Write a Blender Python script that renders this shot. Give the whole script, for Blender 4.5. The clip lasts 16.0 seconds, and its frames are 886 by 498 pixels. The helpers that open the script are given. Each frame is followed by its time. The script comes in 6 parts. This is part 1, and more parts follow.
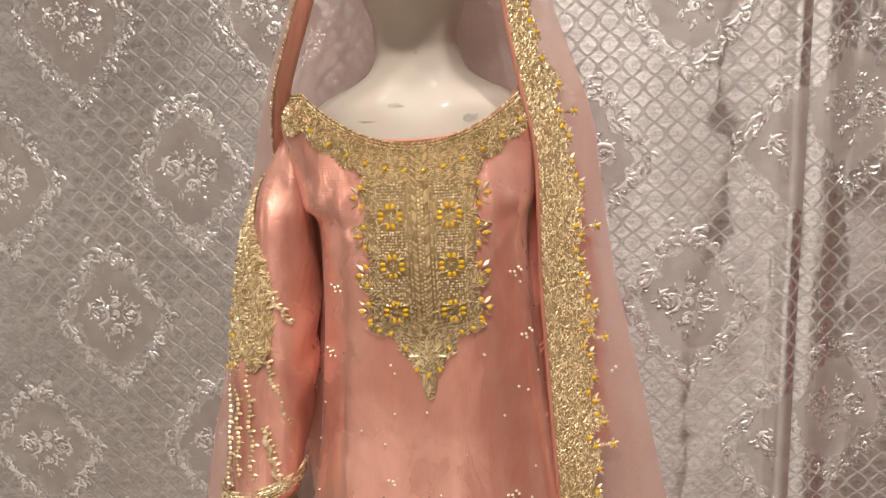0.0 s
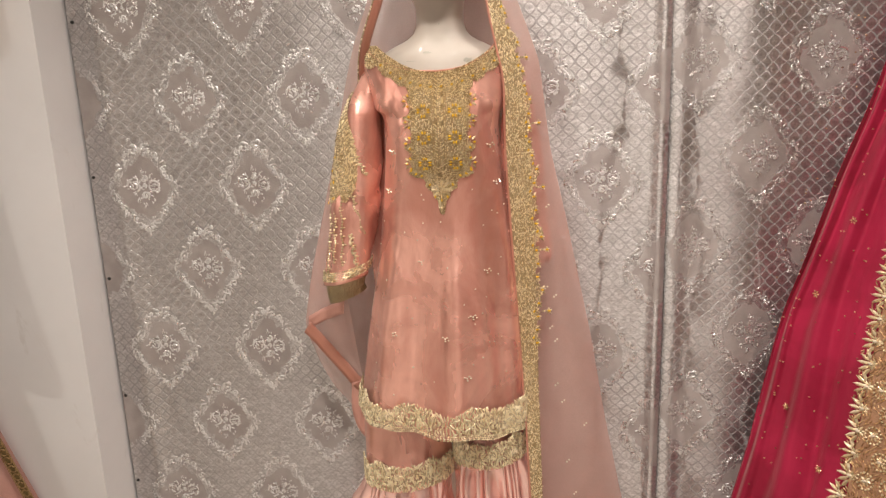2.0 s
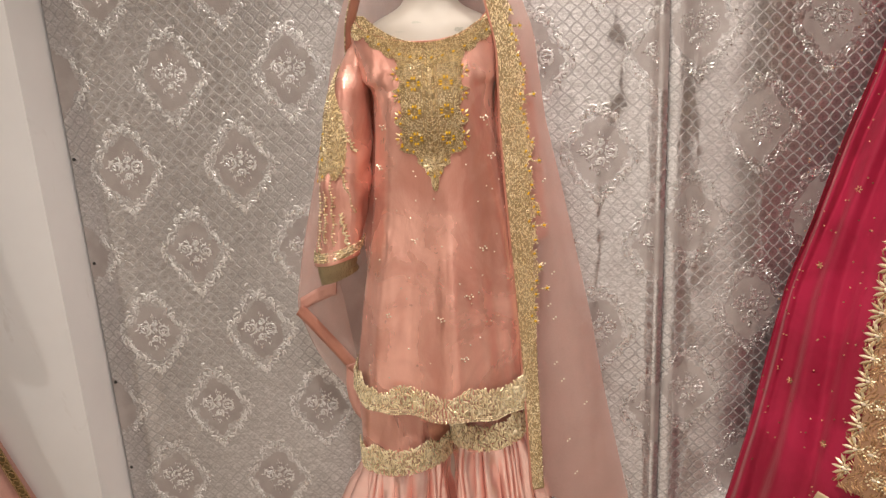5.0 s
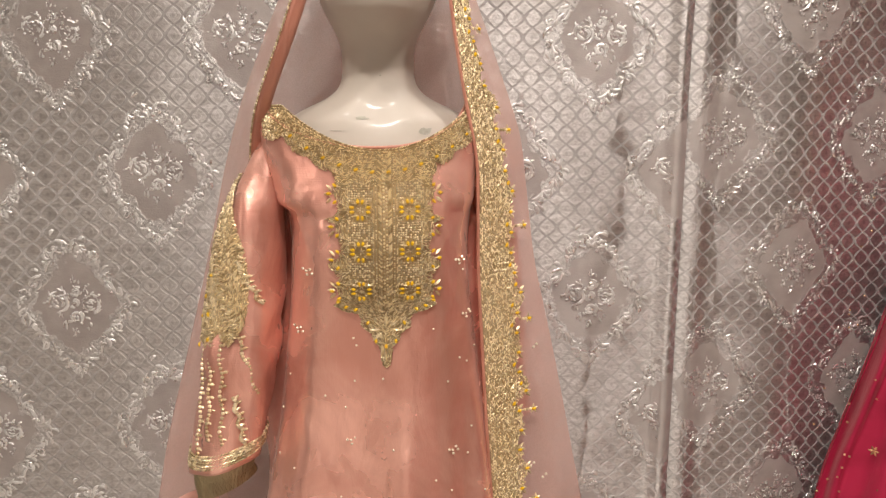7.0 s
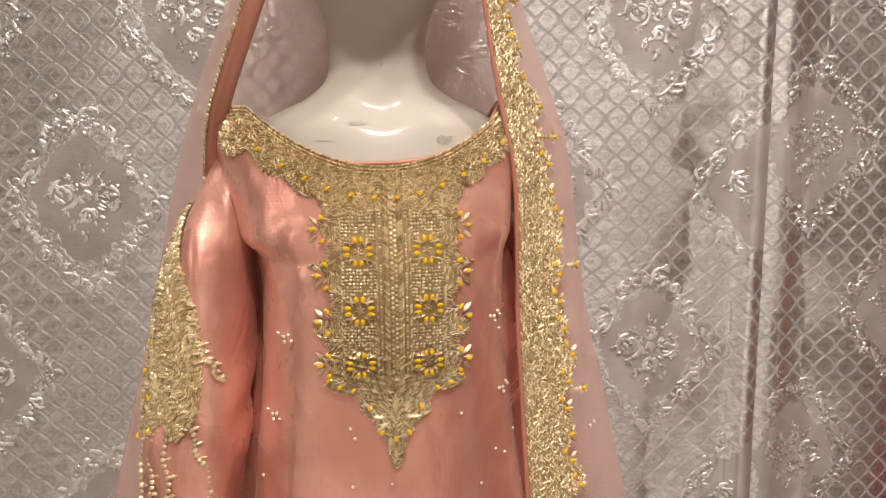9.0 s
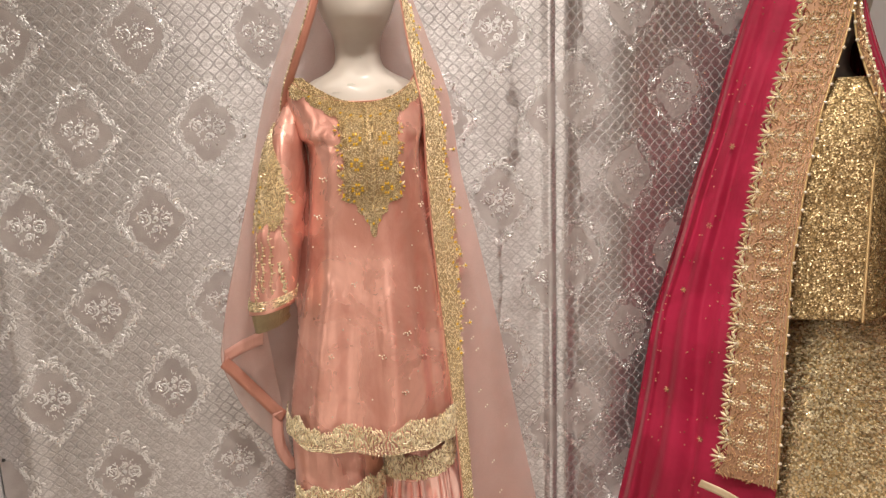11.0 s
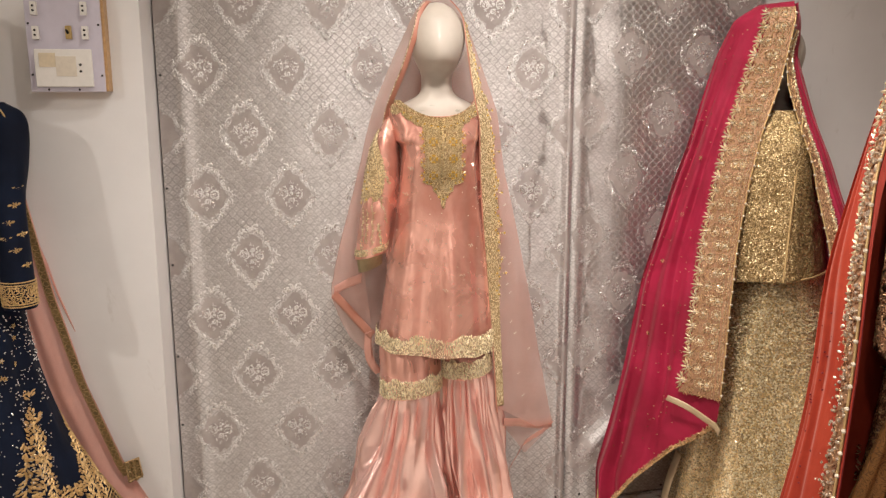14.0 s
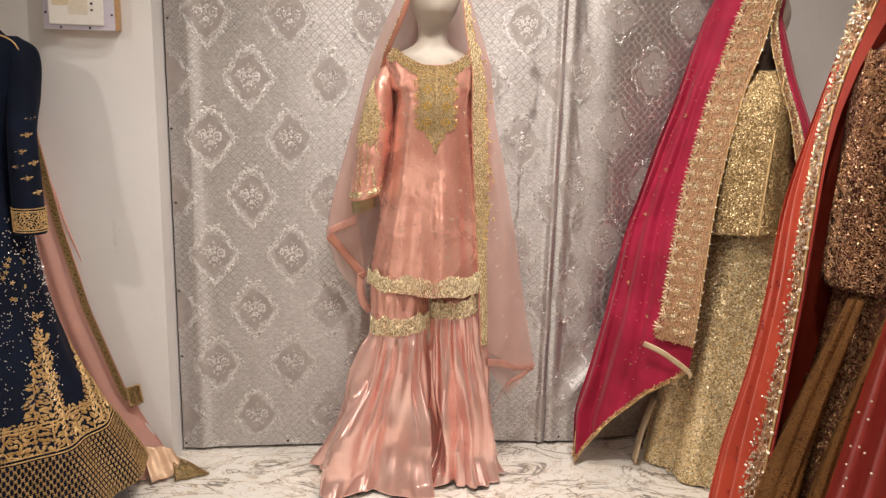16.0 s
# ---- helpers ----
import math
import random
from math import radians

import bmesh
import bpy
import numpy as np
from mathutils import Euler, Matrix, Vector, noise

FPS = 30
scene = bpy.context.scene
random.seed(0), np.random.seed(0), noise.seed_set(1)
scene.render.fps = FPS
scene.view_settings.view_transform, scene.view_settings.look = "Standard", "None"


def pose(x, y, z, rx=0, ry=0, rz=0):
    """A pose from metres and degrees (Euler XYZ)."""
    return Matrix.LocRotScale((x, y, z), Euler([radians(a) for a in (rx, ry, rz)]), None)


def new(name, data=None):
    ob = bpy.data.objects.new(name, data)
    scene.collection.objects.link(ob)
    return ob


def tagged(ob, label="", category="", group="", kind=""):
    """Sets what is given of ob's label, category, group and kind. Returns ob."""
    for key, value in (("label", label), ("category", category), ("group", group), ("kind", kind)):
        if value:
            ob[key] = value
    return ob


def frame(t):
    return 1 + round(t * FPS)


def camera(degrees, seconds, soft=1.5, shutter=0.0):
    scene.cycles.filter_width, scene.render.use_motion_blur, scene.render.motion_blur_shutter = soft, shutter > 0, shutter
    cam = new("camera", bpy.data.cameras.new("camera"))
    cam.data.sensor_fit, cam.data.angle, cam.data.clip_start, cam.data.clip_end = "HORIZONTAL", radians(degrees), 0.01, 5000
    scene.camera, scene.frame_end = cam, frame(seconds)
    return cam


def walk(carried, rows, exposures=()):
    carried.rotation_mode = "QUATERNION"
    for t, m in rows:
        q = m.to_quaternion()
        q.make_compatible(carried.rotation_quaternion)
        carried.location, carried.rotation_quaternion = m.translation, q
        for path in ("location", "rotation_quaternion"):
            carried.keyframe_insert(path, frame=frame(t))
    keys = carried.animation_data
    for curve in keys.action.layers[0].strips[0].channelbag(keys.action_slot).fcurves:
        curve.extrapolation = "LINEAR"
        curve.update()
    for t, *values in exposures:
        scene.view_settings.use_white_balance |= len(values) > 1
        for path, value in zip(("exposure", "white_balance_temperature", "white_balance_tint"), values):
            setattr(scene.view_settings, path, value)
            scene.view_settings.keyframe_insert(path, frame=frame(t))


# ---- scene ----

cam = camera(59.9, 16.0, soft=1.3)
METRES, EYE, TILT, LEAN, TURN = 4.6, 1.565, -12.7, 2.7, 2.7

ROWS = [
    (0.0, 0.0, 0.0, 0.0, 0.0, 0.0, -0.0),
    (0.5, 0.0097, -0.0376, -0.0095, 0.94, -1.61, -0.4),
    (1.0, 0.0172, -0.0744, -0.0193, 2.21, -1.65, -0.9),
    (1.5, 0.0138, -0.1134, -0.0314, 2.37, -1.32, -1.34),
    (2.0, 0.0115, -0.1598, -0.0437, 2.33, -1.57, -1.28),
    (2.5, 0.0237, -0.1932, -0.0486, 2.19, -2.15, -1.28),
    (3.0, 0.0368, -0.2163, -0.0627, 3.24, -2.94, -1.49),
    (3.2, 0.0415, -0.2223, -0.0614, 4.431, -3.7096, -1.4573),
    (5.3, 0.0070, -0.1297, -0.0382, 1.0322, -3.4282, -0.2501),
    (5.5, 0.0059, -0.1171, -0.0392, 0.47, -2.28, -0.57),
    (6.0, 0.0035, -0.0943, -0.03, 0.52, -0.82, -1.11),
    (6.5, -0.0112, -0.0634, -0.0177, -0.5, 1.89, -1.3),
    (7.0, -0.0218, -0.0352, -0.0114, -8.78, 2.26, -0.9),
    (7.5, -0.0216, -0.0078, -0.0046, -13.34, 2.44, -0.35),
    (8.0, -0.0129, 0.0257, 0.0066, -10.85, 2.5, 0.11),
    (8.5, -0.0086, 0.0425, 0.0072, -9.25, 2.93, 0.09),
    (9.0, -0.0222, 0.0276, -0.0007, -10.03, 3.31, 0.14),
    (9.5, -0.0534, -0.011, -0.0167, -16.66, 2.99, 0.99),
    (10.0, -0.0657, -0.0629, -0.025, -19.01, 2.02, 1.83),
    (10.2, -0.0652, -0.0862, -0.0327, -18.007, 1.5518, 2.1331),
    (12.3, -0.0550, -0.2773, -0.0758, -7.4164, 1.3096, -0.6595),
    (12.5, -0.0592, -0.288, -0.0777, -6.33, 1.15, -0.88),
    (13.0, -0.068, -0.3051, -0.083, -6.3, 1.91, -0.78),
    (13.5, -0.0876, -0.3204, -0.0861, -8.71, 2.54, -0.57),
    (14.0, -0.104, -0.3415, -0.0913, -10.72, 2.65, -0.19),
    (14.5, -0.1044, -0.3534, -0.1, -10.42, 2.62, -0.75),
    (15.0, -0.1035, -0.3559, -0.1034, -10.52, 2.0, -1.66),
    (15.5, -0.1056, -0.364, -0.1091, -10.7, 1.26, -2.04),
    (16.0, -0.0981, -0.3683, -0.116, -10.5, 0.87, -2.0),
]

walk(cam, [(t, pose(0, 0, EYE, TILT, LEAN, TURN) @ pose(METRES * x, METRES * y, METRES * z, 90 + pitch, roll, yaw)) for t, x, y, z, yaw, pitch, roll in ROWS],
     exposures=[(0.0, -0.05), (3.0, 0.08), (6.5, -0.02), (8.5, -0.1), (10.0, 0.05), (12.5, 0.16), (16.0, 0.19)])

# ---- light ----
scene.view_settings.exposure = 0.0
world = bpy.data.worlds.new("shop")
scene.world = world
world.use_nodes = True
world.node_tree.nodes["Background"].inputs[0].default_value = (1.0, 0.93, 0.86, 1)
world.node_tree.nodes["Background"].inputs[1].default_value = 0.03

CEILING = 2.75
# Lamps out of view: two placed from cast shadows, the rest added to balance brightness.
UNSEEN_LAMPS = [(-0.45, 0.25, 5.6), (-3.0, -1.5, 31), (0.0, -0.1, 15), (1.15, -0.45, 1.2), (0.65, 0.4, 9.3), (-0.4, -1.9, 9), (0.3, -3.4, 19), (-1.6, -3.3, 5)]
for x, y, watts in UNSEEN_LAMPS:
    lamp = bpy.data.lights.new("unseen_lamp", "AREA")
    lamp.shape, lamp.size, lamp.energy = "DISK", 0.11, watts
    lamp.spread = radians(125 if y > -0.5 else 180)
    lamp.color = (1.0, 0.915, 0.835)
    ob = new("unseen_lamp", lamp)
    ob.location = (x, y, CEILING - 0.035)

# ---- materials ----
class Nodes:
    """A small writer of node materials."""

    def __init__(self, name):
        self.mat = bpy.data.materials.new(name)
        self.mat.use_nodes = True
        self.tree = self.mat.node_tree
        self.bsdf = self.tree.nodes["Principled BSDF"]
        self.out = self.tree.nodes["Material Output"]
        self.place = self.add("ShaderNodeTexCoord").outputs["Object"]

    def add(self, kind, **settings):
        node = self.tree.nodes.new(kind)
        for key, value in settings.items():
            setattr(node, key, value)
        return node

    def put(self, socket, value):
        if isinstance(value, bpy.types.NodeSocket):
            self.tree.links.new(value, socket)
        elif value is not None:
            if socket.type == "RGBA" and len(value) == 3:
                value = (*value, 1)
            socket.default_value = value

    def math(self, op, a, b=None, c=None, clamp=False):
        node = self.add("ShaderNodeMath", operation=op, use_clamp=clamp)
        for i, v in enumerate((a, b, c)):
            self.put(node.inputs[i], v)
        return node.outputs[0]

    def step(self, v, lo, hi, a=0.0, b=1.0):
        node = self.add("ShaderNodeMapRange", interpolation_type="SMOOTHSTEP")
        for i, w in enumerate((v, lo, hi, a, b)):
            self.put(node.inputs[i], w)
        return node.outputs[0]

    def scaled(self, sx, sy, sz, source=None, turn=(0, 0, 0)):
        node = self.add("ShaderNodeMapping")
        self.put(node.inputs[0], source or self.place)
        node.inputs["Scale"].default_value = (sx, sy, sz)
        node.inputs["Rotation"].default_value = turn
        return node.outputs[0]

    def noise(self, scale, detail=3.0, rough=0.55, source=None, distortion=0.0):
        node = self.add("ShaderNodeTexNoise")
        self.put(node.inputs["Vector"], source or self.place)
        node.inputs["Scale"].default_value, node.inputs["Detail"].default_value = scale, detail
        node.inputs["Roughness"].default_value, node.inputs["Distortion"].default_value = rough, distortion
        return node.outputs[0]

    def cells(self, scale, source=None, feature="F1", rand=1.0):
        node = self.add("ShaderNodeTexVoronoi", feature=feature)
        self.put(node.inputs["Vector"], source or self.place)
        node.inputs["Scale"].default_value, node.inputs["Randomness"].default_value = scale, rand
        return node

    def mix(self, f, a, b):
        node = self.add("ShaderNodeMix", data_type="RGBA")
        self.put(node.inputs[0], f)
        self.put(node.inputs[6], a)
        self.put(node.inputs[7], b)
        return node.outputs[2]

    def bump(self, height, strength, distance, normal=None):
        node = self.add("ShaderNodeBump")
        node.inputs["Strength"].default_value, node.inputs["Distance"].default_value = strength, distance
        self.put(node.inputs["Height"], height)
        if normal is not None:
            self.put(node.inputs["Normal"], normal)
        return node.outputs[0]

    def glint(self, scale, amount, source=None):
        """A normal that tips from cell to cell, as sequins and facets do."""
        cells = self.cells(scale, source)
        tip = self.add("ShaderNodeVectorMath", operation="SUBTRACT")
        self.put(tip.inputs[0], cells.outputs["Color"])
        tip.inputs[1].default_value = (0.5, 0.5, 0.5)
        size = self.add("ShaderNodeVectorMath", operation="SCALE")
        self.put(size.inputs[0], tip.outputs[0])
        size.inputs["Scale"].default_value = amount
        flat = self.add("ShaderNodeNewGeometry")
        total = self.add("ShaderNodeVectorMath", operation="ADD")
        self.put(total.inputs[0], flat.outputs["Normal"])
        self.put(total.inputs[1], size.outputs[0])
        unit = self.add("ShaderNodeVectorMath", operation="NORMALIZE")
        self.put(unit.inputs[0], total.outputs[0])
        return unit.outputs[0], cells

    def done(self, color=None, rough=None, metal=None, normal=None, **more):
        for key, value in (("Base Color", color), ("Roughness", rough), ("Metallic", metal), ("Normal", normal), *((k.replace("_", " "), v) for k, v in more.items())):
            if value is not None:
                self.put(self.bsdf.inputs[key], value)
        return self.mat


def plain(name, color, rough=0.5, metal=0.0, grain=60.0, vary=0.12, relief=0.15, **more):
    n = Nodes(name)
    g = n.noise(grain, 4)
    big = n.noise(grain * 0.07, 3)
    both = n.math("ADD", n.math("MULTIPLY", g, 0.5), n.math("MULTIPLY", big, 0.5))
    c = n.mix(n.step(both, 0.3, 0.7), [v * (1 - vary) for v in color], [min(1, v * (1 + vary)) for v in color])
    r = n.math("ADD", rough - 0.06, n.math("MULTIPLY", big, 0.12))
    return n.done(c, r, metal, n.bump(g, relief, 0.001), **more)


PITCH_X, PITCH_Z = 0.287, 0.434      # the brocade's repeat
FIRST, SECOND = (-0.575, 0.792), (-0.7185, 1.009)


def brocade(name, dx=0.0, dz=0.0):
    """Silver jacquard: a net of small ogees, plain shield-shaped cartouches on a half-dropped repeat, crinkled foil."""
    n = Nodes(name)
    xyz = n.add("ShaderNodeSeparateXYZ")
    n.put(xyz.inputs[0], n.place)
    wob = n.noise(7.0, 2)
    x = n.math("ADD", xyz.outputs[0], n.math("MULTIPLY", n.math("SUBTRACT", wob, 0.5), 0.012))
    z = n.math("ADD", xyz.outputs[2], n.math("MULTIPLY", n.math("SUBTRACT", n.noise(5.0, 2), 0.5), 0.010))
    # net of ogees, 30 mm by 31 mm, bowed sides
    a, b = n.math("MULTIPLY", x, math.pi / 0.030), n.math("MULTIPLY", z, math.pi / 0.031)
    b = n.math("ADD", b, n.math("MULTIPLY", n.math("SINE", n.math("MULTIPLY", b, 2.0)), 0.2))
    d1 = n.math("ABSOLUTE", n.math("SINE", n.math("ADD", a, b)))
    d2 = n.math("ABSOLUTE", n.math("SINE", n.math("SUBTRACT", a, b)))
    edge = n.math("MINIMUM", d1, d2)
    line = n.step(edge, 0.20, 0.36, 1.0, 0.0)
    inner = n.step(n.math("ABSOLUTE", n.math("SUBTRACT", edge, 0.80)), 0.03, 0.08, 1.0, 0.0)
    line = n.math("MAXIMUM", line, n.math("MULTIPLY", inner, 0.28))
    heart = n.step(edge, 0.93, 0.975)
    # cartouches: nearest centre of a half-dropped repeat
    def cart(ox, oz):
        u = n.math("PINGPONG", n.math("ADD", n.math("SUBTRACT", x, ox + dx), PITCH_X * 100.5), PITCH_X / 2)
        v = n.math("PINGPONG", n.math("ADD", n.math("SUBTRACT", z, oz + dz), PITCH_Z * 50.5), PITCH_Z / 2)
        u, v = n.math("SUBTRACT", PITCH_X / 2, u), n.math("SUBTRACT", PITCH_Z / 2, v)
        return n.math("ADD", n.math("POWER", n.math("DIVIDE", u, 0.066), 1.3), n.math("POWER", n.math("DIVIDE", v, 0.082), 1.3))
    r = n.math("MINIMUM", cart(*FIRST), cart(*SECOND))
    ragged = n.math("ADD", r, n.math("ADD", n.math("MULTIPLY", n.math("SUBTRACT", n.noise(34, 2), 0.5), 0.9), n.math("MULTIPLY", n.math("SUBTRACT", n.noise(90, 2), 0.5), 0.35)))
    field = n.step(ragged, 0.94, 1.04)
    # a rim of crowded foliage follows the cartouche
    leafy = n.noise(95, 3, 0.6, None, 1.6)
    rim = n.math("MULTIPLY", n.math("MULTIPLY", n.step(ragged, 0.94, 1.06), n.step(ragged, 1.18, 1.45, 1.0, 0.0)), n.step(leafy, 0.46, 0.56))
    crinkle = n.noise(1.0, 5, 0.65, n.scaled(60, 60, 150), 0.8)
    fine = n.noise(420, 2)
    worn = n.step(n.noise(3.0, 4, 0.6), 0.38, 0.64)
    weave = n.math("MULTIPLY", n.math("SUBTRACT", 1.0, line), field)
    silver = n.mix(n.step(crinkle, 0.35, 0.7), (0.49, 0.462, 0.45), (0.755, 0.73, 0.72))
    ground = n.mix(n.step(n.noise(22, 3), 0.35, 0.65), (0.385, 0.34, 0.322), (0.455, 0.41, 0.392))
    dim = n.math("MULTIPLY", line, n.math("ADD", 0.25, n.math("MULTIPLY", worn, 0.34)))
    lattice = n.mix(dim, silver, (0.22, 0.20, 0.195))
    lattice = n.mix(n.math("MULTIPLY", heart, 0.4), lattice, (0.30, 0.275, 0.27))
    lattice = n.mix(n.math("MULTIPLY", rim, 0.32), lattice, (0.93, 0.92, 0.915))
    color = n.mix(n.math("MULTIPLY", field, 0.95), ground, lattice)
    proud = n.math("MAXIMUM", weave, rim)
    height = n.math("ADD", n.math("MULTIPLY", proud, 0.32), n.math("ADD", n.math("MULTIPLY", crinkle, 0.42), n.math("MULTIPLY", n.math("MULTIPLY", leafy, rim), 0.4)))
    rough = n.math("SUBTRACT", 0.55, n.math("MULTIPLY", proud, 0.14))
    nrm = n.bump(height, 0.45, 0.0026, n.bump(fine, 0.25, 0.0006))
    # flat wefts spread the gleam of the lamps up and down the cloth
    around = n.add("ShaderNodeTangent", direction_type="RADIAL", axis="Z")
    n.put(n.bsdf.inputs["Tangent"], around.outputs[0])
    n.put(n.bsdf.inputs["Anisotropic"], 0.9)
    n.put(n.bsdf.inputs["Anisotropic Rotation"], 0.25)
    return n.done(color, rough, n.math("ADD", 0.25, n.math("MULTIPLY", proud, 0.65)), nrm)


def satin(name, dark, light, rough=0.3, metal=0.22, sheen=0.12, crease=0.55, run=(22, 22, 7), gloss=0.9, streak=0.0):
    """Shot tissue silk: a soft metallic gleam with fine warp lines and long creases."""
    n = Nodes(name)
    warp = n.noise(1.0, 3, 0.6, n.scaled(900, 900, 25))
    weft = n.noise(1.0, 3, 0.6, n.scaled(30, 30, 700))
    cloud = n.noise(6, 4, 0.6, None, 0.6)
    fold = n.noise(1.0, 3, 0.5, n.scaled(*run), 1.2)
    c = n.mix(n.step(n.math("ADD", n.math("MULTIPLY", cloud, 0.9), n.math("MULTIPLY", warp, 0.1)), 0.35, 0.68), dark, light)
    if streak:
        # crosswise floats spread the gleam up and down the cloth
        around = n.add("ShaderNodeTangent", direction_type="RADIAL", axis="Z")
        n.put(n.bsdf.inputs["Tangent"], around.outputs[0])
        n.put(n.bsdf.inputs["Anisotropic"], streak)
        n.put(n.bsdf.inputs["Anisotropic Rotation"], 0.25)
    wrinkle = n.noise(1.0, 4, 0.55, n.scaled(run[0] * 3, run[1] * 3, run[2] * 4), 1.6)
    fold = n.math("ADD", fold, n.math("MULTIPLY", wrinkle, 0.28))
    h = n.math("ADD", n.math("MULTIPLY", warp, 0.03), n.math("ADD", n.math("MULTIPLY", weft, 0.03), fold))
    return n.done(c, n.math("ADD", rough - 0.05, n.math("MULTIPLY", cloud, 0.1)), metal, n.bump(h, crease, 0.006), Sheen_Weight=sheen, Sheen_Tint=(1, 0.85, 0.75, 1), Sheen_Roughness=0.4, Specular_IOR_Level=gloss)


def sheer(name, color, cover, rough=0.55):
    """Fine net: part cloth, part open gaps."""
    n = Nodes(name)
    mottled = n.noise(9, 3)
    net = n.noise(700, 1)
    f = n.math("MULTIPLY", n.math("ADD", n.math("MULTIPLY", mottled, 0.25), n.math("ADD", 0.62, n.math("MULTIPLY", net, 0.5))), cover, clamp=True)
    n.done(n.mix(mottled, [v * 0.9 for v in color], color), rough, 0.0, n.bump(n.noise(60, 3), 0.2, 0.002), Sheen_Weight=0.3)
    clear = n.add("ShaderNodeBsdfTransparent")
    glow = n.add("ShaderNodeBsdfTranslucent")
    n.put(glow.inputs[0], color)
    cloth = n.add("ShaderNodeMixShader")
    cloth.inputs[0].default_value = 0.35
    n.tree.links.new(n.bsdf.outputs[0], cloth.inputs[1])
    n.tree.links.new(glow.outputs[0], cloth.inputs[2])
    both = n.add("ShaderNodeMixShader")
    n.put(both.inputs[0], f)
    n.tree.links.new(clear.outputs[0], both.inputs[1])
    n.tree.links.new(cloth.outputs[0], both.inputs[2])
    n.tree.links.new(both.outputs[0], n.out.inputs[0])
    return n.mat


def sequin(name, dark, mid, light, scale=330.0, amount=1.2, rough=0.25, metal=0.85):
    """Cloth covered in small sequins and bugle beads, each one tipped its own way."""
    n = Nodes(name)
    normal, cells = n.glint(scale, amount)
    pick = n.add("ShaderNodeSeparateColor")
    n.put(pick.inputs[0], cells.outputs["Color"])
    patch = n.noise(26, 4, 0.65, None, 1.0)
    c = n.mix(n.step(pick.outputs[0], 0.1, 0.9), mid, light)
    c = n.mix(n.step(n.math("ADD", n.math("MULTIPLY", patch, 0.7), n.math("MULTIPLY", pick.outputs[1], 0.3)), 0.42, 0.58), dark, c)
    c = n.mix(n.step(cells.outputs["Distance"], 0.45, 0.75), c, [v * 0.5 for v in dark])
    return n.done(c, n.math("ADD", rough, n.math("MULTIPLY", pick.outputs[2], 0.2)), metal, normal)


def thread(name, dark, light, rough=0.3, metal=0.9):
    """Metal embroidery: coiled wire and beads, varied from piece to piece."""
    n = Nodes(name)
    own = n.add("ShaderNodeNewGeometry").outputs["Random Per Island"]
    coil = n.noise(1100, 2)
    c = n.mix(n.math("ADD", n.math("MULTIPLY", own, 0.7), n.math("MULTIPLY", n.step(coil, 0.35, 0.65), 0.3)), dark, light)
    return n.done(c, n.math("ADD", rough - 0.1, n.math("MULTIPLY", own, 0.25)), metal, n.bump(coil, 0.5, 0.0008))


def vinyl(name):
    """Cream marble-print sheet with wandering grey and tan veins."""
    n = Nodes(name)
    flow = n.noise(2.6, 4, 0.55, n.scaled(1.0, 1.8, 1.0, None, (0, 0, 0.5)), 2.2)
    vein = n.math("ABSOLUTE", n.math("SUBTRACT", flow, 0.5))
    thin = n.step(vein, 0.0, 0.026, 1.0, 0.0)
    wide = n.step(vein, 0.0, 0.09, 1.0, 0.0)
    flow2 = n.noise(6.5, 3, 0.6, n.scaled(1.0, 1.7, 1.0, None, (0, 0, 0.9)), 1.6)
    thin2 = n.step(n.math("ABSOLUTE", n.math("SUBTRACT", flow2, 0.52)), 0.0, 0.02, 1.0, 0.0)
    gate = n.step(n.noise(4, 2), 0.36, 0.52)
    c = n.mix(n.math("MULTIPLY", wide, 0.5), (0.80, 0.77, 0.72), (0.70, 0.62, 0.51))
    c = n.mix(n.math("MULTIPLY", n.math("MULTIPLY", thin, gate), 0.9), c, (0.16, 0.14, 0.125))
    c = n.mix(n.math("MULTIPLY", thin2, 0.75), c, (0.40, 0.29, 0.17))
    c = n.mix(n.math("MULTIPLY", n.step(n.noise(1.3, 5), 0.5, 0.75), 0.25), c, (0.55, 0.50, 0.45))
    return n.done(c, n.math("ADD", 0.2, n.math("MULTIPLY", n.noise(9, 4), 0.18)), 0.0, n.bump(n.noise(30, 3), 0.06, 0.002))


def painted_wall(name, color=(0.80, 0.79, 0.79)):
    """White emulsion, rolled on unevenly, with scuffs, hairlines and filled marks."""
    n = Nodes(name)
    roll = n.noise(140, 3)
    cloud = n.noise(2.2, 5, 0.6)
    scuff = n.step(n.noise(1.0, 4, 0.7, n.scaled(9, 9, 3.2), 0.8), 0.62, 0.72)
    c = n.mix(n.step(cloud, 0.3, 0.7), [v * 0.93 for v in color], color)
    c = n.mix(n.math("MULTIPLY", scuff, 0.35), c, (0.58, 0.55, 0.52))
    return n.done(c, n.math("ADD", 0.42, n.math("MULTIPLY", cloud, 0.2)), 0.0, n.bump(n.math("ADD", n.math("MULTIPLY", roll, 0.4), cloud), 0.25, 0.003))


BROCADE_MAIN = brocade("silver_brocade")
BROCADE_SIDE = brocade("silver_brocade_side", 0.07, 0.056)
SILVER_THREAD = thread("silver_thread", (0.74, 0.725, 0.715), (0.98, 0.975, 0.97), 0.34, 0.8)
WHITE_PAINT = painted_wall("white_paint")
# assumed brown for the unseen walls, set by how much light they bounce
DIM_PAINT = painted_wall("unseen_wall_brown", (0.42, 0.36, 0.31))
CEILING_PAINT = painted_wall("ceiling_paint", (0.8, 0.78, 0.75))
VINYL = vinyl("marble_vinyl")
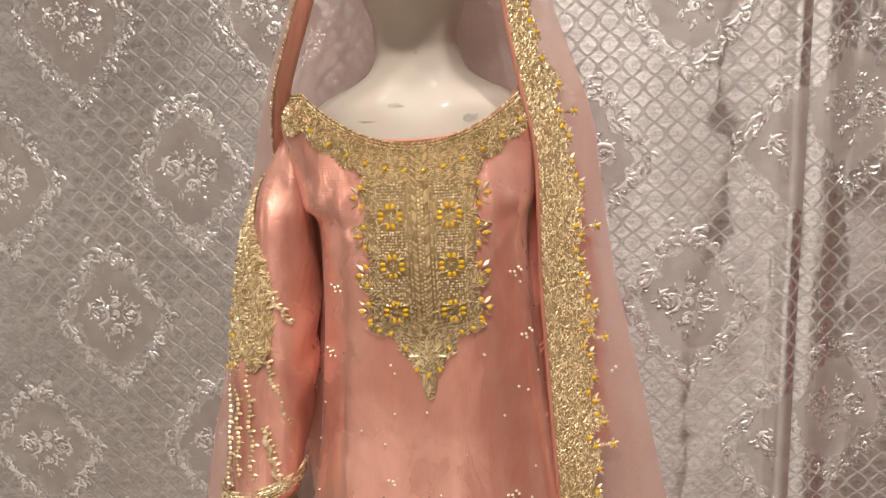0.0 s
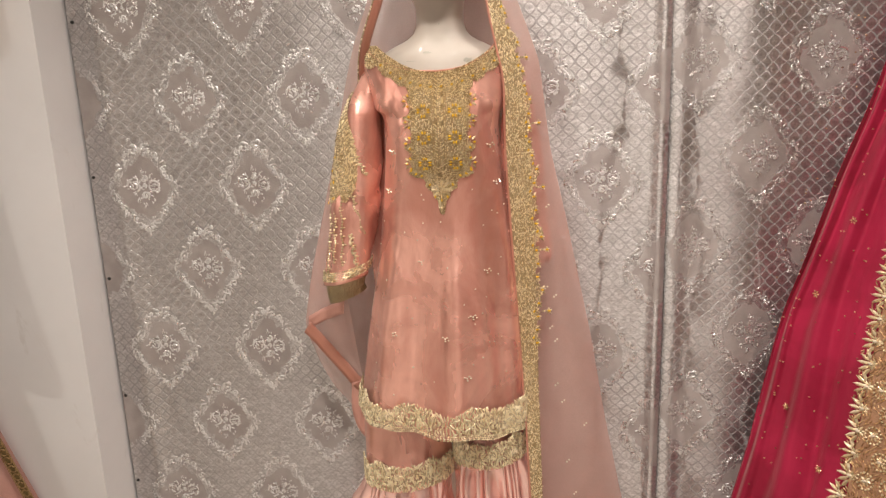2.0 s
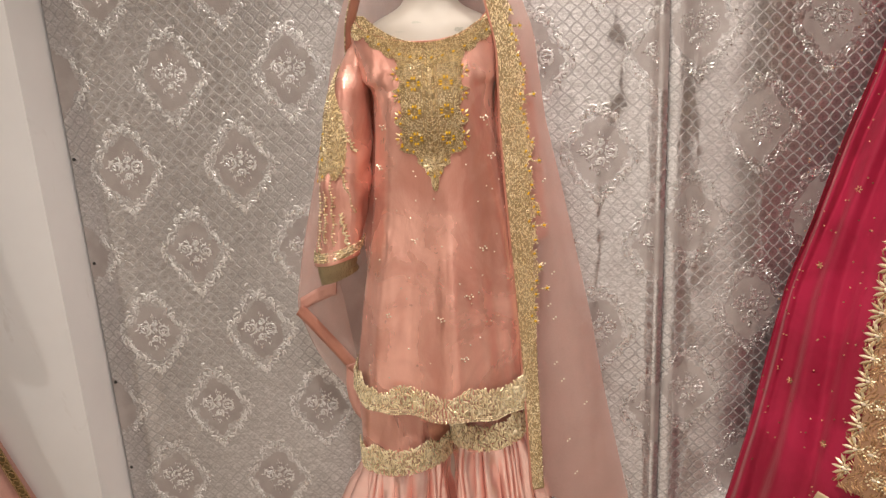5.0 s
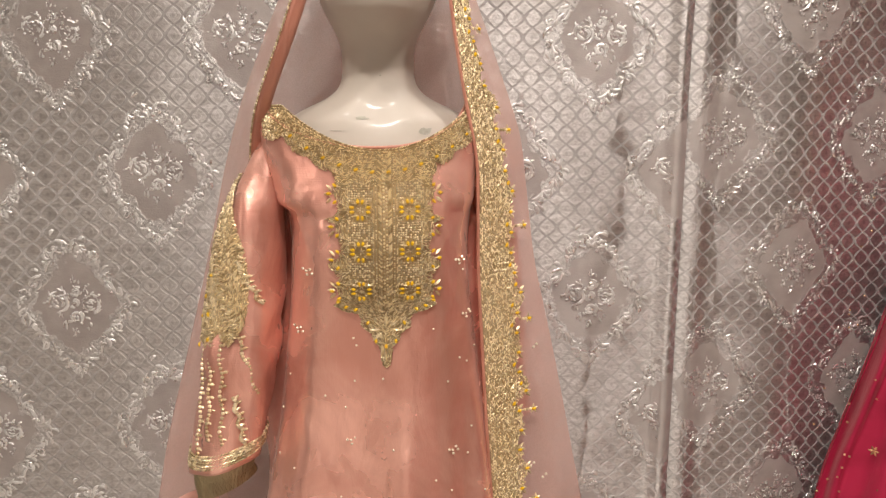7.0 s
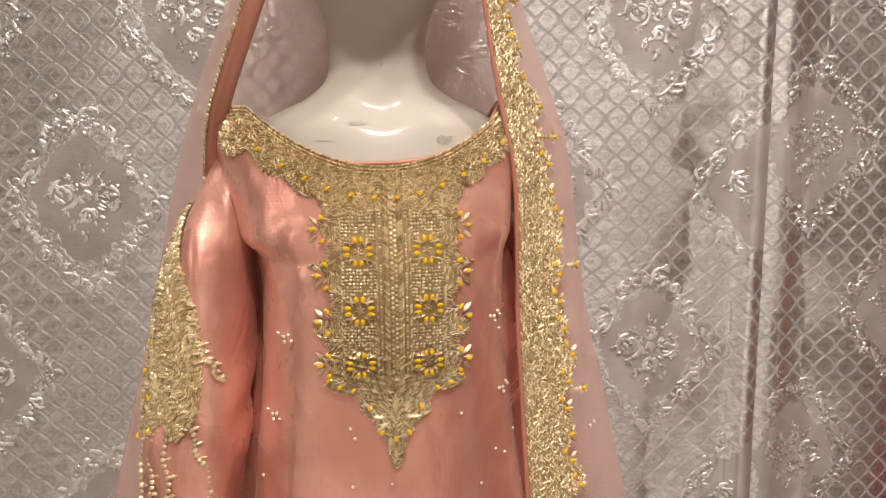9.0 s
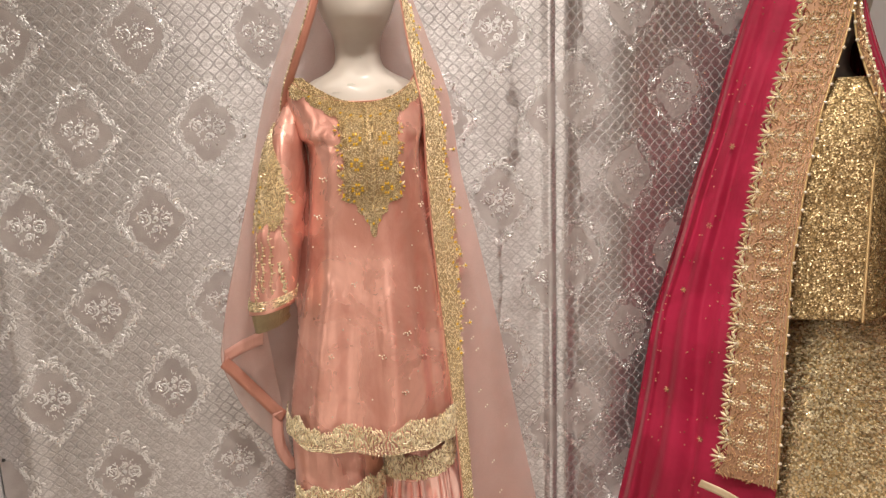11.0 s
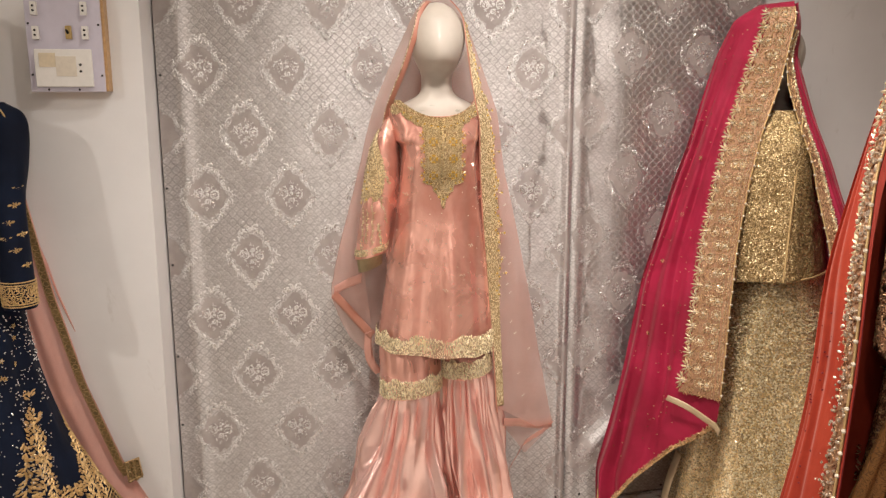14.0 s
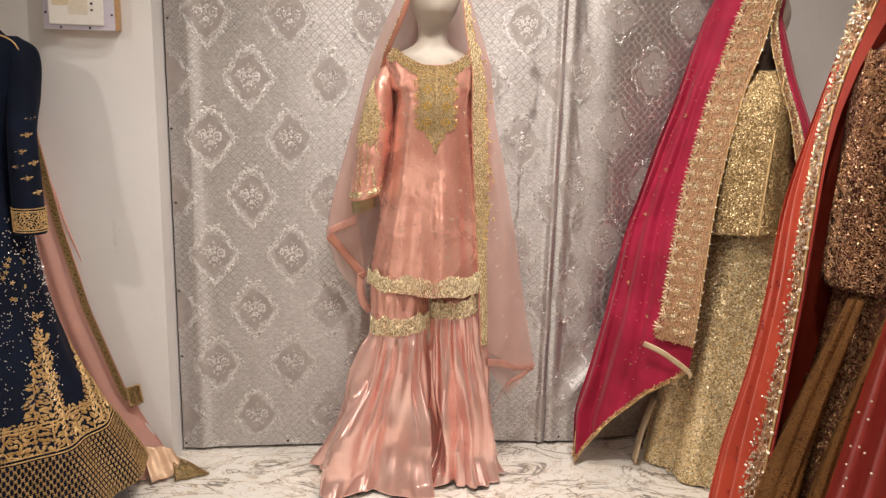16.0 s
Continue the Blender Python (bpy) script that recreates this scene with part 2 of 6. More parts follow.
SKIN = plain("ivory_gloss", (0.50, 0.445, 0.385), 0.42, 0, 40, 0.03, 0.02, Coat_Weight=0.06, Coat_Roughness=0.1, Specular_IOR_Level=0.3)
CHIPPED = plain("bare_fibreglass", (0.36, 0.34, 0.28), 0.7, 0, 200, 0.2, 0.4)
PEACH = satin("peach_tissue_silk", (0.65, 0.298, 0.228), (0.94, 0.515, 0.412), 0.27, 0.56, 0.1, 1.0, (8, 8, 3.0), streak=0.8)
PEACH_SATIN = satin("peach_satin", (0.87, 0.53, 0.465), (0.965, 0.66, 0.60), 0.24, 0.70, 0.06, 0.05, (12, 12, 4), gloss=0.9)
PEACH_NET = sheer("peach_net", (0.95, 0.62, 0.54), 0.40)
PEACH_EDGE = satin("peach_ribbon", (0.60, 0.30, 0.235), (0.76, 0.42, 0.35), 0.4, 0.2)
PEACH_DEEP = satin("peach_hem_roll", (0.42, 0.165, 0.11), (0.54, 0.23, 0.16), 0.45, 0.1)
GOLD = thread("gold_zardozi", (0.47, 0.33, 0.15), (1.0, 0.89, 0.64), 0.24, 0.55)
GOLD_PALE = thread("champagne_zardozi", (0.58, 0.46, 0.25), (0.99, 0.90, 0.67), 0.28, 0.5)
GOLD_BASE = thread("gold_ground", (0.27, 0.175, 0.075), (0.38, 0.265, 0.12), 0.5, 0.3)
AMBER = plain("amber_stone", (0.86, 0.52, 0.015), 0.08, 0.2, 90, 0.2, 0.0, Coat_Weight=0.6)
CRYSTAL = plain("crystal", (0.85, 0.85, 0.86), 0.05, 0.9, 90, 0.1, 0.0)
PEARL = plain("pearl", (0.80, 0.70, 0.55), 0.25, 0.2, 90, 0.1, 0.0, Coat_Weight=0.4)

RED_CHIFFON = satin("crimson_chiffon", (0.27, 0.006, 0.032), (0.40, 0.013, 0.057), 0.6, 0.0, 0.2, 0.3, gloss=0.3)
ORANGE_CHIFFON = satin("vermilion_chiffon", (0.33, 0.031, 0.013), (0.44, 0.052, 0.022), 0.6, 0.0, 0.2, 0.3, gloss=0.3)
DARK_RED = satin("maroon_lining", (0.16, 0.01, 0.015), (0.24, 0.02, 0.02), 0.55, 0.0, 0.05, gloss=0.3)
GOLD_SEQUIN = sequin("gold_sequin_cloth", (0.78, 0.58, 0.29), (0.93, 0.74, 0.42), (1.0, 0.90, 0.64), 170, 0.85, 0.2, 0.22)
GOLD_TISSUE = sequin("gold_beaded_cloth", (0.32, 0.21, 0.085), (0.47, 0.325, 0.135), (0.85, 0.67, 0.38), 260, 0.9, 0.28, 0.42)
BROWN_BEADED = sequin("copper_beaded_cloth", (0.07, 0.018, 0.012), (0.22, 0.09, 0.045), (0.55, 0.36, 0.2), 260, 1.1, 0.3, 0.7)
COPPER_SATIN = sequin("copper_brocade", (0.12, 0.04, 0.018), (0.30, 0.13, 0.06), (0.6, 0.38, 0.19), 300, 0.9, 0.32, 0.6)
NAVY = satin("navy_velvet", (0.0015, 0.004, 0.014), (0.004, 0.009, 0.026), 0.8, 0.0, 0.02, 0.25, gloss=0.2)
GOLD_FLAT = thread("dull_gold_thread", (0.46, 0.29, 0.11), (0.74, 0.54, 0.28), 0.42, 0.65)
LATTICE_GOLD = thread("antique_gold_thread", (0.30, 0.18, 0.07), (0.52, 0.36, 0.17), 0.42, 0.6)
BLUSH_NET = sheer("blush_net", (0.86, 0.47, 0.39), 0.78)
CREAM_CLOTH = satin("cream_lining", (0.46, 0.34, 0.19), (0.62, 0.49, 0.31), 0.5, 0.1, 0.1)
GOLD_LEAF_CLOTH = satin("gold_foil_cloth", (0.55, 0.33, 0.20), (0.76, 0.52, 0.34), 0.4, 0.35, 0.1, 0.6)
RED_NET = sheer("red_net", (0.42, 0.03, 0.02), 0.85)
LAVENDER = plain("lavender_laminate", (0.58, 0.55, 0.64), 0.35, 0, 30, 0.05, 0.03)
SOCKET_WHITE = plain("white_plastic", (0.78, 0.76, 0.72), 0.3, 0, 60, 0.04, 0.02)
TAN_WOOD = plain("varnished_wood", (0.48, 0.29, 0.13), 0.4, 0, 80, 0.25, 0.15)
BRASS = plain("brass", (0.46, 0.33, 0.14), 0.35, 0.8, 80, 0.2, 0.05)
DARK = plain("dark_metal", (0.03, 0.028, 0.026), 0.45, 0.5, 80, 0.2, 0.05)
YELLOWED = plain("yellowed_tape", (0.62, 0.53, 0.38), 0.5, 0, 40, 0.15, 0.1)

# ---- tools ----
def thing(name, at, label, category, group="", kind="", turn=0.0):
    ob = new(name)
    ob.empty_display_size = 0.1
    ob.matrix_world = pose(*at, 0, 0, turn)
    return tagged(ob, label, category, group, kind)


def part(name, mesh, material, parent=None, label="", kind=""):
    """Links a mesh or bmesh as one object under a thing or part; its points are in the parent's own space."""
    if isinstance(mesh, bmesh.types.BMesh):
        bm, mesh = mesh, bpy.data.meshes.new(name)
        bm.to_mesh(mesh)
        bm.free()
    if material and not mesh.materials:
        mesh.materials.append(material)
    ob = new(name, mesh)
    ob.parent = parent
    return tagged(ob, label, kind=kind)


def smooth(mesh):
    mesh.polygons.foreach_set("use_smooth", [True] * len(mesh.polygons))
    mesh.update()
    return mesh


def from_lists(name, verts, faces, soft=True):
    mesh = bpy.data.meshes.new(name)
    mesh.from_pydata([tuple(v) for v in verts], [], [tuple(f) for f in faces])
    return smooth(mesh) if soft else mesh


def grid(name, points, closed=False):
    """A mesh from an array of points, rows by columns."""
    rows, cols, _ = points.shape
    i, j = np.meshgrid(np.arange(rows - 1), np.arange(cols if closed else cols - 1), indexing="ij")
    k = (j + 1) % cols
    faces = np.stack([i * cols + j, i * cols + k, (i + 1) * cols + k, (i + 1) * cols + j], -1).reshape(-1, 4)
    return from_lists(name, points.reshape(-1, 3), faces.tolist())


def thick(ob, depth, offset=-1.0):
    mod = ob.modifiers.new("cloth", "SOLIDIFY")
    mod.thickness, mod.offset = depth, offset
    return ob


def lookup(table, z, soft=0.03):
    """Columns of a table at heights z (first column, falling), softened between rows."""
    table = np.array(sorted(table), float)
    z = np.asarray(z, float)
    return [sum(np.interp(z + d * soft, table[:, 0], table[:, c]) for d in (-1, -0.5, 0, 0.5, 1)) / 5 for c in range(1, table.shape[1])]


def wave(x, y, z, scale, seed=0.0):
    """Smooth noise over arrays, -1 to 1, of a few turned waves."""
    total = 0
    rng = np.random.RandomState(int(seed * 7 + 3))
    for k in range(6):
        d = rng.normal(size=3)
        d = d / np.linalg.norm(d) * scale * (0.7 + 0.25 * k)
        total = total + np.sin(x * d[0] + y * d[1] + z * d[2] + rng.uniform(0, 6.28)) / (1 + 0.35 * k)
    return total / 3.2


def ring(theta, a, b, power=1.0):
    """A rounded oval; theta 0 is the front, growing to +x."""
    s, c = np.sin(theta), np.cos(theta)
    return a * np.sign(s) * np.abs(s) ** power, -b * np.sign(c) * np.abs(c) ** power


def spline(points, count):
    """Catmull-Rom through points, evenly in parameter."""
    p = np.array(points, float)
    p = np.vstack([2 * p[0] - p[1], p, 2 * p[-1] - p[-2]])
    t = np.linspace(0, len(p) - 3 - 1e-6, count)
    i = t.astype(int)
    f = (t - i)[:, None]
    a, b, c, d = p[i], p[i + 1], p[i + 2], p[i + 3]
    return 0.5 * (2 * b + (c - a) * f + (2 * a - 5 * b + 4 * c - d) * f ** 2 + (3 * b - a - 3 * c + d) * f ** 3)


def pipe(name, points, radius, sides=8, count=40, flat=1.0):
    """A round bar along a curve; radius may be a list."""
    p = spline(points, count)
    r = np.interp(np.linspace(0, 1, count), np.linspace(0, 1, len(np.atleast_1d(radius))), np.atleast_1d(radius))
    t = np.gradient(p, axis=0)
    t /= np.linalg.norm(t, axis=1)[:, None] + 1e-9
    up = np.array([0.31, -0.9, 0.3])
    n1 = np.cross(t, up)
    n1 /= np.linalg.norm(n1, axis=1)[:, None] + 1e-9
    n2 = np.cross(t, n1)
    a = np.linspace(0, 2 * math.pi, sides, endpoint=False)
    ringed = p[:, None] + r[:, None, None] * (np.cos(a)[None, :, None] * n1[:, None] + flat * np.sin(a)[None, :, None] * n2[:, None])
    return grid(name, ringed, closed=True)


def box(name, lo, hi, bevel=0.003):
    bm = bmesh.new()
    bmesh.ops.create_cube(bm, size=1)
    bmesh.ops.scale(bm, vec=[h - l for l, h in zip(lo, hi)], verts=bm.verts)
    bmesh.ops.translate(bm, vec=[(h + l) / 2 for l, h in zip(lo, hi)], verts=bm.verts)
    if bevel:
        bmesh.ops.bevel(bm, geom=bm.edges[:], offset=bevel, segments=2, affect="EDGES", profile=0.6)
    mesh = bpy.data.meshes.new(name)
    bm.to_mesh(mesh)
    bm.free()
    return mesh


def prism(name, outline, lo, hi):
    """An upright block on a plan outline (counter-clockwise)."""
    n = len(outline)
    verts = [(x, y, lo) for x, y in outline] + [(x, y, hi) for x, y in outline]
    faces = [tuple(range(n))[::-1], tuple(range(n, 2 * n))] + [(i, (i + 1) % n, n + (i + 1) % n, n + i) for i in range(n)]
    return from_lists(name, verts, faces, False)

# ---- the shop's shell ----
WALL_Y, LEFT_X, SEAM_X, SIDE_END = 1.115, -1.005, 0.435, 1.16


def setting(name, mesh, material, label):
    return tagged(part(name, mesh, material), label, name.split("_")[0], kind="structure")


setting("floor", box("floor", (-3.4, -4.6, -0.12), (2.8, 1.35, 0.0), 0), VINYL, "cream marble-print vinyl floor with grey veins")
setting("ceiling", box("ceiling", (-3.4, -4.6, CEILING), (2.8, 1.35, CEILING + 0.12), 0), CEILING_PAINT, "plain white painted ceiling")
setting("wall_north", box("wall_north", (-1.0, WALL_Y + 0.035, 0.0), (2.8, WALL_Y + 0.2, CEILING), 0), WHITE_PAINT, "plain wall behind the brocade hangings")
setting("wall_pier", prism("wall_pier", [(-3.4, 0.985), (-1.016, 0.985), (-1.004, WALL_Y + 0.06), (-1.004, WALL_Y + 0.2), (-3.4, WALL_Y + 0.2)], 0.0, CEILING), WHITE_PAINT, "white painted wall with scuffs and filled marks")
# Unseen walls close the room; their brown limits fill and darkens reflections.
setting("wall_west", box("wall_west", (-3.5, -4.6, 0), (-3.4, 1.3, CEILING), 0), DIM_PAINT, "unseen side wall, brown to control bounced light")
setting("wall_east", box("wall_east", (2.3, -4.6, 0), (2.4, 1.3, CEILING), 0), DIM_PAINT, "unseen side wall, brown to control bounced light")
setting("wall_south", box("wall_south", (-3.4, -4.7, 0), (2.8, -4.6, CEILING), 0), DIM_PAINT, "unseen back wall, brown to control bounced light")

# Each unseen lamp gets an assumed rim on the ceiling.
for x, y, _ in UNSEEN_LAMPS:
    light = thing("unseen_ceiling_light", (x, y, CEILING), "white rim round an unseen ceiling light, position assumed", "ceiling light", "ceiling lights")
    bm = bmesh.new()
    bmesh.ops.create_cone(bm, cap_ends=False, segments=32, radius1=0.085, radius2=0.06, depth=0.02, matrix=Matrix.Translation((0, 0, -0.012)))
    part("rim", bm, WHITE_PAINT, light)


def hanging(x0, x1, cols, shape):
    """A stretched cloth from floor to ceiling; shape gives how far it stands off the wall."""
    x, z = np.meshgrid(np.linspace(x0, x1, cols), np.linspace(0.012, CEILING - 0.01, 150))
    return np.stack([x, WALL_Y - shape(x, z), z], -1)


def main_shape(x, z):
    pleat = 0.004 * np.exp(-((x - 0.26) / 0.07) ** 2) + 0.010 * np.exp(-((x + 0.93) / 0.035) ** 2)
    edge = 0.014 * np.exp(-((x - 0.418) / 0.012) ** 2)
    loose = 0.004 * wave(x, 0, z * 0.4, 7, 1) + 0.0018 * wave(x, 0, z, 20, 2) + 0.0009 * wave(x, 0, z, 60, 5)
    drawn = 0.042 * np.clip((x - 0.04) / 0.395, 0, 1) ** 1.3      # drawn forward to meet the next cloth
    return 0.008 + pleat + edge + drawn + loose * np.clip((x + 1.0) / 0.1, 0, 1)


def side_shape(x, z):
    ridge = -0.007 * np.exp(-((x - 0.42) / 0.014) ** 2) + 0.008 * np.exp(-((x - 0.462) / 0.02) ** 2) + 0.018 * np.exp(-((x - 0.62) / 0.09) ** 2)
    slant = z - (0.13 + (x - 0.435) * 1.05)
    tuck = 0.035 * np.exp(-np.clip(slant, 0, 9) / 0.05) * np.where(slant > 0, 1, np.exp(np.clip(slant, -9, 0) / 0.22)) * np.clip((x - 0.43) / 0.1, 0, 1) * (z < 1.2)
    loose = 0.007 * wave(x, 0, z * 0.4, 8, 3) + 0.004 * wave(x, 0, z, 22, 4)
    turned = 0.036 * np.clip(1 - (x - 0.435) / 0.6, 0, 1)      # the cloth falls back from the seam
    return 0.008 + ridge + tuck + loose + turned


hang_main = thing("brocade_hanging", (0, 0, 0), "silver brocade cloth nailed flat over the wall, crinkled", "wall hanging", "brocade hangings")
cloth_main = part("cloth", grid("cloth", hanging(LEFT_X + 0.003, SEAM_X, 180, main_shape)), BROCADE_MAIN, hang_main)
hang_side = thing("brocade_hanging", (0, 0, 0), "silver brocade cloth with a loose slanting fold near the floor", "wall hanging", "brocade hangings")
cloth_side = part("cloth", grid("cloth", hanging(SEAM_X - 0.012, SIDE_END, 120, side_shape)), BROCADE_SIDE, hang_side)

# ---- small sewn pieces: beads, coils, leaves ----
def _unit(kind):
    if kind == "rice":      # a coil of bullion wire
        v, f = [], []
        for x, r in ((-0.5, 0.35), (-0.28, 1.0), (0.28, 1.0), (0.5, 0.35)):
            for k in range(5):
                a = math.pi * k / 4
                v.append((x, 0.5 * r * math.cos(a), r * math.sin(a)))
        for i in range(3):
            for k in range(4):
                f.append((i * 5 + k, (i + 1) * 5 + k, (i + 1) * 5 + k + 1, i * 5 + k + 1))
        return v, f
    if kind == "leaf":      # a padded leaf with a ridge
        v = [(-0.5, 0, 0), (-0.2, -0.42, 0), (0.15, -0.4, 0), (0.5, 0, 0.15), (0.15, 0.4, 0), (-0.2, 0.42, 0), (-0.15, 0, 1.0), (0.2, 0, 0.85)]
        f = [(0, 1, 6), (1, 2, 7, 6), (2, 3, 7), (3, 4, 7), (4, 5, 6, 7), (5, 0, 6)]
        return v, f
    if kind == "gem":       # a cut drop
        v = [(0.5 * math.cos(a) * (1.15 if k == 0 else 1), 0.5 * math.sin(a), 0.1) for k, a in enumerate(2 * math.pi * i / 8 for i in range(8))]
        v += [(0.27 * math.cos(a), 0.27 * math.sin(a), 0.9) for a in (2 * math.pi * i / 8 for i in range(8))]
        f = [(i, (i + 1) % 8, 8 + (i + 1) % 8, 8 + i) for i in range(8)] + [tuple(range(8, 16))]
        return v, f
    v = [(0, 0, 1.0)]       # a round bead
    for r, h in ((0.36, 0.82), (0.5, 0.3), (0.4, 0.0)):
        v += [(r * math.cos(a), r * math.sin(a), h) for a in (2 * math.pi * i / 6 for i in range(6))]
    f = [(0, 1 + i, 1 + (i + 1) % 6) for i in range(6)]
    for q in range(2):
        f += [(1 + q * 6 + i, 7 + q * 6 + i, 7 + q * 6 + (i + 1) % 6, 1 + q * 6 + (i + 1) % 6) for i in range(6)]
    return v, f


UNITS = {k: _unit(k) for k in ("rice", "leaf", "gem", "bead")}


class Sewn:
    """Gathers small pieces laid on a surface and makes one mesh of them."""

    def __init__(self, surface, flip=1.0):
        self.surface, self.flip = surface, flip
        self.verts, self.faces, self.count = [], [], 0

    def axes(self, u, v, angle):
        e = 0.0015
        p = self.surface(u, v)
        du, dv = self.surface(u + e, v) - p, self.surface(u, v + e) - p
        du /= np.linalg.norm(du, axis=-1, keepdims=True) + 1e-12
        n = np.cross(du, dv) * self.flip
        n /= np.linalg.norm(n, axis=-1, keepdims=True) + 1e-12
        dv = np.cross(n, du) * self.flip
        a = np.asarray(angle)[..., None]
        t = np.cos(a) * du + np.sin(a) * dv
        return p, t, np.cross(n, t), n

    def lay(self, kind, u, v, angle, length, width, height, lift=0.0):
        u, v, angle, length, width, height = (np.atleast_1d(q).astype(float) for q in np.broadcast_arrays(u, v, angle, length, width, height))
        if not len(u):
            return
        p, t, b, n = self.axes(u, v, angle)
        base, faces = UNITS[kind]
        base = np.array(base)
        pts = (p[:, None] + base[None, :, :1] * (length[:, None, None] * t[:, None]) + base[None, :, 1:2] * (width[:, None, None] * b[:, None])
               + (base[None, :, 2:] * height[:, None, None] + lift) * n[:, None])
        k = len(base)
        for i in range(len(u)):
            off = self.count + i * k
            self.faces += [tuple(off + j for j in face) for face in faces]
        self.count += k * len(u)
        self.verts.append(pts.reshape(-1, 3))

    def made(self, name, material, parent, label=""):
        return part(name, from_lists(name, np.concatenate(self.verts), self.faces, False), material, parent, label, "stuff")


def gems(surface, spots, size, material, parent, name="stone", flip=1.0, lift=0.001, label=""):
    """Each stone an object of its own on one shared mesh. spots: u, v, angle."""
    v, f = UNITS["gem"]
    mesh = from_lists(name, [(x * size, y * size * 0.68, z * size * 0.38) for x, y, z in v], f, False)
    mesh.materials.append(material)
    sewn = Sewn(surface, flip)
    spots = np.array(spots, float)
    p, t, b, n = sewn.axes(spots[:, 0], spots[:, 1], spots[:, 2])
    for i in range(len(spots)):
        ob = new(name, mesh)
        ob.parent = parent
        m = Matrix.Identity(4)
        m.col[0], m.col[1], m.col[2] = (*t[i], 0), (*b[i], 0), (*n[i], 0)
        m.col[3] = (*(p[i] + n[i] * lift), 1)
        ob.matrix_basis = m
        if label:
            tagged(ob, label)


def flower(sewn, u, v, size, petals=6, turn=0.0):
    """Petals round a bead."""
    for k in range(petals):
        a = turn + 2 * math.pi * k / petals
        sewn.lay("leaf", u + 0.55 * size * np.cos(a), v + 0.55 * size * np.sin(a), a, size * 0.9, size * 0.5, 0.0022)
    sewn.lay("bead", u, v, 0, size * 0.4, size * 0.4, 0.003)


def fill(sewn, rng, u0, u1, v0, v1, inside, pitch, angle, size=(0.008, 0.0024, 0.002), jitter=0.4, kind="rice"):
    """Fills a region with coils; angle and inside are functions of (u, v)."""
    u, v = np.meshgrid(np.arange(u0, u1, pitch), np.arange(v0, v1, pitch))
    u, v = u.ravel(), v.ravel()
    u = u + rng.uniform(-jitter, jitter, u.shape) * pitch
    v = v + rng.uniform(-jitter, jitter, v.shape) * pitch
    keep = inside(u, v)
    u, v = u[keep], v[keep]
    s = rng.uniform(0.7, 1.25, u.shape)
    sewn.lay(kind, u, v, angle(u, v) + rng.normal(0, 0.16, u.shape), size[0] * s, size[1] * rng.uniform(0.8, 1.2, u.shape), size[2] * s)

# ---- raised silver figure of the brocade ----
def spiral(cx, cy, r0, r1, a0, turns, n=12):
    a = np.linspace(a0, a0 + turns * 2 * math.pi, n)
    r = np.linspace(r0, r1, n)
    return np.stack([cx + r * np.cos(a), cy + r * np.sin(a)], -1)


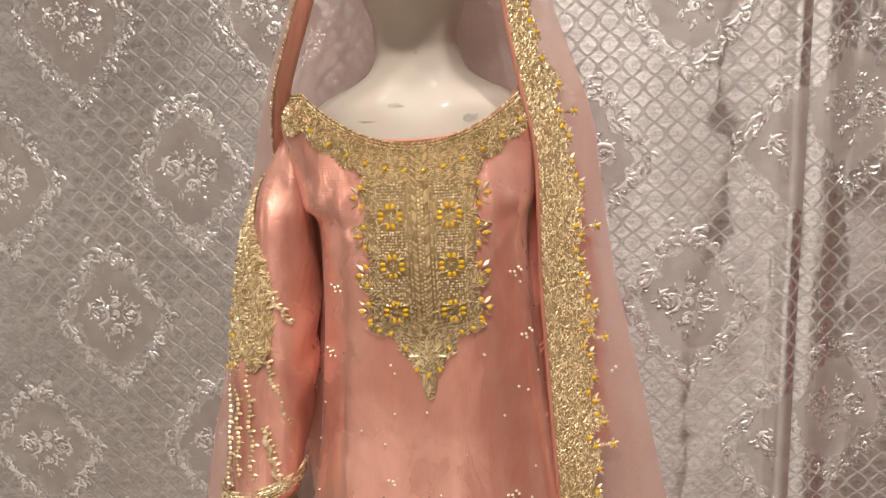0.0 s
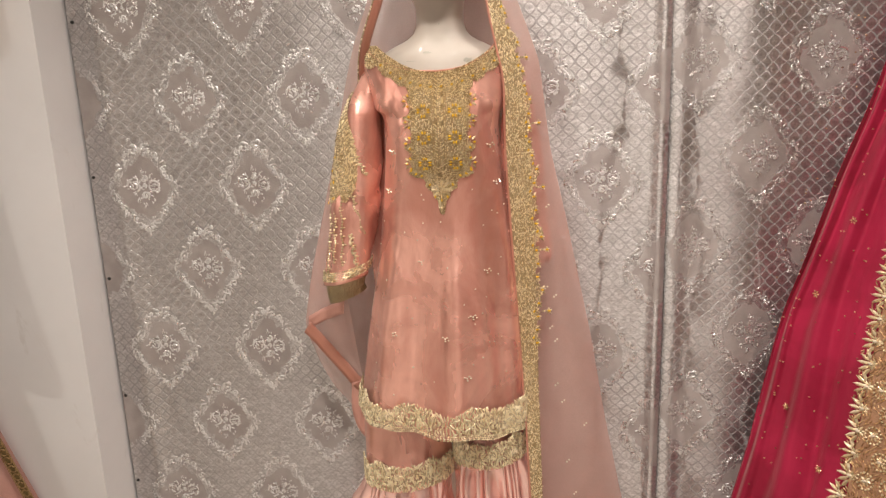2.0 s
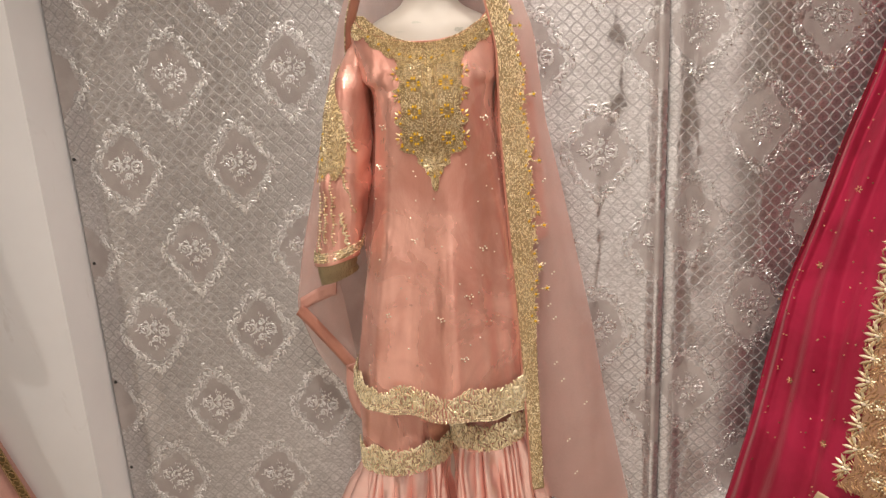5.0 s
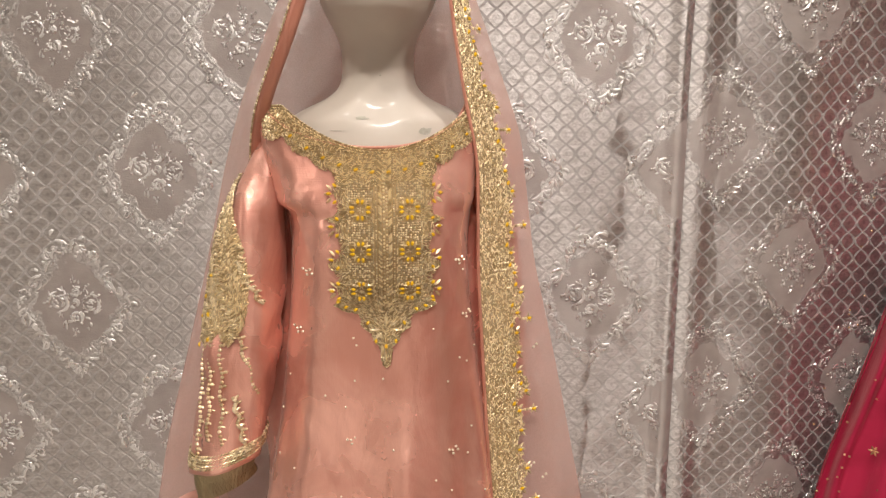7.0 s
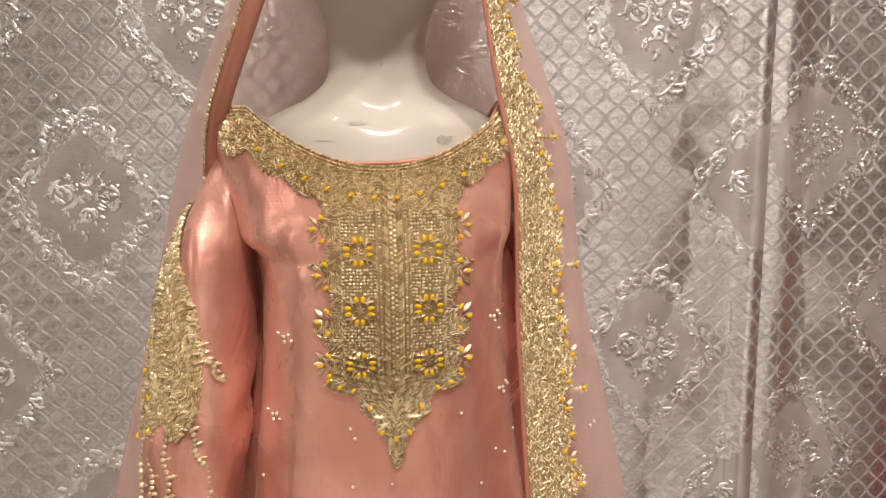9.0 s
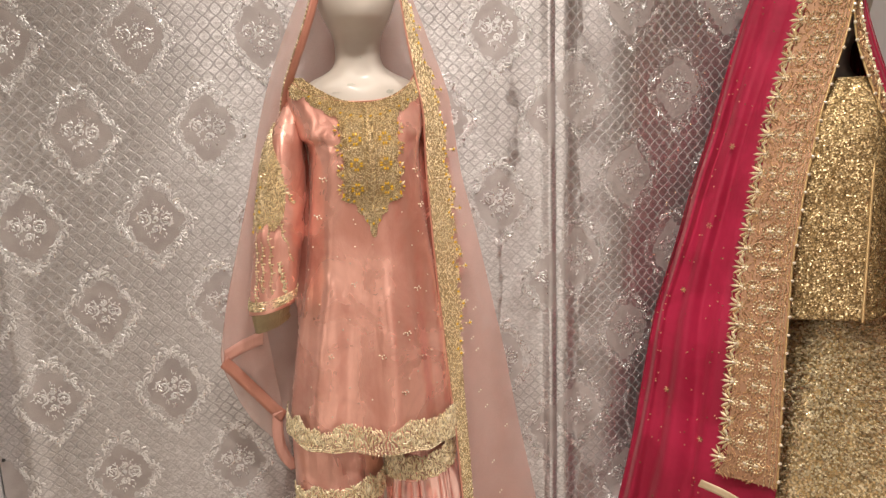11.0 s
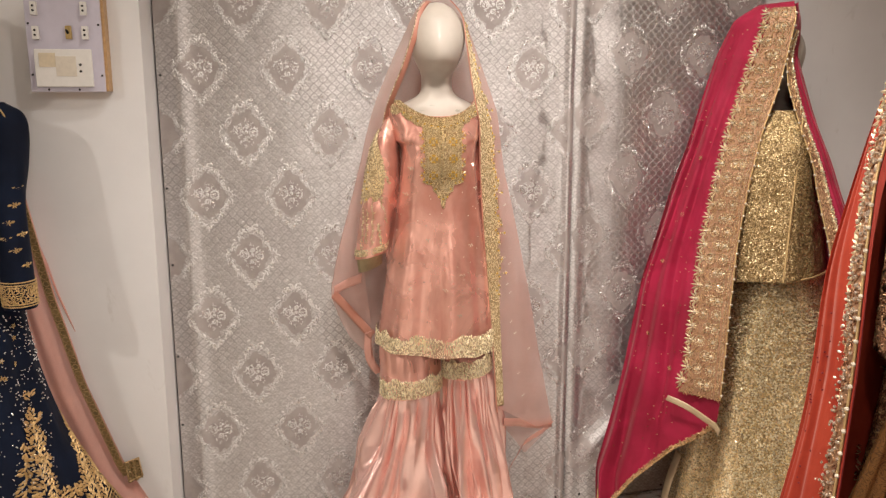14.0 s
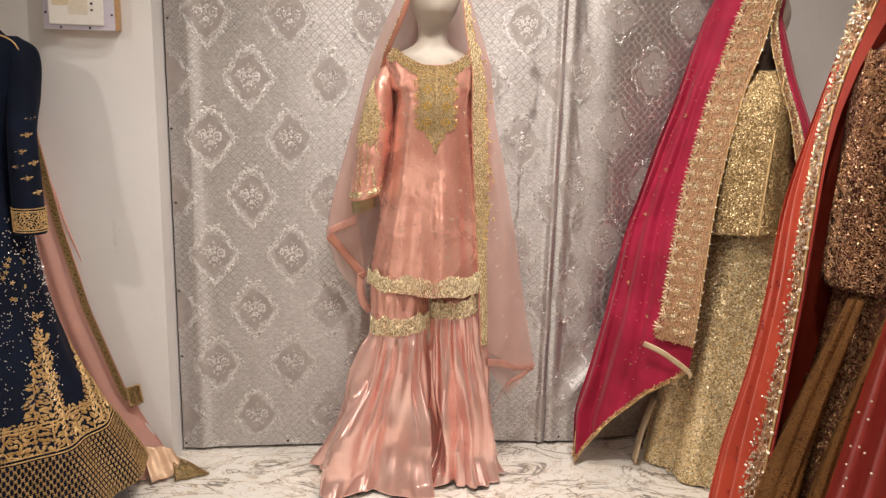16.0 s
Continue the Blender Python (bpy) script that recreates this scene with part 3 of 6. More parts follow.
def figure_strokes():
    """One repeat: a frame of acanthus scrolls, a plume on top, a bouquet within. Strokes of (points, width)."""
    rng = np.random.RandomState(11)
    outline = spline([(0.0, 0.116, 0), (0.026, 0.113, 0), (0.046, 0.092, 0), (0.068, 0.066, 0), (0.080, 0.036, 0), (0.106, 0.012, 0), (0.108, -0.010, 0), (0.086, -0.032, 0),
                      (0.070, -0.056, 0), (0.054, -0.084, 0), (0.030, -0.104, 0), (0.012, -0.124, 0), (0.0, -0.142, 0)], 120)[:, :2]
    way = np.gradient(outline, axis=0)
    strokes = []

    def curl(x, y, heading, length, bend, width, n=7):
        step = np.linspace(0, 1, n)
        a = heading + bend * step ** 1.4
        return np.stack([x + length * np.cumsum(np.cos(a)) / n, y + length * np.cumsum(np.sin(a)) / n], -1), width

    for sign in (1, -1):
        # nine scrolls down each side: a volute, its spine and a fan of lobes turned outwards
        for k, at in enumerate(np.linspace(4, 114, 9).astype(int)):
            x, y = outline[at]
            head = math.atan2(way[at, 1], way[at, 0])
            turn = 1 if k % 2 else -1
            out = head + math.pi / 2
            big = 1.0 if k not in (0, 8) else 0.7
            vx, vy = x + 0.008 * math.cos(out), y + 0.008 * math.sin(out)
            strokes.append((spiral(vx, vy, 0.0095 * big, 0.002, head - turn * 1.2, turn * 1.15, 14) * (sign, 1), 0.0032))
            pts, w = curl(x, y, head + turn * 0.35, 0.036 * big, -turn * 1.3, 0.004, 9)
            strokes.append((pts * (sign, 1), w))
            for j in range(6):
                f = (j - 2.5) / 2.5
                sx, sy = x + 0.014 * f * math.cos(head), y + 0.014 * f * math.sin(head)
                pts, w = curl(sx, sy, out + turn * 0.2 + 0.75 * -f, rng.uniform(0.016, 0.026) * big * (1.1 - 0.3 * abs(f)), rng.uniform(0.9, 1.7) * turn, rng.uniform(0.0035, 0.0055))
                strokes.append((pts * (sign, 1), w))
        # small leaves that keep the inner edge ragged
        for at in range(2, 118, 3):
            x, y = outline[at] + rng.uniform(-0.003, 0.003, 2)
            head = math.atan2(way[at, 1], way[at, 0])
            pts, w = curl(x, y, head + rng.choice((-1.1, 0.9, 2.2)) + rng.uniform(-0.4, 0.4), rng.uniform(0.007, 0.013), rng.uniform(-1.6, 1.6), rng.uniform(0.0025, 0.0045), 5)
            strokes.append((pts * (sign, 1), w))
        # the palmette: a short plume of leaves over the crown
        for j in range(6):
            pts, w = curl(0.003 + 0.004 * j, 0.122 + 0.006 * j, 1.45 - 0.25 * j, 0.030 - 0.002 * j, -1.1 - 0.15 * j, 0.0045, 7)
            strokes.append((pts * (sign, 1), w))
    strokes = [(pts * (0.73, 0.78) * rng.uniform(0.95, 1.07), w * rng.uniform(0.9, 1.5)) for pts, w in strokes if rng.rand() > 0.22]
    # the bouquet: two roses, leaves and buds
    for cx, cy, r in ((-0.024, 0.006, 0.018), (0.026, 0.002, 0.017), (0.002, -0.020, 0.010), (0.003, 0.024, 0.009), (0.0, 0.003, 0.008)):
        for q in range(7):
            a0 = rng.uniform(0, 6.28)
            strokes.append((spiral(cx, cy, r * (1 - 0.13 * q), r * (0.9 - 0.13 * q), a0, rng.uniform(0.25, 0.5), 8), 0.0062 - 0.0005 * q))
    for k in range(70):
        a = rng.uniform(0, 6.28)
        x, y = 0.038 * math.cos(a) * rng.uniform(0.3, 1.2), 0.030 * math.sin(a) * rng.uniform(0.3, 1.4)
        pts, w = curl(x, y, a + rng.uniform(-0.8, 0.8), rng.uniform(0.006, 0.012), rng.uniform(-1, 1), rng.uniform(0.0024, 0.0046), 5)
        strokes.append((pts, w))
    return strokes


def relief(shape, centres, x_lo, x_hi, parent):
    """The figure at every repeat, lying on the cloth."""
    base, faces, count = [], [], 0
    for pts, w in figure_strokes():
        n = len(pts)
        t = np.gradient(pts, axis=0)
        t /= np.linalg.norm(t, axis=1)[:, None] + 1e-9
        side = np.stack([-t[:, 1], t[:, 0]], -1)
        prof = (w * 0.5 * np.sin(np.linspace(0.25, math.pi - 0.12, n)) ** 0.7)[:, None]
        for k, lift in ((-1, 0.0006), (0, 0.0022), (1, 0.0006)):
            base.append(np.column_stack([pts + side * prof * k, np.full(n, lift)]))
        for i in range(n - 1):
            for k in (0, 1):
                a = count + k * n + i
                faces.append((a, a + 1, a + n + 1, a + n))
        count += 3 * n
    base = np.concatenate(base)
    verts, allfaces = [], []
    rng = np.random.RandomState(5)
    for cx, cz in centres:
        x, z = base[:, 0] + cx, base[:, 1] + cz
        # threads lie unevenly and are worn away in places
        stretch = 0.002 * wave(x, 0 * x, z, 40, int(rng.randint(1, 30)))
        y = WALL_Y - shape(x, z) - base[:, 2] * (1 + 0.6 * wave(x, 0 * x, z, 90, 7))
        off = sum(len(v) for v in verts)
        verts.append(np.stack([x + stretch, y, z + stretch], -1))
        # worn smooth in patches: high up on one side, low down, and over the second cloth
        lost = 0.04 + 0.05 * (1 + math.sin(cx * 5 + cz * 3)) + 0.25 * max(0.0, min(1.0, (cz - 1.35) / 0.3)) * max(0.0, min(1.0, (0.1 - cx) / 0.3)) + 0.3 * (cx > 0.45) + 0.3 * max(0.0, min(1.0, (0.5 - cz) / 0.3))
        for f in faces:
            if x_lo < x[f[0]] < x_hi and 0.02 < z[f[0]] < CEILING - 0.02 and rng.rand() > lost:
                allfaces.append(tuple(off + i for i in f))
    return part("figured_weave", from_lists("figured_weave", np.concatenate(verts), allfaces), SILVER_THREAD, parent, "raised silver damask scrolls and roses", "stuff")


def repeats(dx, dz, lo, hi):
    out = []
    for i in range(-6, 14):
        for j in range(-3, 6):
            for ox, oz in (FIRST, SECOND):
                x, z = ox + dx + PITCH_X * i, oz + dz + PITCH_Z * j
                if lo - 0.1 < x < hi + 0.1 and -0.1 < z < 2.4:
                    out.append((x, z))
    return out


relief(main_shape, repeats(0, 0, -1.0, SEAM_X), -0.96, SEAM_X - 0.025, hang_main)
relief(side_shape, repeats(0.07, 0.056, SEAM_X, SIDE_END), SEAM_X + 0.02, SIDE_END - 0.01, hang_side)


def nail(x, z, shape, parent):
    bm = bmesh.new()
    bmesh.ops.create_uvsphere(bm, u_segments=8, v_segments=5, radius=0.0045)
    ob = part("nail", bm, DARK, parent)
    ob.location = (x, WALL_Y - float(shape(np.array(x), np.array(z))) - 0.0005, z)


for z in (2.45, 2.04, 1.637, 1.255, 0.985, 0.65, 0.39, 0.03):
    nail(-0.992 + 0.002 * math.sin(z * 9), z, main_shape, hang_main)
for x in (-0.6, -0.2, 0.2, 0.405):
    nail(x, 0.026, main_shape, hang_main)
for x in (0.50, 0.85):
    nail(x, 0.03, side_shape, hang_side)

# ---- the mannequin in peach ----
CX, CY = -0.07, 0.925      # the figure's axis


def mannequin(name, at, turn, label, group):
    """A glossy egg-headed shop dummy: one plain mesh, head, neck, shoulders and trunk."""
    table = [(1.868, 0.004, 0.004, 0.0), (1.858, 0.034, 0.038, 0.0), (1.84, 0.058, 0.064, 0.0), (1.805, 0.083, 0.09, 0.0), (1.77, 0.093, 0.098, -0.002), (1.74, 0.092, 0.098, -0.006), (1.71, 0.086, 0.094, -0.010), (1.685, 0.077, 0.086, -0.014), (1.665, 0.067, 0.075, -0.015), (1.648, 0.057, 0.063, -0.012),
             (1.63, 0.051, 0.052, 0.0), (1.60, 0.05, 0.048, 0.006), (1.58, 0.053, 0.05, 0.006), (1.565, 0.064, 0.054, 0.005), (1.553, 0.088, 0.06, 0.004), (1.54, 0.122, 0.066, 0.002), (1.52, 0.136, 0.07, 0.0), (1.48, 0.144, 0.078, -0.004),
             (1.40, 0.13, 0.092, -0.01), (1.30, 0.122, 0.095, -0.01), (1.15, 0.105, 0.075, 0.0), (0.98, 0.135, 0.085, 0.0), (0.80, 0.14, 0.09, 0.0), (0.55, 0.1, 0.075, 0.0), (0.1, 0.06, 0.06, 0.0), (0.0, 0.12, 0.1, 0.0)]
    z = np.concatenate([np.linspace(1.865, 1.50, 110), np.linspace(1.49, 0.0, 60)])
    a, b, dy = lookup(table, z, 0.011)
    a[0] = b[0] = 0.002
    t = np.linspace(0, 2 * math.pi, 64, endpoint=False)
    x, y = ring(t[None, :], a[:, None], b[:, None], 0.95)
    # the hollow over the collarbones and the jaw's forward set
    low = np.exp(-((z[:, None] - 1.545) / 0.02) ** 2) * np.exp(-(x / 0.03) ** 2) * (y < 0)
    up = z[:, None]
    chin = 0.020 * np.clip((up - 1.645) / 0.03, 0, 1) ** 0.7 * (1 - np.cos(math.pi * np.clip((1.80 - up) / 0.12, 0, 1))) * 0.5 * np.exp(-(x / np.clip(0.046 + 0.7 * (up - 1.66), 0.02, 0.1)) ** 2) * np.clip(-y / 0.03, 0, 1)
    pts = np.stack([x, y + dy[:, None] + 0.006 * low - chin, np.broadcast_to(z[:, None], x.shape)], -1)
    ob = part(name, grid(name, pts, True), SKIN)
    ob.matrix_world = pose(*at, 0, 0, turn)
    return tagged(ob, label, "mannequin", group)


mannequin("mannequin", (CX - 0.004, CY + 0.02, 0), 0, "glossy ivory egg-headed mannequin with a chipped chest", "mannequins")

# the tunic: height, half width left, half width right, front, back
TUNIC = [(1.575, 0.135, 0.105, 0.05, 0.06), (1.553, 0.160, 0.120, 0.064, 0.065), (1.535, 0.171, 0.134, 0.076, 0.07), (1.50, 0.170, 0.134, 0.088, 0.075), (1.45, 0.150, 0.130, 0.102, 0.08), (1.40, 0.128, 0.121, 0.119, 0.085), (1.36, 0.130, 0.119, 0.123, 0.085), (1.28, 0.133, 0.125, 0.110, 0.075), (1.20, 0.142, 0.136, 0.106, 0.075),
         (1.10, 0.154, 0.151, 0.115, 0.08), (0.94, 0.186, 0.169, 0.140, 0.09), (0.80, 0.208, 0.182, 0.154, 0.09), (0.69, 0.219, 0.189, 0.158, 0.09), (0.60, 0.225, 0.19, 0.16, 0.09)]


def tunic_point(theta, z, out=0.0):
    l, r, f, b = lookup(TUNIC, z, 0.03)
    s, c = np.sin(theta), np.cos(theta)
    a = np.where(s < 0, l, r)
    d = np.where(c > 0, f, b)
    low = np.clip((1.33 - z) / 0.35, 0, 1)
    # long soft folds that open towards the hem, and pulls at the armholes
    folds = low * (0.0125 * (np.sin(theta * 7 + 0.5 + 0.5 * np.sin(z * 4)) + 0.28 * np.sin(2 * (theta * 7 + 0.5 + 0.5 * np.sin(z * 4)) + 0.9)) + 0.0048 * np.sin(theta * 11.5 + 2.0 - 1.4 * z) + 0.0012 * np.sin(theta * 19 + 2 * np.sin(z * 6))) * (0.35 + 0.65 * low)
    folds = folds + 0.006 * wave(s * 1.4, c * 1.4, z * 1.6, 5, 8) * np.clip((1.45 - z) / 0.1, 0, 1) + 0.0011 * wave(s * 2, c * 2, z * 9, 6, 9)
    pull = 0.005 * np.exp(-((z - 1.43) / 0.05) ** 2) * np.sin(np.abs(s) * 20 + z * 60) * np.clip(np.abs(s) * 1.6 - 0.6, 0, 1)
    # creases that fan out from each armhole over the chest
    for x0, z0, x1, z1, amp in ((-0.140, 1.425, -0.118, 1.485, 0.012), (-0.122, 1.44, -0.075, 1.462, 0.006), (-0.135, 1.425, -0.085, 1.435, 0.009), (-0.135, 1.41, -0.075, 1.39, 0.008), (-0.13, 1.395, -0.095, 1.33, 0.007), (0.13, 1.45, 0.09, 1.47, 0.006), (0.135, 1.43, 0.09, 1.43, 0.007), (0.135, 1.41, 0.09, 1.37, 0.007),
                                (-0.12, 1.30, -0.02, 1.20, 0.003), (0.12, 1.31, 0.05, 1.21, 0.003), (-0.15, 0.93, -0.03, 0.915, 0.0035), (-0.12, 0.87, -0.04, 0.855, 0.003), (0.13, 0.92, 0.05, 0.885, 0.003), (-0.14, 1.18, -0.05, 1.02, 0.006)):
        px, pz, dx, dz = s * 0.15 - x0, z - z0, x1 - x0, z1 - z0
        along = np.clip((px * dx + pz * dz) / (dx * dx + dz * dz), 0, 1)
        away = np.hypot(px - along * dx, pz - along * dz)
        folds = folds + (c > 0) * amp * (1 - 0.6 * along) * 0.75 * (np.exp(-(away / 0.009) ** 2) - 0.5 * np.exp(-(away / 0.019) ** 2))
    # the cloth of the chest sags over the armpits in a soft fold
    sag = np.clip((z - 1.408) / 0.012, 0, 1) * np.exp(-(np.clip(z - 1.42, 0, 1) / 0.035) ** 2)
    a = a + sag * np.where(s < 0, 0.010, 0.004) + 0.050 * np.clip(-c * 2, 0, 1) * np.clip((1.44 - z) / 0.06, 0, 1) * np.clip((z - 0.95) / 0.12, 0, 1)
    folds = folds + np.where(s < 0, 0.008, 0.004) * sag * np.clip(np.abs(s) * 1.7 - 0.75, 0, 1)
    k = 0.86
    x = (a + out) * np.sign(s) * np.abs(s) ** k
    y = -(d + folds + pull + out) * np.sign(c) * np.abs(c) ** k
    return x, y


def neckline(x):
    return 1.498 + 0.052 * np.clip(np.abs(x + 0.006) / 0.122, 0, 1.04) ** 2.0


def hemline(theta):
    return 0.722 - 0.012 * np.sin(theta) - 0.008 * np.cos(theta) + 0.004 * np.sin(theta * 9)


tunic = thing("tunic", (CX, CY, 0), "peach tissue-silk tunic with heavy gold zardozi yoke", "dress", "bridal dresses")
tt = np.linspace(0, 2 * math.pi, 220, endpoint=False)
vv = np.linspace(0, 1, 150)
TH, V = np.meshgrid(tt, vv)
top = neckline(np.sin(TH) * 0.125) - 0.022 * np.clip(-np.cos(TH), 0, 1)
Z = hemline(TH) + V * (top - hemline(TH))
X, Y = tunic_point(TH, Z)
thick(part("body", grid("body", np.stack([X, Y, Z], -1), True), PEACH, tunic), 0.0015)


def sleeve(rows, parent):
    """A sleeve along an arm: rows of centre x, y, z, half width, half depth."""
    p = spline([r[:3] for r in rows], 90)
    w = spline([(r[3], r[4], 0) for r in rows], 90)
    t = np.linspace(0, 2 * math.pi, 56, endpoint=False)
    ridge = 1 + 0.05 * wave(np.sin(t)[None], np.cos(t)[None], p[:, 2:3] * 9, 3.0, 4) + 0.04 * np.sin(5 * t[None] + 20 * p[:, 2:3]) + 0.035 * wave(np.sin(t)[None] * 1.5, np.cos(t)[None], p[:, 2:3] * 22 + 0.8 * np.sin(t)[None], 3.0, 6)
    tuck = 0.02 * np.clip(-np.cos(t), 0, 1)[None] * np.exp(-((p[:, 2:3] - 1.36) / 0.08) ** 2) * np.sign(-p[0, 0])
    # soft diagonal pulls below the shoulder and short cross creases at the elbow
    high = np.exp(-((p[:, 2:3] - 1.44) / 0.07) ** 2)
    elbow = np.exp(-((p[:, 2:3] - 1.22) / 0.09) ** 2)
    ridge = ridge + 0.05 * high * np.sin(4 * t[None] + 55 * p[:, 2:3]) + 0.045 * elbow * np.sin(75 * p[:, 2:3] + 2 * np.sin(2 * t[None]))
    x = p[:, :1] + w[:, :1] * np.sin(t)[None] * ridge + tuck
    y = p[:, 1:2] - w[:, 1:2] * np.cos(t)[None] * ridge
    z = p[:, 2:3] + 0.25 * (x - p[:, :1])
    return thick(part("sleeve", grid("sleeve", np.stack([x, y, z], -1), True), PEACH, parent), 0.0015)


LEFT_ARM = [(-0.150, 0.014, 1.522, 0.008, 0.016), (-0.162, 0.012, 1.488, 0.019, 0.030), (-0.177, 0.006, 1.44, 0.032, 0.042), (-0.185, 0.0, 1.38, 0.047, 0.05), (-0.203, -0.004, 1.25, 0.053, 0.05), (-0.217, -0.012, 1.14, 0.054, 0.048), (-0.236, -0.018, 1.04, 0.051, 0.045)]
RIGHT_ARM = [(0.105, 0.02, 1.515, 0.012, 0.012), (0.125, 0.035, 1.49, 0.034, 0.038), (0.158, 0.055, 1.42, 0.034, 0.04), (0.182, 0.075, 1.25, 0.034, 0.035), (0.20, 0.08, 1.05, 0.036, 0.035)]
sleeve(LEFT_ARM, tunic)
sleeve(RIGHT_ARM, tunic)

# the flared trousers
trousers = thing("flared_trousers", (CX, CY, 0), "peach satin gathered trousers pooling on the floor", "trousers", "bridal dresses")


def trouser_leg(x_top, half_top, x_low, half_low, front, seed, z_band, drapes):
    rng = np.random.RandomState(seed)
    t = np.linspace(0, 2 * math.pi, 460, endpoint=False)
    phase, phase2 = rng.uniform(0, 6.28, 2)
    # upper thigh and knee band
    v = np.linspace(0, 1, 30)[:, None]
    z = 0.755 + v * (z_band - 0.755)
    x = x_top + half_top * np.sin(t)[None] * (1 + 0.015 * np.sin(8 * t + phase)[None])
    y = -0.03 - (0.045 + 0.060 * v ** 0.7) * (np.sign(np.cos(t)) * np.abs(np.cos(t)) ** 0.9 * (1 + 0.03 * np.sin(9 * t + phase)))[None]
    knee = thick(part("knee", grid("knee", np.stack(np.broadcast_arrays(x, y, z + 0.012 * np.sin(t)[None]), -1), True), PEACH, trousers), 0.0015)
    # gathers: many small ones at the band, fewer broad ones at the floor
    v = np.linspace(0, 1, 150)[:, None]
    grow = v ** 1.15
    cx = x_top + (x_low - x_top) * grow
    half = half_top * 1.02 + (half_low - half_top) * grow
    deep = 0.1 + (front - 0.1) * grow
    fade = lambda lo, hi: np.clip((v - lo) / (hi - lo), 0, 1)

    def pleats(count, slide, hard):
        """Rounded crests with sharp valleys between, uneven in width and height, wandering as they fall."""
        p = rng.uniform(0, 6.28, 8)
        bend = 0.16 * np.sin(2 * t + p[0]) + 0.10 * np.sin(5 * t + p[1]) + 0.05 * np.sin(9 * t + p[2])
        drift = slide * v * (np.sin(3 * t + p[3] + 1.3 * v) + 0.7 * np.sin(7 * t + p[4] - 2.1 * v) + 0.4 * np.sin(13 * t + p[5] + 2.6 * v))
        high = 0.75 + 0.35 * np.sin(4 * t + p[6] + 2.4 * v) + 0.25 * np.sin(11 * t + p[7] - 3.0 * v)
        return high * np.abs(np.sin(0.5 * count * (t + bend + drift))) ** hard - 0.5

    r = 0.024 * pleats(24, 0.06, 1.1) * np.clip(0.3 + v * 8, 0, 1) * (1 - fade(0.12, 0.5))
    r = r + 0.048 * pleats(11, 0.16, 1.15) * fade(0.04, 0.3) * (1 - 0.85 * fade(0.4, 0.85))
    r = r + 0.075 * pleats(5, 0.34, 1.6) * fade(0.25, 0.7)
    # single heavy drapes that lean across the leg
    for t0, drift, size, wide, v0 in drapes:
        r = r + size * np.exp(-((t - math.pi * (t0 < 0) * 2 - t0 - drift * v) / wide) ** 2) * fade(v0, v0 + 0.25) * (1 - 0.6 * fade(0.8, 1.0))
    # the cloth piles up and runs out over the floor
    begin = 0.80 + 0.07 * np.sin(3 * t + phase) + 0.04 * np.sin(7 * t + phase2)
    pile = np.clip((v - begin) / (1.0 - begin), 0, 1) ** 1.5
    r = r + pile * (0.034 + 0.016 * np.sin(5 * t + phase2))
    sgn = np.sign(np.cos(t))
    x = cx + (half - 0.02 * fade(0.5, 1.0) + r) * np.sign(np.sin(t)) * np.abs(np.sin(t)) ** 0.95
    y = -0.03 - (deep * np.where(sgn > 0, 1, 0.8) + r) * sgn * np.abs(np.cos(t)) ** 0.95
    y = np.minimum(y, 0.16)
    z = z_band + 0.004 - (z_band - 0.005) * v ** (1 + 0.12 * fade(0.6, 1)) + 0.012 * np.sin(t)[None] * (1 - v)
    z = z + fade(0.93, 1.0) * 0.005 * (1 + np.sin(t * 9 + phase))[None] + 0.010 * pile * (1 - fade(0.94, 1.0)) * (1 + np.sin(t * 4 + phase2))
    x, y = x + 0.008 * wave(x, y, z, 16, seed) * fade(0.3, 0.6), y + 0.010 * wave(x, y, z * 1.3, 18, seed + 1) * fade(0.3, 0.6)
    return thick(part("flare", grid("flare", np.stack(np.broadcast_arrays(x, y, z), -1), True), PEACH_SATIN, trousers), 0.0015)


trouser_leg(-0.105, 0.105, -0.180, 0.225, 0.190, 3, 0.565, [(0.5, 0.35, 0.045, 0.20, 0.3), (-0.55, -0.3, 0.04, 0.24, 0.35), (-1.05, 0.1, 0.03, 0.2, 0.1)])
trouser_leg(0.088, 0.085, 0.135, 0.155, 0.15, 8, 0.625, [(-0.6, 0.5, 0.045, 0.18, 0.4), (0.5, 0.1, 0.035, 0.22, 0.3)])


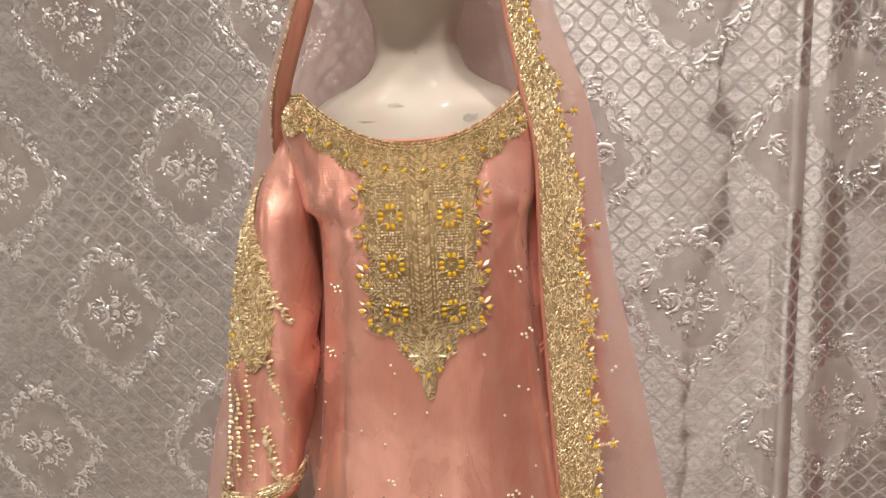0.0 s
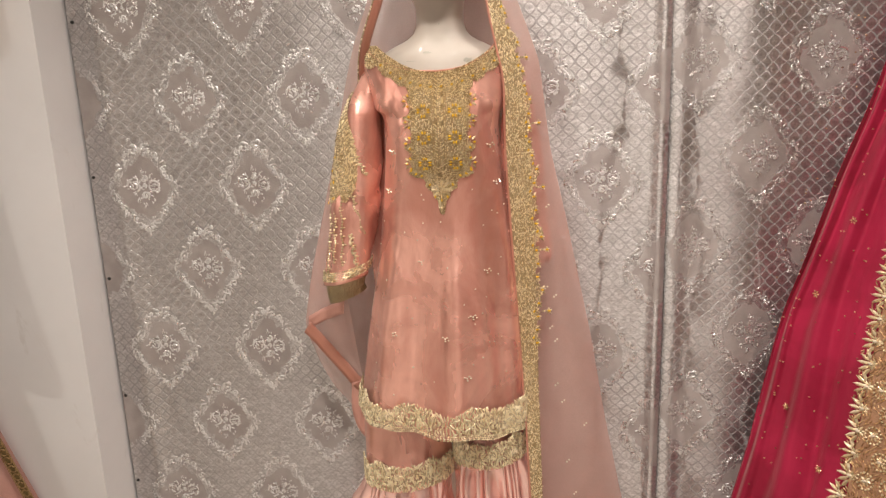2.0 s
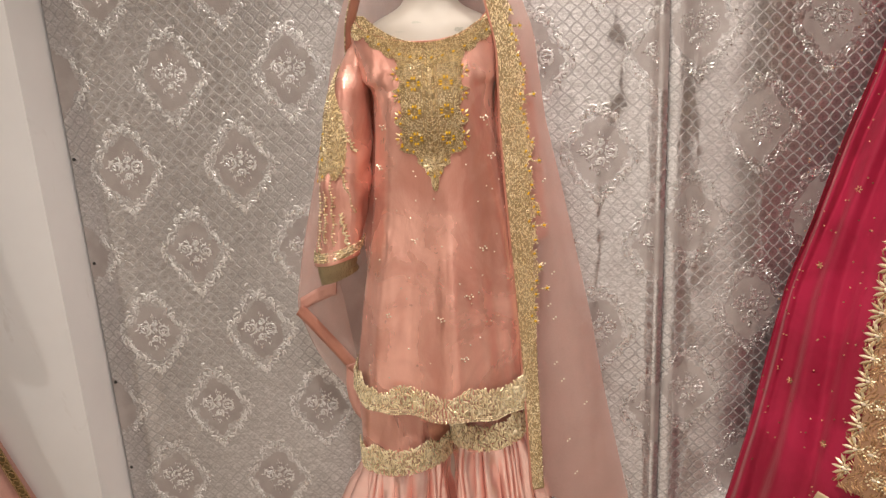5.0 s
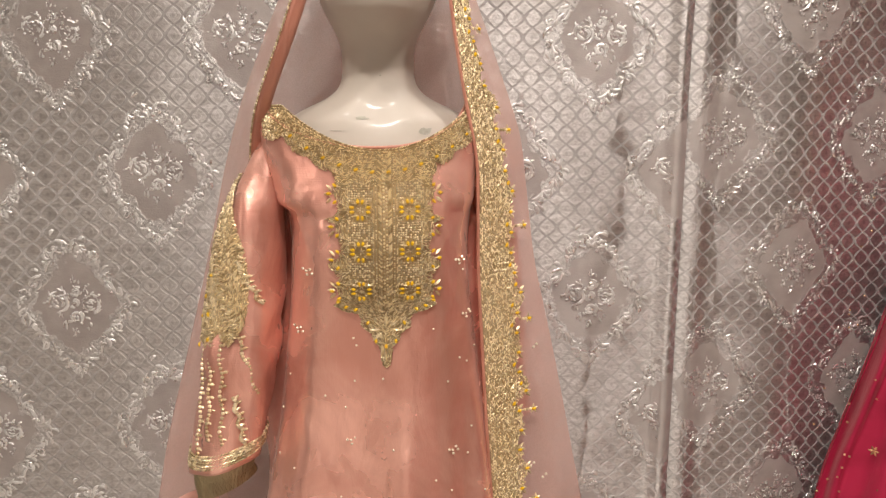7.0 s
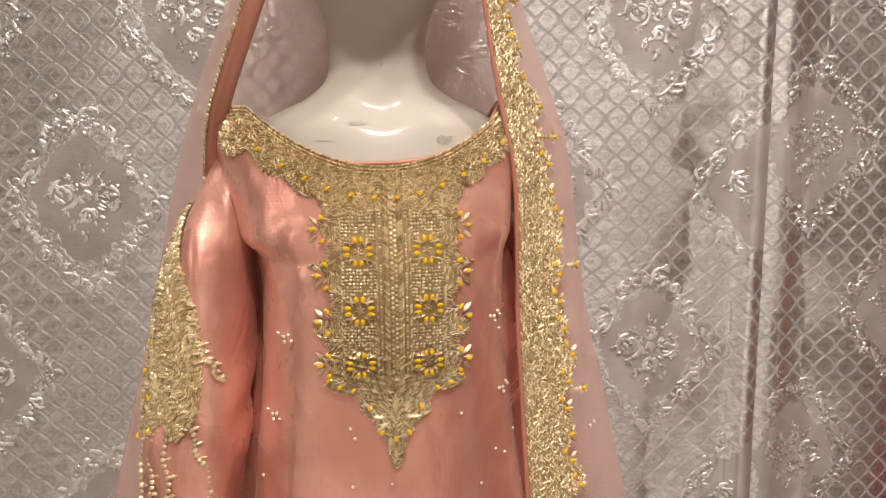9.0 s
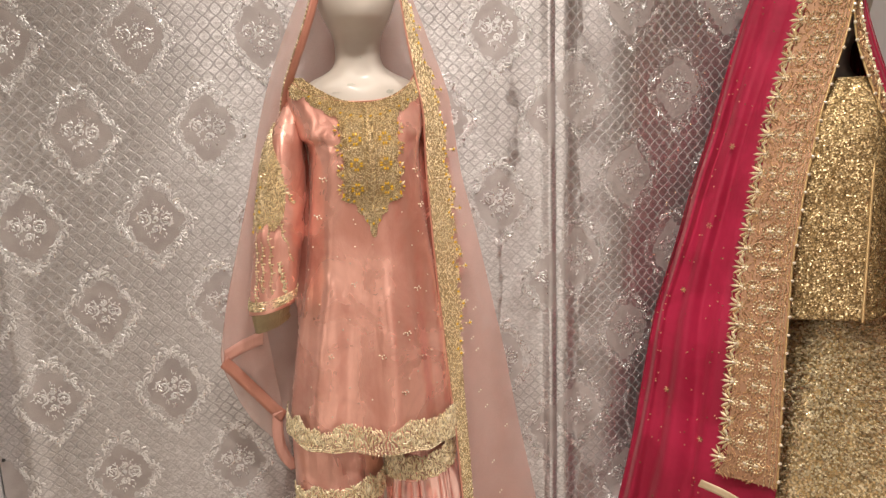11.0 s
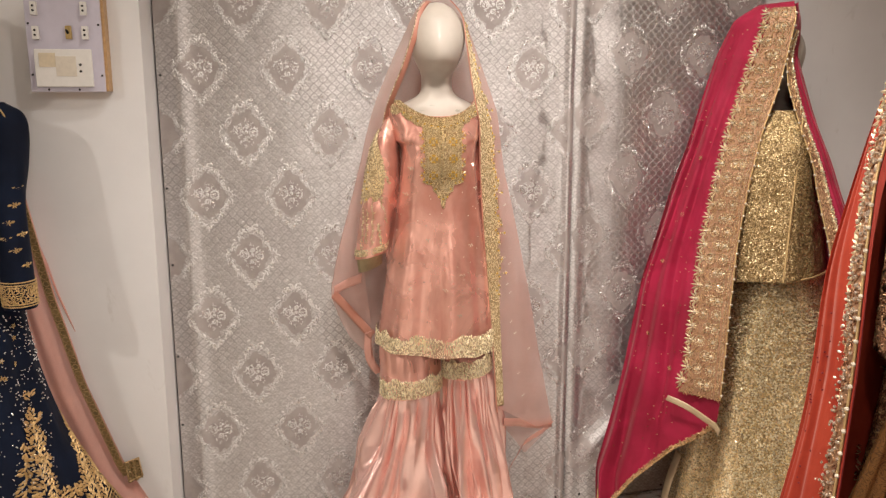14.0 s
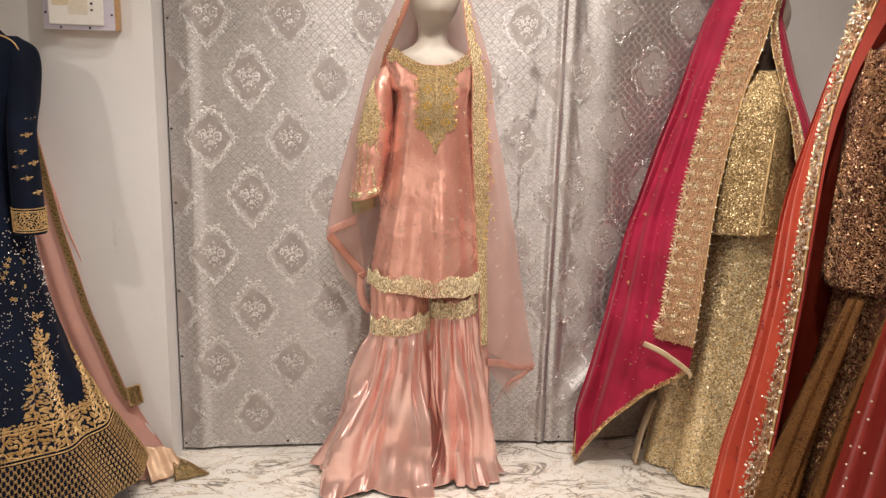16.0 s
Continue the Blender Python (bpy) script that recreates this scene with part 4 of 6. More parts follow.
def hood(name, parent, material, left_in, left_out, right_out, right_in, back, top, low, cols=120, rows=120, ripple=0.006, seed=1, pleats=60.0, calm=0.0, drape=0.0):
    """A long scarf over a head: at each height it runs from one front edge round the back to the other.
    The four tables give height, x, y; low gives the hem's height along the way from left to right."""
    w = np.linspace(0, 1, cols)
    zl = np.interp(w, [p[0] for p in low], [p[1] for p in low])
    v = np.linspace(0, 1, rows) ** 1.1
    z = top - v[:, None] * (top - zl[None, :])
    knots = []
    for table in (left_in, left_out, back, right_out, right_in):
        knots.append(lookup(table, z, 0.025))
    x = _along(w, [k[0] for k in knots])
    y = _along(w, [k[1] for k in knots])
    r = ripple * np.clip((top - z) / 0.5, 0, 1) * (0.25 + 0.75 * np.clip((0.5 - np.abs(w - 0.5) - calm) / 0.06, 0, 1))[None, :]
    y = y + r * wave(x * 6, 0 * x, z * 0.8, 9, seed) + 0.6 * r * np.sin(w[None, :] * pleats + 1.5 * np.sin(z * 2))
    x = x + r * 0.6 * wave(x * 3, y * 3, z * 0.7, 12, seed + 1)
    if drape:      # hanging folds that fan out below the head
        low2 = np.clip((top - z) / 0.9, 0, 1)
        mask = np.clip((w - 0.055) / 0.03, 0, 1) * np.clip((0.27 - w) / 0.05, 0, 1)
        fold = np.abs(np.sin(w * 72 + 0.9 * np.sin(z * 2.4 + w * 20))) ** 0.8 - 0.6 + 0.3 * np.sin(w * 170 + 1.8 * np.sin(z * 2.2)) + 0.1 * np.sin(w * 330 + z * 2)
        y = y - drape * low2 * mask[None, :] * fold
    pts = np.stack([x, y, z], -1)
    return part(name, grid(name, pts), material, parent), pts


def _along(w, knots):
    """Catmull-Rom across five knots, each an array of rows by columns."""
    at = np.array([0.0, 0.2, 0.5, 0.8, 1.0])
    k = [2 * knots[0] - knots[1]] + list(knots) + [2 * knots[4] - knots[3]]
    i = np.clip(np.searchsorted(at, w, side="right") - 1, 0, 3)
    f = (w - at[i]) / (at[i + 1] - at[i])
    out = np.empty_like(knots[0])
    for c in range(len(w)):
        a, b, d, e = (k[i[c] + n][:, c] for n in range(4))
        t = f[c]
        out[:, c] = 0.5 * (2 * b + (d - a) * t + (2 * a - 5 * b + 4 * d - e) * t * t + (3 * b - a - 3 * d + e) * t ** 3)
    return out


scarf = thing("scarf", (0, 0, 0), "sheer peach net scarf over the head, gold-embroidered edge", "scarf", "bridal scarves")
L_IN = [(1.885, -0.085, 0.93), (1.85, -0.135, 0.90), (1.764, -0.158, 0.87), (1.656, -0.194, 0.865), (1.566, -0.232, 0.88), (1.53, -0.246, 0.905), (1.43, -0.262, 0.965), (1.2, -0.30, 0.985), (1.0, -0.33, 0.99), (0.6, -0.285, 1.0)]
L_OUT = [(1.885, -0.10, 0.96), (1.855, -0.13, 0.97), (1.79, -0.163, 0.99), (1.68, -0.216, 1.0), (1.567, -0.262, 1.01), (1.454, -0.296, 1.015), (1.261, -0.34, 1.02), (1.064, -0.395, 1.03), (0.884, -0.435, 1.03), (0.60, -0.34, 1.02)]
BACK = [(1.885, -0.07, 0.975), (1.86, -0.07, 1.02), (1.80, -0.07, 1.05), (1.6, -0.07, 1.065), (0.2, -0.03, 1.075)]
R_OUT = [(1.885, -0.04, 0.96), (1.83, 0.005, 0.97), (1.786, 0.031, 0.975), (1.677, 0.075, 0.98), (1.51, 0.134, 0.98), (1.319, 0.157, 0.97), (1.081, 0.21, 0.96), (0.877, 0.254, 0.955), (0.666, 0.289, 0.95), (0.514, 0.319, 0.95), (0.38, 0.349, 0.95), (0.2, 0.30, 0.95)]
R_IN = [(1.885, -0.05, 0.93), (1.831, 0.004, 0.90), (1.726, 0.015, 0.875), (1.601, 0.034, 0.88), (1.474, 0.062, 0.89), (1.325, 0.063, 0.885), (1.096, 0.077, 0.88), (0.899, 0.09, 0.86), (0.697, 0.103, 0.825), (0.52, 0.111, 0.805), (0.2, 0.16, 0.83)]
net, NET_PTS = hood("net", scarf, PEACH_NET, L_IN, L_OUT, R_OUT, R_IN, BACK, 1.885, [(0, 0.62), (0.12, 0.72), (0.2, 0.885), (0.28, 0.7), (0.5, 0.55), (0.72, 0.25), (0.8, 0.385), (0.9, 0.405), (1.0, 0.52)])

# ---- gold work on the peach outfit ----
def on_tunic(x, z):
    l, r, _, _ = lookup(TUNIC, z, 0.03)
    a = np.where(x < 0, l, r)
    s = np.clip(np.abs(x) / a, 0, 0.999) ** (1 / 0.86)
    th = np.sign(x) * np.arcsin(s)
    px, py = tunic_point(th, z)
    return np.stack([np.broadcast_to(x, px.shape), py - 0.0012, np.broadcast_to(z, px.shape)], -1)


rng = np.random.RandomState(21)
yoke = Sewn(on_tunic)


def scallop(t, n=7.0):
    return np.abs(np.sin(t * math.pi * n))


PANEL = [(1.20, 0.002), (1.215, 0.007), (1.232, 0.008), (1.240, 0.016), (1.252, 0.020), (1.262, 0.034), (1.272, 0.032), (1.280, 0.038), (1.284, 0.056), (1.291, 0.068), (1.300, 0.059), (1.318, 0.066), (1.330, 0.060),
         (1.347, 0.074), (1.358, 0.060), (1.372, 0.057), (1.388, 0.063), (1.400, 0.064), (1.406, 0.078), (1.412, 0.064), (1.428, 0.060), (1.442, 0.068), (1.455, 0.062), (1.49, 0.080)]


def panel_half(z):
    """Half width of the yoke's long panel, with its scallops and the hanging star."""
    return np.interp(z, [p[0] for p in PANEL], [p[1] for p in PANEL])


def in_panel(x, z):
    return (np.abs(x) < panel_half(z)) & (z > 1.204) & (z < 1.475)


def band_depth(x):
    return 0.036 + 0.007 * np.abs(np.sin(x * 95)) + 0.006 * np.clip(np.abs(x) / 0.1, 0, 1)


def in_band(x, z):
    d = neckline(x) - z
    return (d > 0.003) & (d < band_depth(x)) & (x < 0.138) & (x > -0.162)


# close ground of coils: leafy round the neck, chevrons at the foot
fill(yoke, rng, -0.165, 0.13, 1.42, 1.56, lambda x, z: in_band(x, z) & (neckline(x) - z > 0.010), 0.0021, lambda x, z: 0.9 * np.sin(x * 260) + 0.7 * np.sin(z * 340 + x * 90) + rng.uniform(-0.7, 0.7, np.shape(x)), (0.0046, 0.0012, 0.0022))
for k in range(3):      # braid along the neckline
    x = np.linspace(-0.15, 0.118, 150)
    yoke.lay("rice", x, neckline(x) - 0.003 - 0.0033 * k, 0.5 * (-1) ** k + np.gradient(neckline(x), x), 0.0038, 0.0015, 0.0026)
fill(yoke, rng, -0.08, 0.08, 1.203, 1.30, lambda x, z: in_panel(x, z), 0.0020, lambda x, z: np.where(x < 0, -0.65, 0.65 + 3.14), (0.0042, 0.0012, 0.0020), 0.2)
for k in range(5):      # raised chevrons over the foot of the panel
    for side in (-1, 1):
        x = np.arange(0.002, 0.056 - 0.004 * k, 0.0024)
        z = 1.2885 + 0.0065 * k + 0.30 * x
        yoke.lay("rice", side * x, z, side * 0.3 + 0.9 * (-1) ** k, 0.0042, 0.0016, 0.0034)
edge = lambda x, z: in_panel(x, z) & (z > 1.29) & (np.abs(x) > 0.047)
fill(yoke, rng, -0.08, 0.08, 1.28, 1.475, edge, 0.0021, lambda x, z: np.sign(x) * (0.5 + 1.2 * np.sin(z * 150)), (0.0046, 0.0012, 0.0022))
fill(yoke, rng, -0.062, 0.062, 1.452, 1.482, lambda x, z: np.ones_like(x, bool), 0.0021, lambda x, z: 0.8 * np.sin(x * 230), (0.0046, 0.0012, 0.0022))
# the two columns: basket blocks of tiny beads between flowers
for side in (-1, 1):
    for z in np.arange(1.322, 1.458, 0.0031):
        x = np.arange(0.0175, 0.0455, 0.0031)
        away = min(abs(z - f) for f in (1.419, 1.366, 1.313))
        x = x[(np.hypot(x - 0.0315, away) > 0.0155)]
        if len(x) and away > 0.009:
            yoke.lay("bead", side * x + rng.normal(0, 0.0003, x.shape), z + rng.normal(0, 0.0003, x.shape), 0, 0.0031, 0.0029, 0.0022 + 0.0009 * (math.sin(z * 240) > 0))
    for x in (0.0155, 0.0475):
        z = np.arange(1.300, 1.47, 0.0030)
        yoke.lay("rice", side * x + 0 * z, z, 1.57 - side * 0.5, 0.0042, 0.0018, 0.0030)
# the rope placket
for side in (-1, 1):
    z = np.arange(1.285, 1.492, 0.0027)
    yoke.lay("rice", side * 0.0065 + 0 * z, z, 1.57 - side * 0.75, 0.0072, 0.0025, 0.0062)
    yoke.lay("bead", side * 0.0117 + 0 * z, z, 0, 0.0025, 0.0025, 0.0022)
z = np.arange(1.30, 1.488, 0.0045)
yoke.lay("bead", 0 * z - 0.0015, z, 0, 0.0035, 0.0035, 0.002)
yoke.lay("bead", 0 * z + 0.0022, z + 0.002, 0, 0.0035, 0.0035, 0.002)
# flowers, edge leaves and the pendant star
stones = []
for z in (1.419, 1.366, 1.313):
    for side in (-1, 1):
        x = side * 0.0315
        flower(yoke, np.array([x]), np.array([z]), 0.0055, 6, 0.4)
        for k in range(4):      # a cross of paired stones, each arm edged with coils
            a = math.pi * k / 2
            for lean in (-0.27, 0.27):
                stones.append((x + 0.0105 * math.cos(a + lean), z + 0.0105 * math.sin(a + lean), a + lean * 0.6))
                b = a + lean * 2.8
                yoke.lay("rice", np.array([x + 0.011 * math.cos(b)]), np.array([z + 0.011 * math.sin(b)]), a + lean * 0.7, 0.010, 0.0024, 0.0042)
for z in np.arange(1.313, 1.46, 0.042):
    for side in (-1, 1):
        x = side * (panel_half(np.array(z)) + 0.001)
        for k in (-1, 0, 1):
            a = (0 if side > 0 else math.pi) + k * 0.75 * side
            yoke.lay("leaf", x + 0.006 * math.cos(a), z + 0.008 * k, a, 0.012, 0.0055, 0.003)
            stones.append((float(x) + side * (-0.004 if k else 0.004), z + 0.0105 * k, a))
for a in np.linspace(0, 2 * math.pi, 9)[:-1]:
    yoke.lay("leaf", 0.016 * math.cos(a), 1.257 + 0.013 * math.sin(a), a, 0.019, 0.009, 0.0034)
for x, z in ((-0.024, 1.268), (0.024, 1.268), (-0.013, 1.242), (0.013, 1.242), (0, 1.235), (-0.052, 1.291), (0.052, 1.291), (-0.04, 1.287), (0.04, 1.287), (-0.062, 1.298), (0.062, 1.298)):
    stones.append((x, z, 1.57 + x * 20))
for x in np.linspace(-0.006, 0.006, 4):
    yoke.lay("rice", x, 1.228, 1.57 + x * 14, 0.02, 0.003, 0.003)
yoke.lay("leaf", np.array([0.0]), np.array([1.219]), -1.57, 0.014, 0.006, 0.003)
for x in np.linspace(-0.12, 0.11, 12):
    stones.append((x, float(neckline(np.array(x))) - 0.026 - 0.006 * math.sin(x * 300), 0.5))
px, pz = np.meshgrid(np.linspace(-1, 1, 40), np.linspace(1.222, 1.478, 90))
under = on_tunic(px * (panel_half(pz) - 0.006), pz)
part("yoke_ground", grid("yoke_ground", under + np.array([0, -0.0006, 0])), GOLD_BASE, tunic, "gold net ground of the yoke")
bx, bd = np.meshgrid(np.linspace(-0.158, 0.125, 130), np.linspace(0.002, 1, 12))
part("neck_ground", grid("neck_ground", on_tunic(bx, neckline(bx) - 0.002 - bd * (band_depth(bx) - 0.006)) + np.array([0, -0.0006, 0])), GOLD_BASE, tunic, "gold net ground of the neck band")
yoke_part = yoke.made("yoke", GOLD, tunic, "dense gold zardozi yoke with beads and coils")
gems(on_tunic, stones, 0.0066, AMBER, yoke_part, lift=0.0042)
# a rounded cord closes the neck edge
tx = np.linspace(0, 2 * math.pi, 60)
nz = neckline(np.sin(tx) * 0.125) - 0.022 * np.clip(-np.cos(tx), 0, 1)
nx, ny = tunic_point(tx, nz)
part("neck_cord", pipe("neck_cord", np.stack([nx, ny, nz], -1), 0.0022, 6, 140), PEACH_DEEP, tunic)


def round_tunic(u, z):
    """The lower tunic by arc: u in metres from the front's middle."""
    th = u / 0.2
    x, y = tunic_point(th, z)
    return np.stack([x + 0.008 * np.sin(th), y - 0.009 * np.cos(th), np.broadcast_to(z, x.shape)], -1)


def hem_top(u):
    return 0.770 + 0.008 * scallop(u, 16) + 0.018 * np.clip(scallop(u + 0.01, 7.5) - 0.72, 0, 1) * 3 + 0.008 * np.clip(np.abs(u) / 0.28 - 0.55, 0, 1)


hem = Sewn(round_tunic)
low_edge = lambda u: hemline(u / 0.2) + 0.003
fill(hem, rng, -0.33, 0.33, 0.70, 0.82, lambda u, z: (z > low_edge(u) + 0.012) & (z < hem_top(u)), 0.0046, lambda u, z: 1.57 + 1.1 * np.sin(u * 120) * np.cos(z * 160), (0.0095, 0.0032, 0.003))
for k in range(3):
    u = np.arange(-0.33, 0.33, 0.0048)
    hem.lay("rice", u, low_edge(u) + 0.0045 * k, 0.5 * (-1) ** k, 0.006, 0.003, 0.003)
hem.made("hem_border", GOLD_PALE, tunic, "scalloped gold beaded hem")

# scattered pearls, one by one and in threes
dots = Sewn(on_tunic)
for _ in range(60):
    x, z = rng.uniform(-0.17, 0.15), rng.uniform(0.80, 1.44)
    if abs(x) < float(panel_half(np.array(z))) + 0.02 and z > 1.21:
        continue
    dots.lay("bead", np.array([x]), np.array([z]), 0, 0.0036, 0.0036, 0.0024)
for x, z in ((-0.104, 1.335), (0.10, 1.345), (0.112, 1.265), (-0.07, 0.865), (0.045, 0.855), (0.0, 0.94), (-0.115, 0.945), (-0.12, 1.25), (0.09, 1.08), (-0.05, 1.1), (0.06, 0.985)):
    for dx, dz in ((0, 0), (0.005, 0.003), (-0.005, 0.002), (0.001, -0.005), (0.008, -0.002)):
        dots.lay("bead", np.array([x + dx]), np.array([z + dz]), 0, 0.0046, 0.0042, 0.003)
dots.made("pearl_dots", PEARL, tunic, "scattered small pearl beads")


LINING_GOLD = satin("dull_gold_lining", (0.22, 0.17, 0.09), (0.42, 0.34, 0.19), 0.45, 0.5, 0.05, 0.9, (60, 60, 20))


# sleeve: arc angle t (0 is front, falling to the outside), and height
arm = np.array(LEFT_ARM)


def on_sleeve(t, z):
    rows = spline(arm[:, :3], 90)
    size = spline(np.column_stack([arm[:, 3:], 0 * arm[:, 0]]), 90)
    o = np.argsort(rows[:, 2])
    cx, cy = np.interp(z, rows[o, 2], rows[o, 0]), np.interp(z, rows[o, 2], rows[o, 1])
    a, b = np.interp(z, rows[o, 2], size[o, 0]) + 0.001, np.interp(z, rows[o, 2], size[o, 1]) + 0.001
    a, b = a * 1.025, b * 1.025
    dx = a * np.sin(t)
    return np.stack([cx + dx, cy - b * np.cos(t), z + 0.25 * dx], -1)


work = Sewn(on_sleeve)


def in_leaf(t, z):
    k = (z - 1.21) / 0.25
    inner = 0.0 - 1.3 * np.clip(k, 0, 1) ** 2.2 + 0.35 * np.sin(np.clip(k, 0, 1) * 3.1)
    return (z > 1.238 + 0.01 * np.sin(t * 9)) & (z < 1.465) & (t < inner) & (t > -1.9)


fill(work, rng, -1.9, 0.2, 1.2, 1.46, lambda t, z: in_leaf(t, z) & (rng.rand(*t.shape) < 0.26), 0.0042, lambda t, z: 0.75 + 0.35 * np.sin(z * 40), (0.0075, 0.0022, 0.0026), 1.5)
fill(work, rng, -1.9, 0.2, 1.2, 1.46, lambda t, z: in_leaf(t, z) & (rng.rand(*t.shape) < 0.05), 0.0042, lambda t, z: 0.5 + 0.8 * np.sin(z * 60 + t * 9), (0.0085, 0.003, 0.0042), 1.5)
for t0, z0, t1, z1 in ((-0.2, 1.345, 0.55, 1.275), (-0.3, 1.285, 0.65, 1.145), (-0.45, 1.25, -0.1, 1.085), (-1.05, 1.245, -0.8, 1.075), (-0.75, 1.25, -0.5, 1.095), (0.05, 1.15, 0.5, 1.075)):
    k = np.linspace(0, 1, 26)
    t = t0 + (t1 - t0) * k + 0.04 * np.sin(k * 20)
    z = z0 + (z1 - z0) * k
    work.lay("bead", t, z, 0, 0.0066, 0.0058, 0.004)
    for j in range(0, 26, 3):
        work.lay("leaf", t[j] + 0.08, z[j], 0.5 + j, 0.010, 0.0055, 0.003)
for k in range(5):
    t = np.arange(-1.9, 1.9, 0.085)
    work.lay("rice", t, 1.056 + 0.0046 * k - 0.006 * np.cos(t), 0.5 * (-1) ** k, 0.0075, 0.003, 0.003)
work_part = work.made("sleeve_embroidery", GOLD, tunic, "gold leaf spray and trailing vines on the sleeve")
gems(on_sleeve, [(-1.2, 1.30, 1), (-0.9, 1.275, 2), (-1.4, 1.27, 1), (-1.0, 1.33, 0), (-1.3, 1.23, 2), (-0.8, 1.24, 1)], 0.008, AMBER, work_part, lift=0.003)


# a crumpled end of gold lining shows below the cuff
part("cuff_lining", pipe("cuff_lining", [(-0.236, -0.018, 1.05), (-0.240, -0.014, 1.02), (-0.236, -0.008, 0.998)], [0.046, 0.043, 0.047], 24, 14, 0.45), LINING_GOLD, tunic, "crumpled dull gold lining below the cuff")


# knee bands
def knee_band(x0, half, z_band, seed):
    r = np.random.RandomState(seed)

    def surface(u, z):
        t = u / half
        return np.stack([x0 + (half + 0.003) * np.sin(t), -0.032 - 0.107 * np.abs(np.cos(t)) ** 0.9 * np.sign(np.cos(t)), z + 0.012 * np.sin(t)], -1)

    s = Sewn(surface)
    topf = lambda u: z_band + 0.060 + 0.007 * scallop(u, 22) + 0.05 * np.clip(scallop(u, 9) - 0.8, 0, 1)
    fill(s, r, -1.4 * half, 1.4 * half, z_band, z_band + 0.09, lambda u, z: (z > z_band + 0.004) & (z < topf(u)), 0.0048, lambda u, z: 1.57 + 1.1 * np.sin(u * 130) * np.cos(z * 150), (0.0095, 0.0032, 0.003))
    s.made("knee_embroidery", GOLD_PALE, trousers, "gold beaded band at the knee")


knee_band(-0.105, 0.105, 0.565, 31)
knee_band(0.088, 0.085, 0.625, 32)


# scarf: the wide border down one front edge
def right_edge(z, w):
    """A point w metres out from the scarf's front edge, on the cloth."""
    ix, iy = lookup(R_IN, z, 0.025)
    ox, oy = lookup(R_OUT, z, 0.025)
    d = np.stack([ox - ix, oy - iy - 0.02, 0 * ix], -1)
    d /= np.linalg.norm(d, axis=-1, keepdims=True)
    bow = np.stack([0 * ix, -0.22 * w, 0 * ix], -1)
    return np.stack([ix, iy - 0.004, np.broadcast_to(z, ix.shape)], -1) + d * np.asarray(w)[..., None] + bow


def border_width(z):
    return np.interp(z, [0.5, 0.7, 0.9, 1.1, 1.3, 1.47, 1.62, 1.73, 1.8, 1.87], [0.03, 0.034, 0.041, 0.052, 0.06, 0.05, 0.04, 0.03, 0.022, 0.01])


bz, bw = np.meshgrid(np.linspace(0.52, 1.86, 240), np.linspace(0, 1, 7), indexing="ij")
ground = part("border", grid("border", right_edge(bz, bw * border_width(bz))), GOLD_BASE, scarf, "gold-worked border ribbon")
thick(ground, 0.001, 1.0)
edge_surface = lambda u, z: right_edge(z, u)
bord = Sewn(edge_surface)


def bord_out(z):
    return border_width(z) + np.clip((z - 0.85) * 6, 0, 1) * (0.010 * scallop(z, 17) + 0.014 * np.clip(scallop(z + 0.02, 7.3) - 0.86, 0, 1) * 6)


fill(bord, rng, 0.004, 0.10, 0.525, 1.85, lambda u, z: (u > 0.010) & (u < bord_out(z)), 0.0028, lambda u, z: 1.57 + rng.uniform(-1.1, 1.1, np.shape(u)), (0.0054, 0.0017, 0.0024))
for k in range(3):
    z = np.arange(0.525, 1.85, 0.005)
    bord.lay("rice", 0 * z + 0.003 + 0.0033 * k, z, 1.57 + 0.4 * (-1) ** k, 0.0064, 0.0024, 0.0024)
picks = []
for z in np.arange(0.9, 1.84, 0.0295):
    w = float(bord_out(np.array(z)))
    for k in (-1, 0, 1):
        bord.lay("leaf", np.array([w + 0.002]), np.array([z + 0.006 * k]), 0.8 * k, 0.011, 0.0055, 0.003)
    picks.append((w - 0.002, z, 0.0))
    if rng.rand() < 0.7:
        picks.append((w - 0.010, z + 0.012, 1.0))
for z in np.arange(0.97, 1.8, 0.137):
    w = float(bord_out(np.array(z)))
    bord.lay("bead", w + np.array([0.008, 0.013, 0.018]), np.array([z] * 3), 0, 0.005, 0.005, 0.0035)
    flower(bord, np.array([w + 0.024]), np.array([z]), 0.008, 5, 0.3)
    picks.append((w + 0.024, z, 0.0))
bord_part = bord.made("border_embroidery", GOLD, scarf, "gold coils and beads along the scarf edge")
gems(edge_surface, picks, 0.0074, AMBER, bord_part, lift=0.002)
zz = np.linspace(0.50, 1.87, 60)
part("edge_cord", pipe("edge_cord", right_edge(zz, 0 * zz - 0.001), 0.0026, 6, 160), PEACH_DEEP, scarf)


# the other front edge: a rolled deep-peach hem with a thread of beads
def left_edge(z, w):
    ix, iy = lookup(L_IN, z, 0.025)
    return np.stack([ix + np.asarray(w) * 0.85, iy - 0.003 + np.asarray(w) * 0.35, np.broadcast_to(z, ix.shape)], -1)


lz, lw = np.meshgrid(np.linspace(1.40, 1.865, 90), np.linspace(0, 1, 4), indexing="ij")
thick(part("rolled_hem", grid("rolled_hem", left_edge(lz, lw * 0.021)), PEACH_DEEP, scarf, "deep peach rolled hem"), 0.001, 1.0)
beads = Sewn(lambda u, z: left_edge(z, u))
z = np.arange(1.40, 1.86, 0.0045)
beads.lay("rice", 0 * z - 0.0015, z, 1.57, 0.005, 0.0028, 0.0028)
beads.made("bead_edging", GOLD, scarf)


